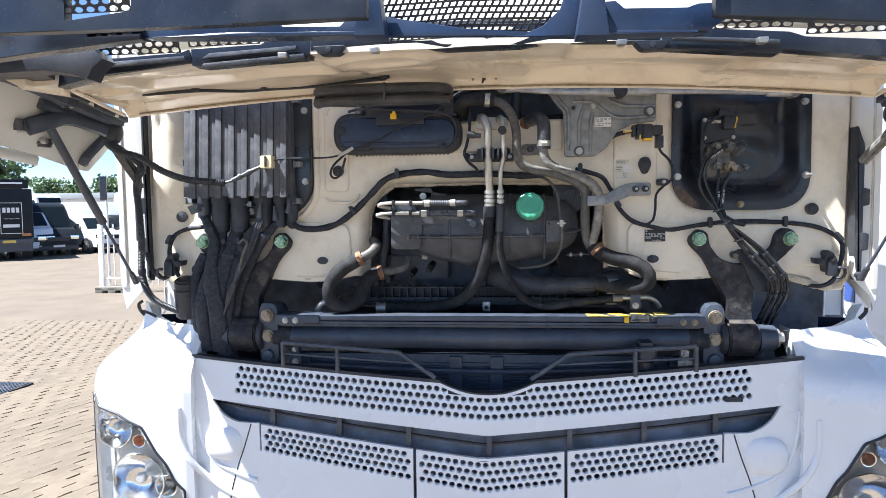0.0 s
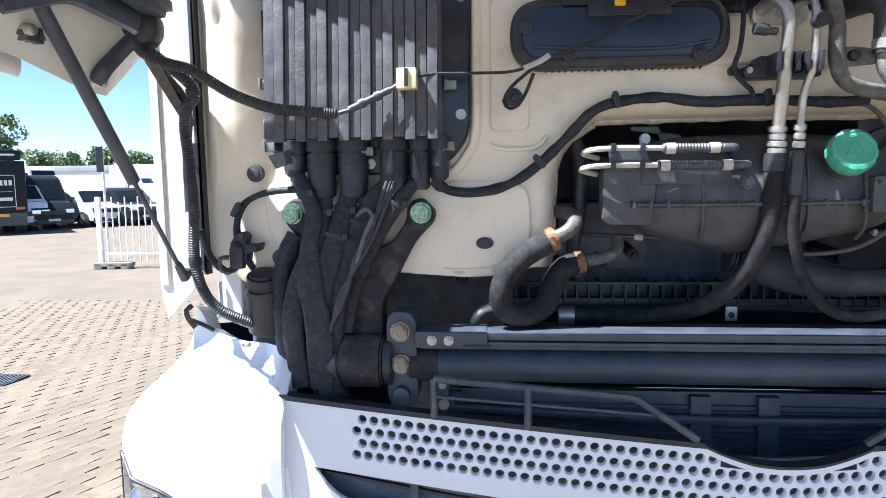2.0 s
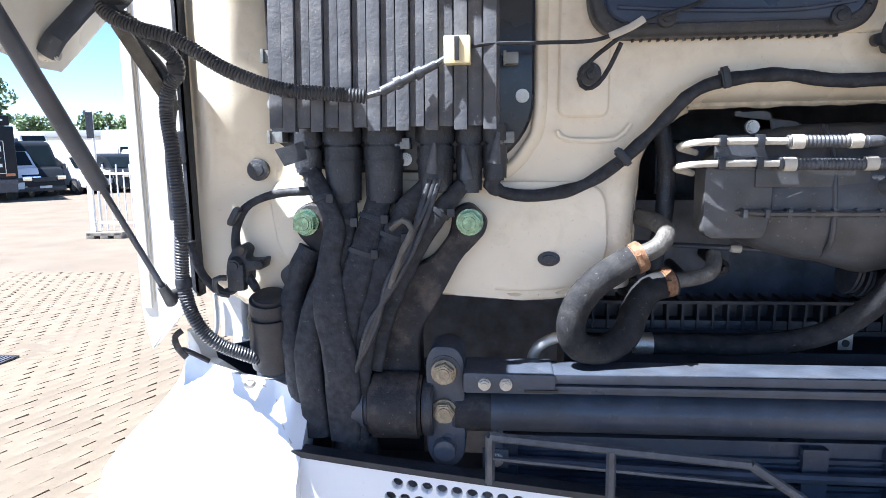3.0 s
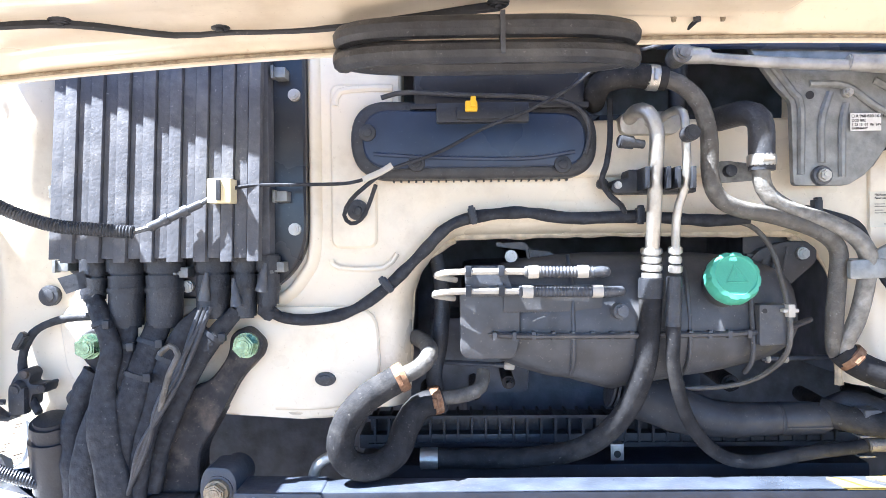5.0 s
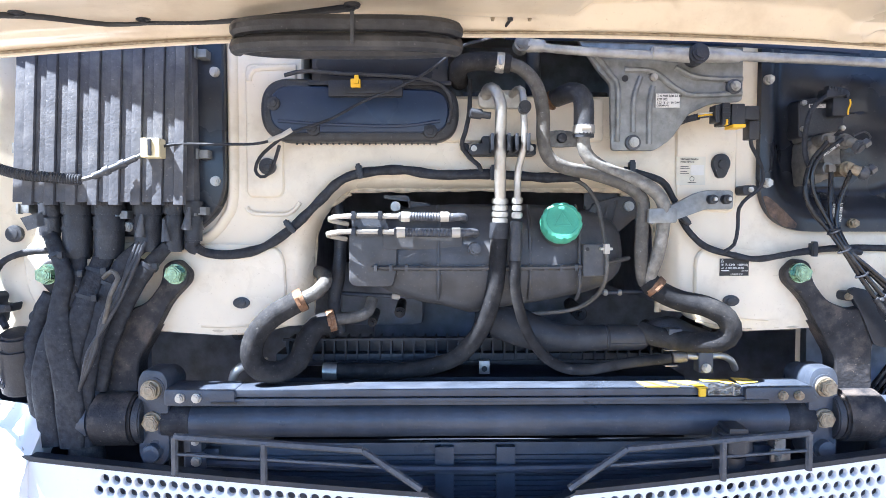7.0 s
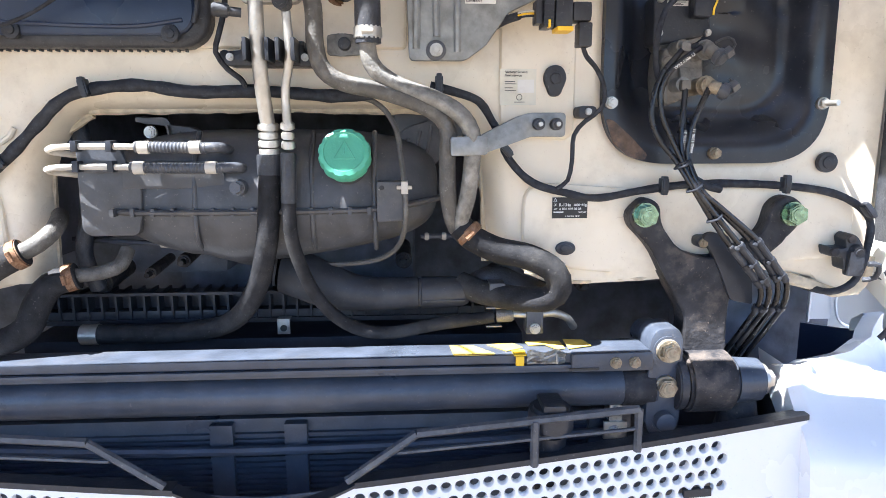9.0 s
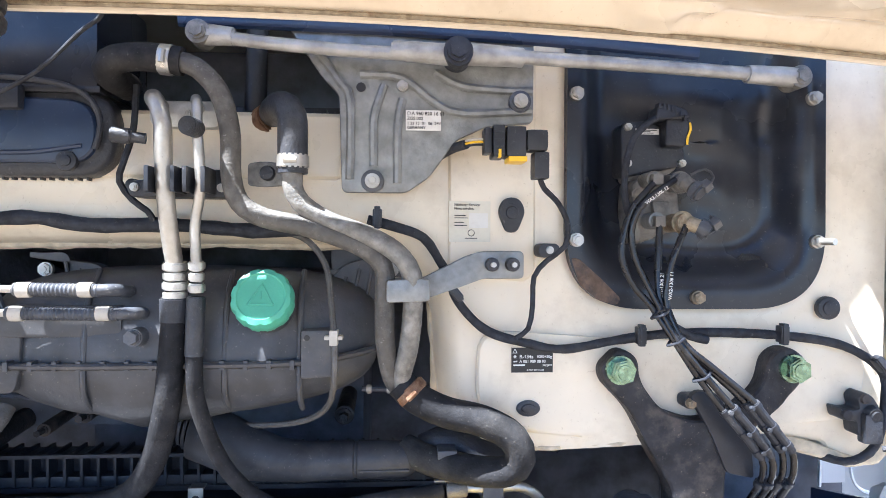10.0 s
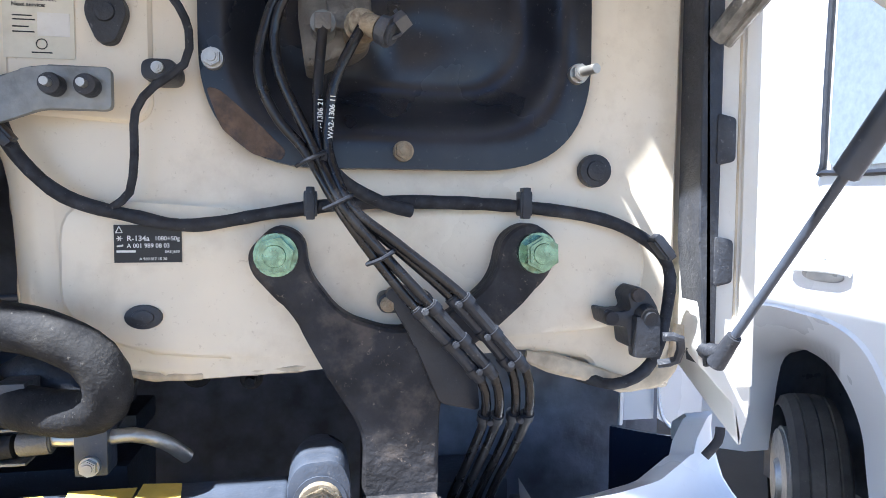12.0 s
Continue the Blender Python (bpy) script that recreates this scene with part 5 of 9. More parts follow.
clamp(d, (0.196, -0.04, 1.912), (0.196, -0.04, 1.892), 0.0235, STEEL)
bm = bmesh.new()
rod(bm, (0.135, 0.06, 1.975), (0.15, 0.045, 1.980), 0.024, seg=20, bevel=0.003)
rod(bm, (0.165, 0.01, 1.985), (0.178, -0.03, 1.985), 0.009, seg=8)
part("spigot", bm, RUST, d, "corroded brown spigot")
join = thing("heater_hose_loop", "dusty black hose loop with a brown spring clamp", "hose", "heater hoses")
bm = bmesh.new()
tube(bm, [(0.352, 0.005, 1.575), (0.375, 0.0, 1.553), (0.42, -0.005, 1.532), (0.475, -0.012, 1.520), (0.520, -0.015, 1.495), (0.532, -0.012, 1.462), (0.515, 0.0, 1.440), (0.47, 0.02, 1.434), (0.40, 0.06, 1.438), (0.36, 0.09, 1.45)], 0.0235, 18)
part("hose_body", bm, HOSE, join)
clamp(join, (0.362, 0.003, 1.568), (0.374, 0.0, 1.556), 0.0258, RUST)
bm = bmesh.new()
box(bm, 0.41, 0.44, 0.03, 0.07, 1.445, 1.462, 0.003)
part("hose_clip", bm, RIBBED, join)
join = thing("heater_hose_loop", "large black hose loop with brown spring clamps", "hose", "heater hoses")
bm = bmesh.new()
tube(bm, [(-0.408, 0.0, 1.538), (-0.44, -0.006, 1.522), (-0.482, -0.012, 1.495), (-0.512, -0.014, 1.458), (-0.523, -0.012, 1.415), (-0.508, -0.002, 1.382), (-0.468, 0.008, 1.373), (-0.428, 0.02, 1.395), (-0.412, 0.03, 1.435), (-0.388, 0.04, 1.470), (-0.345, 0.05, 1.484)], 0.0245, 18)
part("hose_body", bm, HOSE, join)
clamp(join, (-0.425, -0.004, 1.530), (-0.408, -0.001, 1.538), 0.0262, RUST)
clamp(join, (-0.366, 0.045, 1.480), (-0.348, 0.05, 1.484), 0.026, RUST)
bm = bmesh.new()
tube(bm, [(-0.412, 0.0, 1.537), (-0.384, 0.0, 1.551), (-0.367, 0.02, 1.570), (-0.374, 0.06, 1.583), (-0.395, 0.11, 1.588)], 0.0155, 14)
tube(bm, [(-0.35, 0.05, 1.484), (-0.30, 0.06, 1.489), (-0.275, 0.07, 1.500), (-0.268, 0.09, 1.525)], 0.0135, 14)
part("metal_stub", bm, GREYPIPE, join, "dull bent metal stub")
bm = bmesh.new()
tube(bm, [(-0.585, 0.05, 1.335), (-0.575, 0.04, 1.365), (-0.545, 0.035, 1.385), (-0.50, 0.035, 1.39)], 0.010, 12)
solid("bent_pipe", bm, ALU, "short bright bent metal pipe behind the rail", "pipe")
# big charge-air duct under the tank
duct = thing("air_duct", "dusty grey-black intake duct with a join band", "air duct")
bm = bmesh.new()
prev = None
for x, y, z, r in ((0.015, 0.11, 1.480, 0.046), (0.05, 0.10, 1.470, 0.046), (0.085, 0.092, 1.456, 0.0445), (0.12, 0.087, 1.444, 0.040), (0.16, 0.085, 1.436, 0.035), (0.20, 0.085, 1.432, 0.0325), (0.24, 0.085, 1.433, 0.031),
                   (0.276, 0.085, 1.434, 0.031), (0.278, 0.085, 1.434, 0.0285), (0.282, 0.085, 1.434, 0.0285), (0.284, 0.085, 1.434, 0.031), (0.34, 0.085, 1.434, 0.0305), (0.362, 0.085, 1.434, 0.029), (0.374, 0.085, 1.434, 0.023), (0.378, 0.085, 1.434, 0.012)):
    ring = [bm.verts.new((x + 0.2 * r * math.sin(a) * (x < 0.15), y + r * math.cos(a), z + r * math.sin(a))) for a in np.linspace(0, math.tau, 29)[:-1]]
    if prev:
        for k in range(28):
            bm.faces.new((prev[k], prev[(k + 1) % 28], ring[(k + 1) % 28], ring[k]))
    prev = ring
bm.faces.new(prev)
part("duct_body", bm, DUCT, duct, smooth=50)
bm = bmesh.new()
box(bm, 0.285, 0.366, 0.054, 0.062, 1.4225, 1.4255, 0.001)
part("mould_seam", bm, DUCT, duct)
bm = bmesh.new()
tube(bm, [(0.395, 0.11, 1.44), (0.43, 0.10, 1.455), (0.47, 0.09, 1.44), (0.52, 0.09, 1.42)], 0.028, 18)
part("rubber_bend", bm, RUBBER, duct)
bm = bmesh.new()
for k in range(5):
    rod(bm, (-0.02 + k * 0.009, 0.14, 1.485 - k * 0.003), (-0.015 + k * 0.009, 0.14, 1.484 - k * 0.003), 0.040 - 0.004 * (k % 2), seg=24)
part("bellows", bm, RUBBER, duct)
# small parts deep in the tunnel
for k, (x, z, r) in enumerate(((-0.38, 1.43, 0.022), (-0.21, 1.475, 0.014), (0.25, 1.47, 0.018), (-0.28, 1.45, 0.012), (0.46, 1.41, 0.018), (0.57, 1.42, 0.02), (-0.62, 1.42, 0.016), (0.64, 1.41, 0.015))):
    bm = bmesh.new()
    rod(bm, (x, 0.22, z), (x, 0.36, z + 0.01), r, r * 0.9, 20, 0.004)
    rod(bm, (x, 0.20, z), (x, 0.22, z), r * 0.5, seg=6)
    solid("engine_fitting", bm, CASTIRON, "dark grimy engine fitting behind the hoses", "engine part", "engine fittings")
rodline = thing("sensor_line", "thin dark line with brass-coloured ends under the tank", "line")
bm = bmesh.new()
tube(bm, [(-0.40, 0.16, 1.535), (-0.30, 0.15, 1.530), (-0.22, 0.14, 1.527), (-0.12, 0.15, 1.52)], 0.005, 8)
part("line_tube", bm, CHASSIS, rodline)
rodline_b = thing("sensor_line", "thin dark line with two bright ends beside the tank", "line")
bm = bmesh.new()
tube(bm, [(0.285, 0.16, 1.532), (0.35, 0.16, 1.533), (0.42, 0.17, 1.534)], 0.005, 8)
part("line_tube", bm, CHASSIS, rodline_b)
for x in (0.293, 0.328):
    sleeve(rodline_b, (x, 0.160, 1.532), (x + 0.009, 0.160, 1.532), 0.008, PALEHOSE, "ferrule")
for x in (-0.225, -0.15):
    sleeve(rodline, (x, 0.141, 1.527), (x + 0.02, 0.141, 1.525), 0.008, PALEHOSE, "ferrule")
hose("tunnel_hose", "black hose hanging beside the tank", [(-0.36, 0.14, 1.76), (-0.345, 0.13, 1.68), (-0.35, 0.12, 1.58), (-0.362, 0.12, 1.51), (-0.35, 0.14, 1.44)], 0.016, RUBBER)
bm = bmesh.new()
box(bm, -0.30, 0.28, 0.45, 0.80, 1.25, 1.72, 0.04)
box(bm, -0.38, -0.15, 0.35, 0.6, 1.42, 1.60, 0.03)
solid("engine_block", bm, ENGINE, "dark engine block deep in the tunnel", "engine")

# ---- wiring harness along the sheet ----
def harness(points, r, label, clips=(), mat=TAPE):
    t = thing("wiring_harness", label, "wiring harness", "wiring harnesses")
    bm = bmesh.new()
    tube(bm, points, r, 12, wobble=0.22)
    part("taped_cable", bm, mat, t, smooth=60)
    for x, y, z, turn in clips:
        bm = bmesh.new()
        box(bm, -0.007, 0.007, -0.012, 0.006, -0.011, 0.016, 0.003)
        box(bm, -0.0045, 0.0045, -0.014, 0.0, -0.014, 0.020, 0.002)
        bmesh.ops.transform(bm, matrix=pose(x, y, z, 0, turn, 0), verts=bm.verts)
        part("harness_clip", bm, BLACK, t, "black plastic clip")
    return t


harness([(-0.655, 0.01, 1.66), (-0.637, 0.025, 1.640), (-0.582, 0.028, 1.633), (-0.51, 0.028, 1.647), (-0.445, 0.025, 1.688), (-0.378, 0.025, 1.752), (-0.335, 0.028, 1.795), (-0.287, 0.028, 1.814), (-0.20, 0.028, 1.822), (-0.112, 0.028, 1.811), (0.008, 0.025, 1.812), (0.128, 0.02, 1.804), (0.20, 0.02, 1.806)], 0.0105,
        "black cloth-taped wiring harness clipped to the cream sheet", ((-0.287, 0.02, 1.815, -12), (0.008, 0.02, 1.812, 0), (-0.440, 0.02, 1.694, -40)))
harness([(0.30, 0.02, 1.822), (0.34, 0.02, 1.812), (0.385, 0.015, 1.795), (0.41, 0.02, 1.76), (0.425, 0.022, 1.735), (0.441, 0.022, 1.694), (0.485, 0.022, 1.651), (0.554, 0.022, 1.630), (0.608, 0.022, 1.622), (0.687, 0.022, 1.635), (0.767, 0.022, 1.645), (0.849, 0.022, 1.647), (0.958, 0.022, 1.642), (1.052, 0.022, 1.628), (1.108, 0.022, 1.602), (1.132, 0.022, 1.575), (1.134, 0.02, 1.545), (1.118, 0.01, 1.49), (1.10, 0.01, 1.455), (1.066, 0.02, 1.438), (1.04, 0.06, 1.44)], 0.0072,
        "black taped harness crossing the sheet below the dark panel", ((0.315, 0.015, 1.822, 0), (0.435, 0.015, 1.71, -40), (0.725, 0.015, 1.642, 0), (0.955, 0.015, 1.643, 0), (1.117, 0.01, 1.595, -40)))
harness([(-1.17, -0.01, 1.56), (-1.155, 0.0, 1.50), (-1.125, 0.015, 1.465), (-1.10, 0.02, 1.48)], 0.008, "thin black harness by the seal")
harness([(-0.89, 0.0, 1.655), (-0.96, 0.018, 1.645), (-1.03, 0.02, 1.638), (-1.08, 0.02, 1.615), (-1.10, 0.02, 1.57), (-1.095, 0.02, 1.52), (-1.06, 0.0, 1.475)], 0.0075,
        "thin black taped harness looping over the cream sheet", ((-1.095, 0.01, 1.60, 30),))
bm = bmesh.new()
tube(bm, [(-0.043, 0.02, 2.02), (-0.045, 0.012, 1.95), (-0.055, 0.0, 1.90), (-0.062, 0.005, 1.875), (-0.045, 0.01, 1.848), (-0.025, 0.015, 1.832), (-0.018, 0.02, 1.818)], 0.005, 8)
t = solid("sensor_cable", bm, TAPE, "thin black cable with an oval clip", "cable", "cables")
bm = bmesh.new()
disc(bm, -0.054, 0.028, 1.872, 0.010, 0.014, 16)
part("oval_clip", bm, BLACK, t)

# ---- wiper drive ----
wiper = thing("wiper_drive", "galvanised wiper motor plate with linkage rods", "wiper drive")
bm = bmesh.new()
plate(bm, rounded([(0.165, 2.13), (0.235, 2.03), (0.259, 2.005), (0.263, 1.861), (0.358, 1.861), (0.393, 1.885), (0.432, 1.940), (0.478, 1.962), (0.549, 1.968), (0.549, 2.13)], 0.010), -0.012, 0.0, 0.004)
part("motor_plate", bm, ZINC, wiper)
bm = bmesh.new()
for pts in ([(0.275, -0.013, 1.88), (0.275, -0.014, 1.995), (0.262, -0.014, 2.02), (0.225, -0.013, 2.07)], [(0.345, -0.013, 1.875), (0.345, -0.014, 1.96), (0.352, -0.013, 2.0)], [(0.310, -0.013, 1.90), (0.310, -0.014, 1.97), (0.325, -0.013, 2.02)],
            [(0.29, -0.013, 2.035), (0.35, -0.016, 2.03), (0.40, -0.016, 1.995), (0.44, -0.016, 1.98), (0.545, -0.013, 1.985)], [(0.40, -0.013, 2.04), (0.44, -0.016, 2.02), (0.50, -0.015, 2.015), (0.546, -0.013, 2.015)]):
    tube(bm, pts, 0.0065, 8)
part("pressed_ribs", bm, ZINC, wiper)
for x, z, r in ((0.3085, 1.8775, 0.0125), (0.527, 1.998, 0.0125)):
    bm = bmesh.new()
    disc(bm, x, -0.022, z, r * 1.35, 0.012, 24)
    part("rubber_bush", bm, RIBBED, wiper)
    bolt(x, -0.024, z, r * 0.75, ALU, wiper)
bolt(0.352, -0.018, 2.018, 0.007, ALU, wiper)
bm = bmesh.new()
disc(bm, 0.291, -0.0135, 2.016, 0.007, 0.004, bevel=0)
part("drain_hole", bm, INK, wiper)
for pts, r in (([(0.064, -0.03, 2.083), (0.15, -0.035, 2.072), (0.30, -0.042, 2.060), (0.425, -0.05, 2.056)], 0.0095), ([(0.44, -0.045, 2.060), (0.55, -0.040, 2.057), (0.75, -0.020, 2.054), (0.968, 0.0, 2.048)], 0.0102)):
    bm = bmesh.new()
    tube(bm, pts, r, 12, 0.04)
    link = part("linkage_rod", bm, RODZINC, wiper, "dull corroded linkage rod")
    bm = bmesh.new()
    end = Vector(pts[-1])
    st = Vector(pts[0])
    w = (end - st).normalized()
    rod(bm, end - w * 0.09, end, 0.014, 0.016, 14, 0.003)
    part("flattened_end", bm, RODZINC, link)
    bm = bmesh.new()
    if pts[0][0] < 0.2:
        rod(bm, st, st + w * 0.05, 0.016, 0.013, 14, 0.003)
    else:
        rod(bm, st, st + w * 0.09, 0.017, 0.014, 14, 0.003)
    part("flattened_end", bm, RODZINC, link)
for x, y, z, r in ((0.064, -0.05, 2.083, 0.017), (0.43, -0.075, 2.057, 0.021), (0.968, -0.016, 2.048, 0.0175)):
    bm = bmesh.new()
    rod(bm, (x, y, z), (x, y + 0.05, z), r, seg=22, bevel=0.005)
    rod(bm, (x, y - 0.004, z), (x, y + 0.004, z), r * 0.55, seg=6)
    part("ball_joint", bm, RUBBER if r > 0.02 else PIPE, wiper, "dark ball joint")
label = thing("part_label", "small white printed part label on the zinc plate", "label")
bm = bmesh.new()
box(bm, 0.357, 0.409, -0.0175, -0.0165, 1.953, 1.983, 0)
part("label_paper", bm, PAPER, label, smooth=0)
writing("A 960 820 16 61", 0.0072, 0.3655, -0.018, 1.9755, INK, label)
writing("ZGS 002", 0.0065, 0.359, -0.018, 1.9685, INK, label)
writing("1 23 15  01  06  24V", 0.0060, 0.359, -0.018, 1.9615, INK, label)
writing("GERMANY", 0.0058, 0.359, -0.018, 1.9553, INK, label)
bm = bmesh.new()
for k in range(12):
    a0, a1 = k * math.tau / 12, (k + 1) * math.tau / 12
    rod(bm, (0.3615 + 0.0025 * math.cos(a0), -0.0178, 1.978 + 0.0025 * math.sin(a0)), (0.3615 + 0.0025 * math.cos(a1), -0.0178, 1.978 + 0.0025 * math.sin(a1)), 0.0003, seg=4)
part("label_ring", bm, INK, label, smooth=0)

# plug of the wiper motor
plug = thing("motor_plug", "black wiper plug with a yellow lock and coloured wires", "plug")
bm = bmesh.new()
box(bm, 0.480, 0.497, -0.07, -0.025, 1.909, 1.955, 0.003)
part("plug_collar", bm, BLACK, plug)
bm = bmesh.new()
box(bm, 0.468, 0.479, -0.065, -0.03, 1.915, 1.952, 0.004)
part("plug_neck", bm, BLACK, plug)
bm = bmesh.new()
box(bm, 0.499, 0.527, -0.072, -0.025, 1.910, 1.953, 0.004)
part("plug_body", bm, BLACK, plug)
bm = bmesh.new()
box(bm, 0.528, 0.560, -0.068, -0.028, 1.919, 1.950, 0.008)
part("plug_elbow", bm, BLACK, plug)
bm = bmesh.new()
box(bm, 0.540, 0.562, -0.064, -0.032, 1.880, 1.918, 0.003)
part("plug_outlet", bm, BLACK, plug)
for k in range(4):
    bm = bmesh.new()
    box(bm, 0.4805, 0.4965, -0.0722, -0.068, 1.914 + k * 0.010, 1.918 + k * 0.010)
    part("plug_rib", bm, BLACK, plug, smooth=0)
bm = bmesh.new()
box(bm, 0.502, 0.528, -0.0735, -0.030, 1.903, 1.910, 0.001)
box(bm, 0.487, 0.491, -0.0735, -0.06, 1.908, 1.920, 0.001)
part("lock_slide", bm, YELLOW, plug, "yellow lock slide")
for k, (colour, dz) in enumerate(((PALEHOSE, 0.004), (YELLOW, 0.0), (BLACK, -0.004))):
    bm = bmesh.new()
    tube(bm, [(0.438, -0.02, 1.932 + dz), (0.455, -0.045, 1.933 + dz), (0.470, -0.048, 1.933 + dz)], 0.0018, 6)
    part("wire", bm, colour, plug)
bm = bmesh.new()
tube(bm, [(0.40, 0.03, 1.915), (0.425, 0.0, 1.928), (0.446, -0.03, 1.932)], 0.007, 10)
part("wire_sleeve", bm, TAPE, plug)
bm = bmesh.new()
tube(bm, [(0.552, -0.045, 1.882), (0.562, -0.03, 1.868), (0.592, 0.005, 1.848), (0.608, 0.01, 1.815), (0.603, 0.01, 1.782), (0.575, 0.01, 1.760), (0.556, 0.012, 1.735), (0.554, 0.012, 1.690), (0.548, 0.015, 1.655), (0.530, 0.02, 1.640)], 0.0042, 8)
part("lead", bm, TAPE, plug)
clip = thing("cable_clip", "black oval cable clip with a steel stud", "clip")
bm = bmesh.new()
plate(bm, oval(0.562, 0.596, 1.765, 1.787, 0.011), 0.008, 0.05, 0.004)
part("clip_body", bm, BLACK, clip)
bolt(0.579, 0.006, 1.777, 0.005, STEEL, clip)

# steel strap that holds the heater pipes
strap = thing("pipe_strap", "grey pressed steel pipe strap with two nuts", "strap")
bm = bmesh.new()
plate(bm, rounded([(0.335, 1.700), (0.335, 1.735), (0.385, 1.735), (0.450, 1.768), (0.475, 1.775), (0.538, 1.775), (0.538, 1.733), (0.475, 1.733), (0.445, 1.722), (0.39, 1.703)], 0.008), 0.0, 0.008, 0.003)
part("strap_sheet", bm, ZINC, strap)
bm = bmesh.new()
plate(bm, rounded([(0.330, 1.702), (0.330, 1.734), (0.392, 1.736), (0.392, 1.704)], 0.006), -0.062, -0.052, 0.003)
part("strap_bridge", bm, ZINC, strap)
for x in (0.488, 0.519):
    bm = bmesh.new()
    disc(bm, x, -0.018, 1.755, 0.0105, 0.02, 20, 0.004)
    part("rubber_nut", bm, RUBBER, strap)
    bm = bmesh.new()
    rod(bm, (x, -0.016, 1.755), (x, -0.028, 1.755), 0.004, seg=12)
    part("stud", bm, ALU, strap)
plate2 = thing("pipe_lug", "scuffed pale metal lug with a black rubber nut", "lug")
bm = bmesh.new()
plate(bm, rounded([(0.125, 1.870), (0.125, 1.903), (0.150, 1.906), (0.205, 1.90), (0.205, 1.872), (0.15, 1.868)], 0.006), -0.006, 0.0, 0.003)
part("lug_sheet", bm, PIPE, plate2)
bm = bmesh.new()
disc(bm, 0.155, -0.02, 1.888, 0.011, 0.018, 20, 0.006)
part("rubber_nut", bm, RUBBER, plate2)

# stickers on the sheet
st = thing("service_sticker", "cream service sticker printed with small rows", "sticker")
bm = bmesh.new()
box(bm, 0.426, 0.492, FACE - 0.0075, FACE - 0.0068, 1.789, 1.853)
part("sticker_paper", bm, SERVICE, st, smooth=0)
writing("N\u00e4chster Service:", 0.0058, 0.4345, FACE - 0.0082, 1.8455, INK, st)
writing("Next service:", 0.0058, 0.4345, FACE - 0.0082, 1.8395, INK, st)
bars([(0.435, 0.453, 1.8300, 1.8312), (0.435, 0.456, 1.8260, 1.8272), (0.435, 0.450, 1.8190, 1.8202), (0.435, 0.455, 1.8140, 1.8152)], FACE - 0.0075, INK, st)
bm = bmesh.new()
box(bm, 0.458, 0.488, FACE - 0.0082, FACE - 0.0076, 1.811, 1.834)
part("blank_field", bm, PAPER, st, smooth=0)
bm = bmesh.new()
for k in range(16):
    a0, a1 = k * math.tau / 16, (k + 1) * math.tau / 16
    rod(bm, (0.4615 + 0.005 * math.cos(a0), FACE - 0.008, 1.803 + 0.005 * math.sin(a0)), (0.4615 + 0.005 * math.cos(a1), FACE - 0.008, 1.803 + 0.005 * math.sin(a1)), 0.0005, seg=4)
part("ring_mark", bm, INK, st, smooth=0)
bars([(0.452, 0.471, 1.7940, 1.7952)], FACE - 0.0075, INK, st)

st = thing("refrigerant_sticker", "black refrigerant data sticker with white print", "sticker")
bm = bmesh.new()
box(bm, 0.526, 0.592, FACE - 0.0140, FACE - 0.0125, 1.583, 1.622)
part("sticker_foil", bm, INK, st, smooth=0)
Y = FACE - 0.0144
writing("R-134a", 0.0078, 0.5385, Y, 1.6055, INKWHITE, st)
writing("1080+50g", 0.0062, 0.5655, Y, 1.6060, INKWHITE, st)
writing("A 001 989 08 03", 0.0062, 0.5385, Y, 1.5985, INKWHITE, st)
writing("SAE J639", 0.0040, 0.5755, Y, 1.5930, INKWHITE, st)
writing("A 960 817 15 20", 0.0040, 0.5505, Y, 1.5855, INKWHITE, st)
bars([(0.5285, 0.5470, 1.5935, 1.5958)], FACE - 0.014, INKWHITE, st)
bm = bmesh.new()
for a, c in (((0.528, 1.614), (0.5345, 1.614)), ((0.5345, 1.614), (0.53125, 1.6205)), ((0.53125, 1.6205), (0.528, 1.614))):
    rod(bm, (a[0], Y, a[1]), (c[0], Y, c[1]), 0.0005, seg=4)
for k in range(3):
    dx, dz = 0.003 * math.cos(k * math.pi / 3), 0.003 * math.sin(k * math.pi / 3)
    rod(bm, (0.5315 - dx, Y, 1.608 - dz), (0.5315 + dx, Y, 1.608 + dz), 0.0005, seg=4)
rod(bm, (0.529, Y, 1.600), (0.535, Y, 1.601), 0.001, seg=4)
part("symbols", bm, INKWHITE, st, smooth=0)


# ---- ribbed control box on the cream sheet ----
cbox = thing("control_box", "dusty black ribbed control box with steel screws", "control box")
bm = bmesh.new()
plate(bm, rounded([(-1.028, 2.20), (-1.028, 1.735), (-0.95, 1.675), (-0.66, 1.672), (-0.584, 1.745), (-0.584, 2.20)], [0, .02, .05, .06, .06, 0]), 0.018, 0.06, 0.010, 3)
part("base_sheet", bm, SATIN, cbox)
bm = bmesh.new()
plate(bm, rounded([(-1.003, 2.20), (-1.003, 1.750), (-0.640, 1.750), (-0.640, 2.20)], 0.006), -0.016, 0.02, 0.004)
part("cover", bm, RIBDUST, cbox)
n = 16
for i in range(n):
    x = -1.000 + i * (0.356 / n)
    bm = bmesh.new()
    lift = 0.007 if i % 2 else 0.0
    box(bm, x + (0.0018 if i % 2 else 0.0006), x + 0.356 / n - 0.0006, -0.024 - lift, -0.010, 1.748 - (0.006 if i % 2 else 0), 2.195, 0.0018)
    for v in bm.verts:
        v.co.y -= 0.09 * (2.195 - v.co.z)
    part("rib", bm, RIBDUST, cbox)
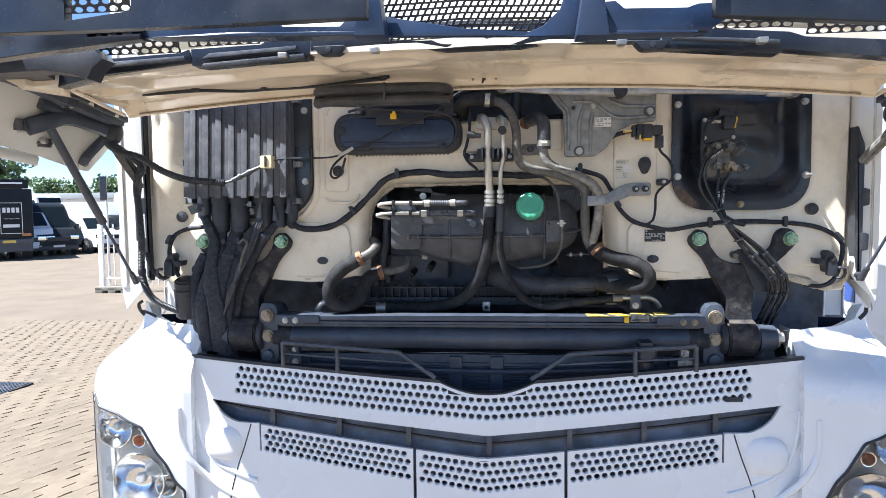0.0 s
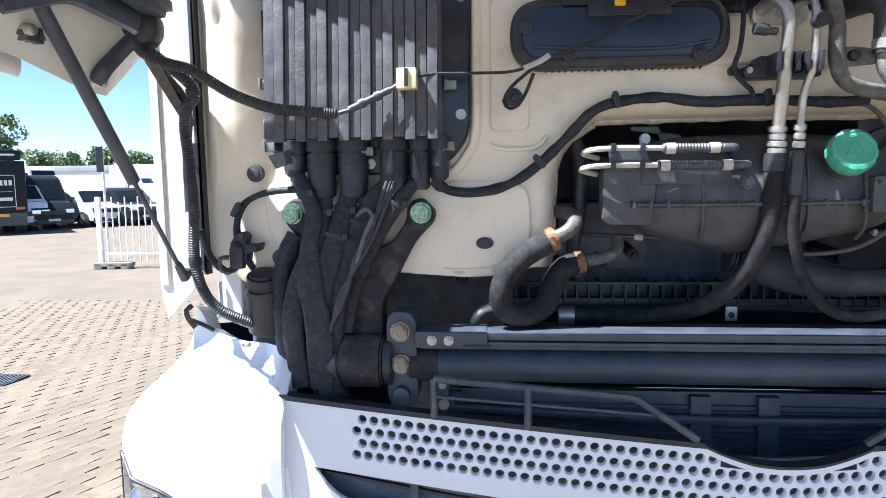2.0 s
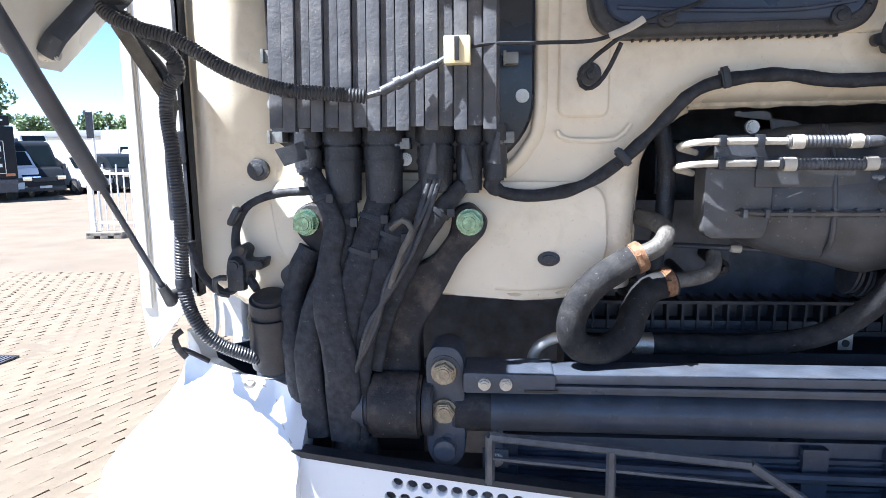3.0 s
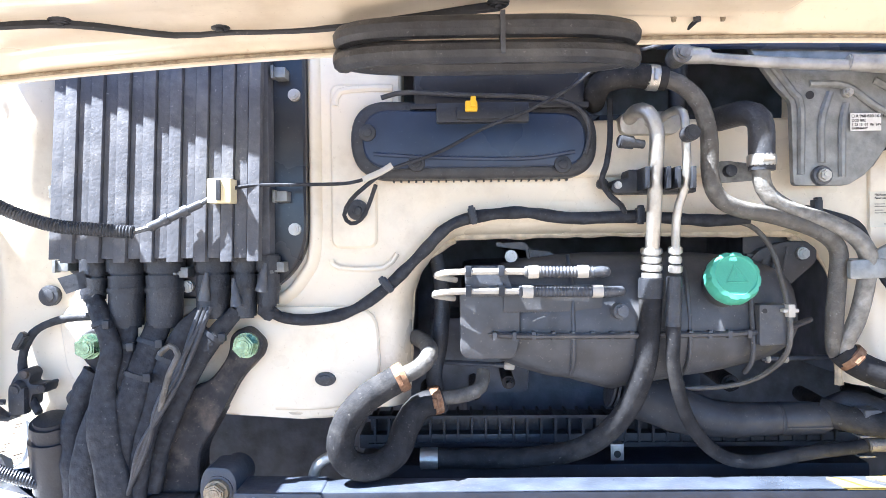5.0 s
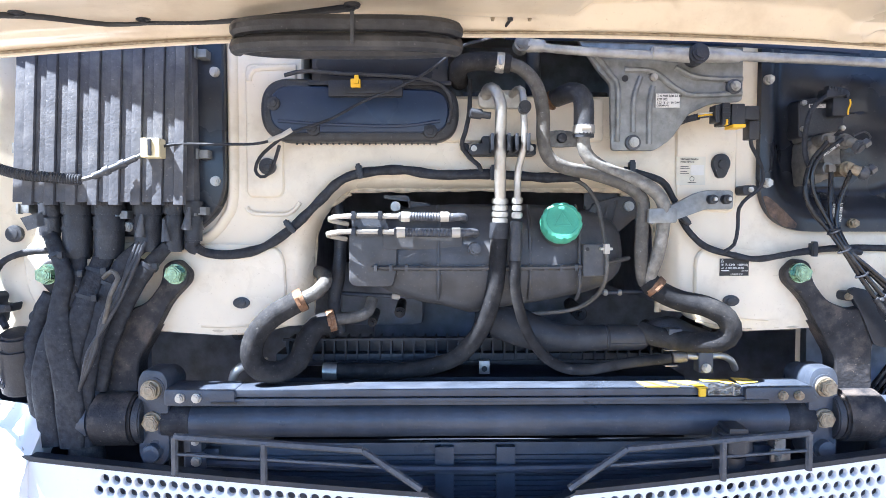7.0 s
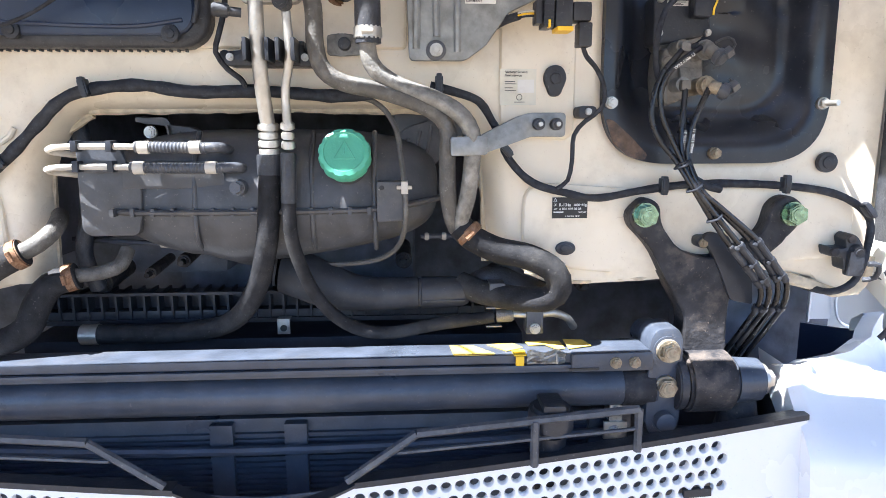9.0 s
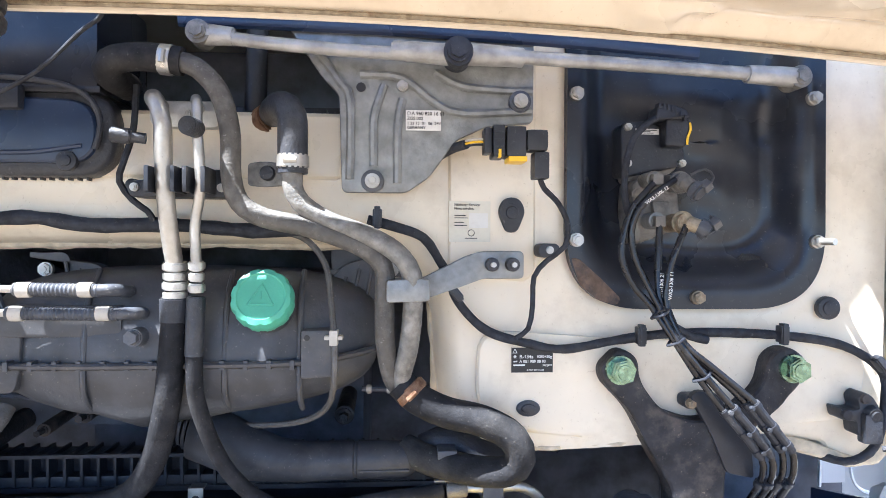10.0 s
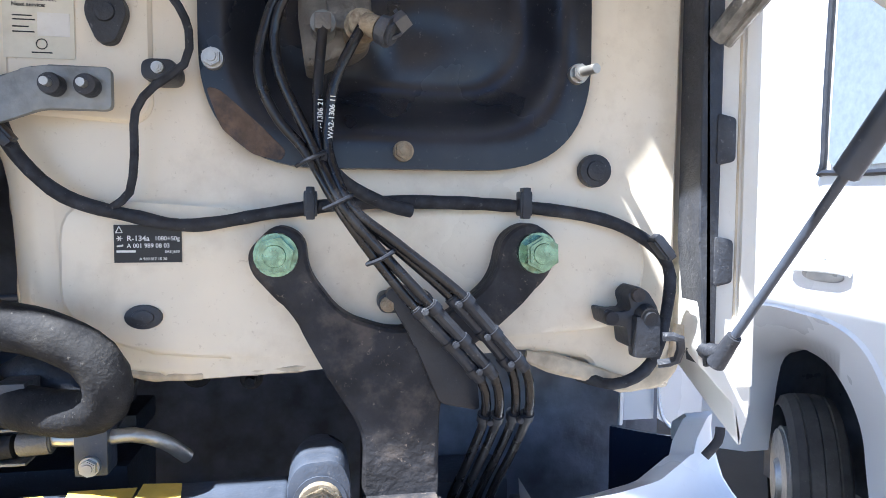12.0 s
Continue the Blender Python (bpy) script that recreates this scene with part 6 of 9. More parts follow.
for x, z in ((-0.602, 2.034), (-0.604, 1.796), (-0.797, 1.696), (-1.018, 1.79), (-1.018, 2.03)):
    bolt(x, 0.016, z, 0.0095, STEEL, cbox)
for x, z in ((-0.622, 2.068), (-0.622, 1.853), (-0.628, 1.730), (-0.797, 1.722), (-1.012, 1.865), (-1.008, 1.735)):
    bm = bmesh.new()
    box(bm, x - 0.011, x + 0.011, -0.012, 0.02, z - 0.009, z + 0.009, 0.002)
    box(bm, x - 0.013, x - 0.008, -0.018, 0.0, z - 0.011, z + 0.011, 0.001)
    part("spring_clip", bm, ZINC, cbox, "grey spring clip")
# connector collars under the box and the cables below
def ribbon(bm, points, width, thick, seg=14):
    """A flat taped cable that faces the viewer: (x, y, z) and a share of the width each."""
    line = spline([p[:3] for p in points], 0.010)
    rings = []
    for i, q in enumerate(line):
        way = (line[min(i + 1, len(line) - 1)] - line[max(i - 1, 0)]).normalized()
        side = way.cross(Vector((0, 1, 0))).normalized()
        deep = side.cross(way)
        f = i / max(1, len(line) - 1) * (len(points) - 1)
        k = min(int(f), len(points) - 2)
        w = width * (points[k][3] + (points[k + 1][3] - points[k][3]) * (f - k)) * (1 + 0.10 * noise.noise(q * 28))
        ring = []
        for a in range(seg):
            ca, sa = math.cos(a * math.tau / seg), math.sin(a * math.tau / seg)
            crease = 0.0022 * noise.noise(Vector((q.x * 90, q.y * 90, q.z * 38)))
            ring.append(bm.verts.new(q + side * w / 2 * math.copysign(abs(ca) ** 0.75, ca) + deep * (thick / 2 + crease) * math.copysign(abs(sa) ** 0.6, sa)))
        rings.append(ring)
    for p, q in zip(rings, rings[1:]):
        for k in range(seg):
            bm.faces.new((p[k], p[(k + 1) % seg], q[(k + 1) % seg], q[k]))
    bm.faces.new(rings[0]), bm.faces.new(rings[-1][::-1])


# plug, radius, length of shell, then the taped ribbon: (x, y, z, share of width), its width and the places of its ties
fall = [((-0.957, 1.748), 0.022, 0.045, [(-0.953, -0.010, 1.68, 0.5), (-0.928, -0.030, 1.640, 0.55), (-0.908, -0.040, 1.590, 0.65), (-0.918, -0.045, 1.53, 0.95), (-0.918, -0.050, 1.45, 1.05), (-0.905, -0.045, 1.36, 1.0), (-0.905, -0.03, 1.22, 0.9)], 0.060, (1,)),
        ((-0.899, 1.752), 0.031, 0.095, [(-0.896, -0.010, 1.64, 0.8), (-0.893, -0.020, 1.60, 0.75), (-0.903, -0.028, 1.54, 0.9), (-0.945, -0.030, 1.46, 1.0), (-0.965, -0.03, 1.36, 1.0), (-0.955, -0.02, 1.22, 0.9)], 0.048, (1,)),
        ((-0.831, 1.752), 0.032, 0.095, [(-0.834, -0.010, 1.645, 0.85), (-0.845, -0.022, 1.605, 0.9), (-0.862, -0.034, 1.55, 1.0), (-0.880, -0.040, 1.49, 0.95), (-0.895, -0.040, 1.42, 0.9), (-0.900, -0.03, 1.33, 0.9), (-0.90, -0.02, 1.22, 0.9)], 0.050, (1, 2)),
        ((-0.745, 1.752), 0.030, 0.080, [(-0.758, -0.008, 1.655, 0.7), (-0.790, -0.018, 1.62, 0.9), (-0.812, -0.026, 1.575, 1.0), (-0.836, -0.032, 1.51, 1.0), (-0.862, -0.034, 1.43, 0.95), (-0.878, -0.03, 1.34, 0.9), (-0.885, -0.02, 1.22, 0.9)], 0.045, (2,)),
        ((-0.690, 1.752), 0.022, 0.080, [(-0.700, -0.012, 1.655, 0.7), (-0.735, -0.020, 1.615, 1.0), (-0.768, -0.020, 1.57, 1.0), (-0.800, -0.016, 1.51, 1.0), (-0.835, -0.012, 1.43, 0.9), (-0.855, -0.01, 1.34, 0.9)], 0.036, (1,)),
        ((-0.648, 1.752), 0.020, 0.060, [(-0.648, -0.004, 1.67, 0.9), (-0.655, -0.004, 1.653, 0.8), (-0.645, 0.004, 1.645, 0.7)], 0.030, ())]
for k, ((x, z), r, drop, way, wide, ties) in enumerate(fall):
    cable = thing("box_cable", "thick black taped cable with a moulded plug collar", "cable", "cables under the control box")
    bm = bmesh.new()
    rod(bm, (x, 0.0, z), (x, 0.0, z - 0.030), r * 1.08, seg=26, bevel=0.003)
    part("plug_collar", bm, RUBBER, cable)
    bm = bmesh.new()
    rod(bm, (x, 0.0, z - 0.031), (x, -0.004, z - 0.031 - drop), r, r * 0.93, 26, 0.004)
    shell = part("plug_shell", bm, RUBBER, cable)
    bm = bmesh.new()
    rod(bm, (x, -0.001, z - 0.055), (x, -0.001, z - 0.064), r * 1.05, seg=26, bevel=0.001)
    part("shell_ring", bm, RUBBER, shell)
    bm = bmesh.new()
    ribbon(bm, way, wide, 0.024)
    part("taped_cable", bm, TAPE, cable, smooth=60)
    for j in ties:
        px, py, pz, share = way[j]
        nx, ny, nz, _ = way[j + 1]
        step = Vector((nx - px, ny - py, nz - pz)).normalized() * 0.008
        bm = bmesh.new()
        ribbon(bm, [(px, py, pz, 1.0), (px + step.x, py + step.y, pz + step.z, 1.0)], wide * share * 1.12, 0.029)
        tie = part("cable_tie", bm, BLACK, cable)
        bm = bmesh.new()
        box(bm, px + wide * share * 0.30, px + wide * share * 0.30 + 0.012, py - 0.022, py - 0.012, pz - 0.010, pz + 0.004, 0.002)
        part("tie_head", bm, BLACK, tie)
# dark harness low behind the bundle
for x0, x1, xe in ((-0.965, -0.985, -1.0), (-0.89, -0.91, -0.945)):
    hose("flat_cable", "flat black taped cable behind the bundle", [(x0, 0.016, 1.545), (x1, 0.008, 1.50), (xe, 0.0, 1.42), (xe + 0.02, 0.0, 1.22)], 0.022, TAPE, "cable", 14, wobble=0.25, group="flat cables")
for x, z, lean in ((-0.748, 1.675, 0.1), (-0.650, 1.690, 0.15), (-0.692, 1.665, -0.1)):
    bm = bmesh.new()
    for k in range(4):
        rod(bm, (x + lean * 0.012 * k, -0.04, z + 0.012 * k), (x + lean * 0.012 * (k + 1), -0.04, z + 0.012 * (k + 1)), 0.011 - 0.002 * k, 0.009 - 0.002 * k, 12)
    solid("boot", bm, RIBBED, "grey ribbed rubber boot on a cable end", "cable boot", "boots")
for x0, bend in ((-0.75, 0.0), (-0.735, 0.008), (-0.742, -0.006)):
    hose("thin_cable", "thin black cable tied to the bundle", [(x0, -0.045, 1.665), (x0 - 0.015, -0.055, 1.62), (-0.785 + bend, -0.06, 1.555), (-0.815 + bend, -0.065, 1.50), (-0.845 - bend, -0.06, 1.43), (-0.875, -0.05, 1.36), (-0.905, -0.04, 1.30)], 0.0045, RUBBER, "cable", 8, group="thin cables")
hose("thin_cable", "thin grey looped cable end", [(-0.815, -0.065, 1.495), (-0.79, -0.085, 1.56), (-0.775, -0.085, 1.59), (-0.79, -0.08, 1.605), (-0.81, -0.075, 1.59)], 0.005, GREYPIPE, "cable", 8, group="thin cables")
strip = thing("torn_tape", "torn grey tape flag beside the box", "tape")
bm = bmesh.new()
vs = [bm.verts.new(p) for p in ((-1.005, -0.03, 1.715), (-0.955, -0.035, 1.728), (-0.95, -0.035, 1.70), (-0.99, -0.03, 1.688))]
bm.faces.new(vs)
bmesh.ops.solidify(bm, geom=bm.faces[:], thickness=0.002)
part("tape_flag", bm, RIBBED, strip, smooth=0)
# dark lug behind the bundle
bm = bmesh.new()
plate(bm, rounded([(-1.03, 1.50), (-0.97, 1.545), (-0.88, 1.545), (-0.78, 1.63), (-0.755, 1.60), (-0.80, 1.52), (-0.87, 1.44), (-1.0, 1.44)], 0.015), 0.022, 0.045, 0.005)
solid("cable_guide", bm, BLACK, "black plastic cable guide behind the bundle", "cable guide")
for s in (-1, 1):
    sensor = thing("door_sensor", "black bracket sensor bolted to the cream sheet", "sensor", "door sensors")
    bm = bmesh.new()
    plate(bm, rounded([(s * x, z) for x, z in [(1.043, 1.530), (1.048, 1.510), (1.072, 1.508), (1.075, 1.485), (1.100, 1.478), (1.115, 1.50), (1.110, 1.53), (1.098, 1.548), (1.083, 1.555), (1.072, 1.545), (1.078, 1.527), (1.060, 1.526)]][::s], 0.006), 0.0, 0.035, 0.004)
    part("bracket", bm, BLACK, sensor)
    bm = bmesh.new()
    rod(bm, (s * 1.094, 0.004, 1.522), (s * 1.095, -0.014, 1.518), 0.014, 0.011, 18, 0.003)
    box(bm, s * 1.078, s * 1.108, -0.012, 0.01, 1.474, 1.522, 0.006)
    part("sensor_body", bm, RUBBER, sensor)
    for x, z in ((1.053, 1.519), (1.084, 1.544)):
        bm = bmesh.new()
        disc(bm, s * x, -0.006, z, 0.008, 0.008, 16, 0.002)
        part("stud", bm, CASTIRON, sensor)
    bm = bmesh.new()
    tube(bm, [(s * 1.100, -0.03, 1.502), (s * 1.118, -0.035, 1.500), (s * 1.120, -0.025, 1.475), (s * 1.105, -0.012, 1.468)], 0.005, 8)
    part("hook", bm, RUBBER, sensor)
fluid = thing("fluid_bottle", "small black reservoir with a round cap", "reservoir")
bm = bmesh.new()
rod(bm, (-1.04, 0.03, 1.33), (-1.04, 0.01, 1.435), 0.045, 0.042, 26, 0.006)
part("bottle", bm, BLACK, fluid)
bm = bmesh.new()
rod(bm, (-1.04, 0.01, 1.435), (-1.038, 0.0, 1.465), 0.039, 0.035, 26, 0.006)
part("bottle_cap", bm, BLACK, fluid)

# ---- dark oval air inlet cover ----
cover = thing("inlet_cover", "black moulded plastic inlet cover with rubber lip", "cover")
shape = rounded([(-0.502, 2.022), (-0.502, 1.882), (-0.068, 1.882), (-0.068, 2.010)], [.07, .075, .06, .06], 10)
bm = bmesh.new()
plate(bm, shape, 0.005, 0.05, 0.014, 4)
part("cover_rim", bm, RUBBER, cover)
bm = bmesh.new()
plate(bm, rounded([(-0.480, 2.004), (-0.480, 1.900), (-0.09, 1.900), (-0.09, 1.992)], [.055, .055, .045, .045], 8), -0.006, 0.03, 0.008, 3)
part("cover_shell", bm, SKYBLACK, cover)
bm = bmesh.new()
box(bm, -0.350, -0.190, -0.022, 0.0, 1.975, 2.010, 0.006)
box(bm, -0.315, -0.215, -0.026, -0.02, 1.980, 2.0, 0.003)
part("inlet_box", bm, BLACK, cover)
bm = bmesh.new()
tube(bm, [(-0.445, -0.008, 2.022), (-0.40, -0.012, 2.030), (-0.30, -0.022, 2.022), (-0.20, -0.022, 2.018), (-0.13, -0.016, 2.010), (-0.095, -0.010, 1.990), (-0.084, -0.006, 1.955), (-0.092, -0.006, 1.92)], 0.0045, 8)
part("cover_lip", bm, RUBBER, cover)
bm = bmesh.new()
tube(bm, [(-0.46, -0.006, 1.925), (-0.36, -0.007, 1.918), (-0.20, -0.007, 1.914), (-0.11, -0.006, 1.925)], 0.004, 8)
part("cover_ridge", bm, SKYBLACK, cover)
for x, z in ((-0.470, 1.962), (-0.131, 1.903), (-0.385, 1.908)):
    bm = bmesh.new()
    disc(bm, x, -0.010, z, 0.015, 0.01, 24, 0.003)
    disc(bm, x, -0.013, z, 0.008, 0.01, 24, 0.002)
    part("press_stud", bm, BLACK, cover)
for k in range(24):
    bm = bmesh.new()
    x = -0.43 + k * 0.0135
    box(bm, x, x + 0.003, 0.03, 0.042, 1.878, 1.884)
    part("lip_tooth", bm, RUBBER, cover, smooth=0)
bm = bmesh.new()
box(bm, -0.300, -0.279, -0.036, -0.024, 1.992, 2.010, 0.003)
box(bm, -0.291, -0.282, -0.044, -0.034, 1.998, 2.016, 0.002)
part("yellow_clip", bm, YELLOW, cover, "yellow locking clip")
bm = bmesh.new()
box(bm, -0.39, -0.09, 0.0, 0.20, 2.005, 2.17, 0.015)
filt = thing("filter_housing", "glossy black air filter housing in the upper opening", "filter housing")
part("housing_shell", bm, SATIN, filt)
bm = bmesh.new()
box(bm, -0.395, -0.085, -0.006, 0.02, 2.002, 2.012, 0.003)
part("housing_flange", bm, BLACK, filt)
bm = bmesh.new()
box(bm, -0.055, 0.30, 0.16, 0.26, 1.95, 2.02, 0.008)
for k in range(8):
    box(bm, -0.04 + k * 0.042, -0.025 + k * 0.042, 0.12, 0.18, 1.985, 2.01, 0.002)
rod(bm, (0.11, 0.12, 2.0), (0.115, 0.13, 2.25), 0.018, seg=16)
rod(bm, (-0.01, 0.12, 1.985), (0.06, 0.12, 1.985), 0.016, seg=16)
solid("heater_unit", bm, BLACK, "black heater unit deep in the upper opening", "heater unit")

# plug cable over the cover
lead = thing("lamp_lead", "grey twin lead from the flap to a pale plug", "cable")
bm = bmesh.new()
tube(bm, [(0.015, -0.245, 2.072), (0.0, -0.20, 2.060), (-0.02, -0.16, 2.060), (-0.07, -0.10, 2.060), (-0.13, -0.075, 2.02), (-0.19, -0.06, 1.99), (-0.27, -0.05, 1.960), (-0.34, -0.04, 1.925), (-0.40, -0.035, 1.905), (-0.455, -0.03, 1.888)], 0.0030, 8)
tube(bm, [(-0.455, -0.03, 1.886), (-0.50, -0.03, 1.873), (-0.58, -0.045, 1.870), (-0.66, -0.06, 1.868), (-0.705, -0.07, 1.858)], 0.0032, 8)
tube(bm, [(-0.445, -0.03, 1.888), (-0.475, -0.025, 1.865), (-0.50, -0.01, 1.845), (-0.515, 0.01, 1.82), (-0.503, 0.01, 1.805), (-0.485, 0.01, 1.812), (-0.470, -0.005, 1.835), (-0.455, -0.02, 1.87)], 0.0038, 8)
part("lead_wire", bm, TAPE, lead)
bm = bmesh.new()
tube(bm, [(-0.475, -0.034, 1.878), (-0.445, -0.036, 1.890), (-0.425, -0.036, 1.902)], 0.006, 8, flatten=0.5)
part("tape_end", bm, PALEHOSE, lead, "pale tape end")
gp = thing("cable_grommet", "black rubber grommet with a cable loop", "grommet")
bm = bmesh.new()
disc(bm, -0.495, 0.030, 1.830, 0.019, 0.02, 24, 0.005)
disc(bm, -0.493, 0.022, 1.828, 0.008, 0.02, 16, 0.003)
part("grommet_body", bm, RUBBER, gp)

# corrugated loom, connector and pale clip in front of the box
loom = thing("corrugated_loom", "black corrugated cable loom ending in an inline plug", "cable loom", "cable looms")
bm = bmesh.new()
tube(bm, [(-1.245, -0.12, 1.965), (-1.215, -0.125, 1.918), (-1.17, -0.125, 1.895), (-1.115, -0.12, 1.878), (-1.04, -0.12, 1.833), (-0.965, -0.115, 1.805), (-0.90, -0.11, 1.797), (-0.838, -0.10, 1.792)], 0.0105, 12, ring=0.0009, pitch=0.0050)
part("loom_tube", bm, RUBBER, loom)
bm = bmesh.new()
tube(bm, [(-0.838, -0.10, 1.792), (-0.81, -0.095, 1.800)], 0.0045, 8)
rod(bm, (-0.815, -0.095, 1.799), (-0.735, -0.08, 1.838), 0.0075, 0.0065, 12)
rod(bm, (-0.795, -0.092, 1.809), (-0.785, -0.09, 1.814), 0.0095, seg=12)
rod(bm, (-0.765, -0.086, 1.823), (-0.755, -0.084, 1.828), 0.0095, seg=12)
rod(bm, (-0.735, -0.08, 1.838), (-0.705, -0.07, 1.858), 0.0045, seg=10)
part("inline_plug", bm, RIBBED, loom)
bm = bmesh.new()
box(bm, -0.722, -0.683, -0.090, -0.056, 1.838, 1.878, 0.003)
part("pale_clip", bm, IVORY, loom, "ivory plastic clip")
bm = bmesh.new()
box(bm, -0.706, -0.699, -0.094, -0.05, 1.842, 1.876, 0.001)
part("tie_strap", bm, BLACK, loom)
loom = thing("corrugated_loom", "black corrugated loom running down beside the seal", "cable loom", "cable looms")
bm = bmesh.new()
tube(bm, [(-1.225, -0.12, 1.935), (-1.175, -0.09, 1.89), (-1.150, -0.06, 1.86), (-1.150, -0.05, 1.835), (-1.166, -0.045, 1.82), (-1.178, -0.04, 1.78), (-1.172, -0.04, 1.70), (-1.168, -0.04, 1.60), (-1.172, -0.04, 1.50), (-1.155, -0.04, 1.43), (-1.12, -0.03, 1.385), (-1.05, 0.0, 1.345)], 0.0115, 12, ring=0.0008, pitch=0.0050)
part("loom_tube", bm, RUBBER, loom)
for a, b in (((-1.150, -0.058, 1.855), (-1.150, -0.050, 1.838)), ((-1.172, -0.04, 1.505), (-1.1705, -0.04, 1.485))):
    sleeve(loom, a, b, 0.0135, TAPE, "tape_band", seg=16)
hose("hinge_cable", "smooth black cable beside the corrugated loom", [(-1.235, -0.10, 1.95), (-1.215, -0.07, 1.90), (-1.185, -0.03, 1.845), (-1.175, -0.025, 1.80), (-1.185, -0.025, 1.72), (-1.186, -0.025, 1.6)], 0.008, RUBBER, "cable")

# ---- dark access panel with the clutch valve ----
panel = thing("access_panel", "black satin sheet-metal access panel with rust at one corner", "access panel")
outline = rounded([(0.612, 2.22), (0.612, 1.683), (1.040, 1.683), (1.036, 2.22)], [0.02, .125, .125, 0.02], 14)
ring0 = []
for p, q in zip(outline, outline[1:] + outline[:1]):
    steps = max(1, int((Vector(q) - Vector(p)).length / 0.012))
    ring0 += [Vector(p).lerp(Vector(q), k / steps) for k in range(steps)]
bm = bmesh.new()
centre = Vector((0.826, 1.965))
prev = [bm.verts.new((p.x, 0.055, p.y)) for p in ring0]
levels = 30
for k in range(levels + 1):
    f = 1 - 0.96 * k / levels
    ring = []
    for p in ring0:
        q = centre + (p - centre) * f
        inset = (1 - f)
        s_ = max(0.0, min(1.0, (inset - 0.10) / 0.26))
        y = 0.034 + 0.060 * s_ * s_ * (3 - 2 * s_)
        dent = max(0.0, math.sin(q.x * 52 + 1.0)) * max(0.0, math.sin((q.y - 1.70) * 9.5)) if q.y > 1.96 else 0.0
        y += s_ * (0.010 * dent + 0.008 * noise.noise(Vector((q.x * 14, q.y * 14, 1.7))))
        ring.append(bm.verts.new((q.x, y, q.y)))
    for i in range(len(ring)):
        bm.faces.new((prev[i - 1], prev[i], ring[i], ring[i - 1]))
    prev = ring
bm.faces.new(prev)
part("panel_sheet", bm, SATIN, panel, "dished satin-black sheet", smooth=60)
RUSTY = material("flaking_rust", (0.11, 0.075, 0.055), 0.75, spread=0.4, grain=60, stain=(0.018, 0.022, 0.034), amount=1.0, stain_size=38, relief=0.5, relief_size=120)
bm = bmesh.new()
plate(bm, rounded([(0.619, 1.765), (0.634, 1.722), (0.665, 1.696), (0.695, 1.690), (0.70, 1.700), (0.672, 1.728), (0.645, 1.752), (0.632, 1.763)], 0.008), 0.0325, 0.036, 0.001)
part("rust_patch", bm, RUSTY, panel, "flaking brown rust patch")
for x, z in ((0.626, 2.023), (1.014, 2.023), (0.627, 1.793), (1.022, 1.792), (0.824, 1.702)):
    bolt(x, 0.030, z, 0.0095, STEEL if z > 1.71 else RUSTBOLT, panel, 0.010)
bm = bmesh.new()
rod(bm, (1.022, 0.02, 1.792), (1.030, -0.004, 1.792), 0.0055, seg=12)
part("long_stud", bm, STEEL, panel)

valve = thing("clutch_valve", "grimy alloy valve block with black control head", "valve")
bm = bmesh.new()
plate(bm, rounded([(0.703, 1.975), (0.712, 1.984), (0.745, 1.986), (0.800, 1.965), (0.810, 1.925), (0.800, 1.912), (0.72, 1.895), (0.705, 1.897)], 0.008), 0.045, 0.10, 0.006, 3)
part("control_head", bm, BLACK, valve)
bm = bmesh.new()
plate(bm, rounded([(0.708, 1.912), (0.803, 1.925), (0.798, 1.910), (0.785, 1.900), (0.715, 1.886)], 0.006), 0.052, 0.09, 0.004, 2)
part("head_skirt", bm, GRIMY, valve)
bm = bmesh.new()
plate(bm, rounded([(0.766, 1.942), (0.799, 1.940), (0.806, 1.980), (0.800, 1.990), (0.768, 1.992)], 0.006), 0.020, 0.06, 0.005, 3)
head = part("plug_head", bm, BLACK, valve)
bm = bmesh.new()
plate(bm, rounded([(0.747, 1.980), (0.750, 2.003), (0.775, 2.006), (0.797, 1.998), (0.803, 1.985)], 0.006), 0.012, 0.05, 0.005, 3)
part("plug_cover", bm, BLACK, head)
for k in range(7):
    bm = bmesh.new()
    box(bm, 0.751 + k * 0.0068, 0.7545 + k * 0.0068, 0.010, 0.03, 1.998 - 0.0005 * k * k, 2.007 - 0.0005 * k * k, 0.001)
    part("cover_rib", bm, BLACK, head)
bm = bmesh.new()
tube(bm, [(0.8055, 0.022, 1.979), (0.8065, 0.021, 1.968), (0.8015, 0.020, 1.956), (0.8005, 0.020, 1.944)], 0.0022, 8, flatten=0.7)
part("yellow_lock", bm, YELLOW, head, "yellow plastic lock")
bm = bmesh.new()
tube(bm, [(0.750, 0.02, 1.985), (0.728, 0.012, 1.970), (0.708, 0.005, 1.948), (0.697, 0.0, 1.918), (0.693, 0.0, 1.88), (0.695, -0.002, 1.85), (0.699, -0.01, 1.825)], 0.0055, 10)
part("control_lead", bm, TAPE, valve)
bm = bmesh.new()
box(bm, 0.726, 0.764, 0.0435, 0.0448, 1.963, 1.972)
part("valve_label", bm, PAPER, valve, "small white printed label", smooth=0)
bars([(0.739, 0.760, 1.9690, 1.9703), (0.739, 0.750, 1.9668, 1.9678), (0.739, 0.755, 1.9645, 1.9656), (0.728, 0.7355, 1.9645, 1.9705)], 0.0435, INK, valve)
for x, z in ((0.713, 1.974), (0.713, 1.916), (0.802, 1.917)):
    bolt(x, 0.042, z, 0.0052, STEEL, valve)
bm = bmesh.new()
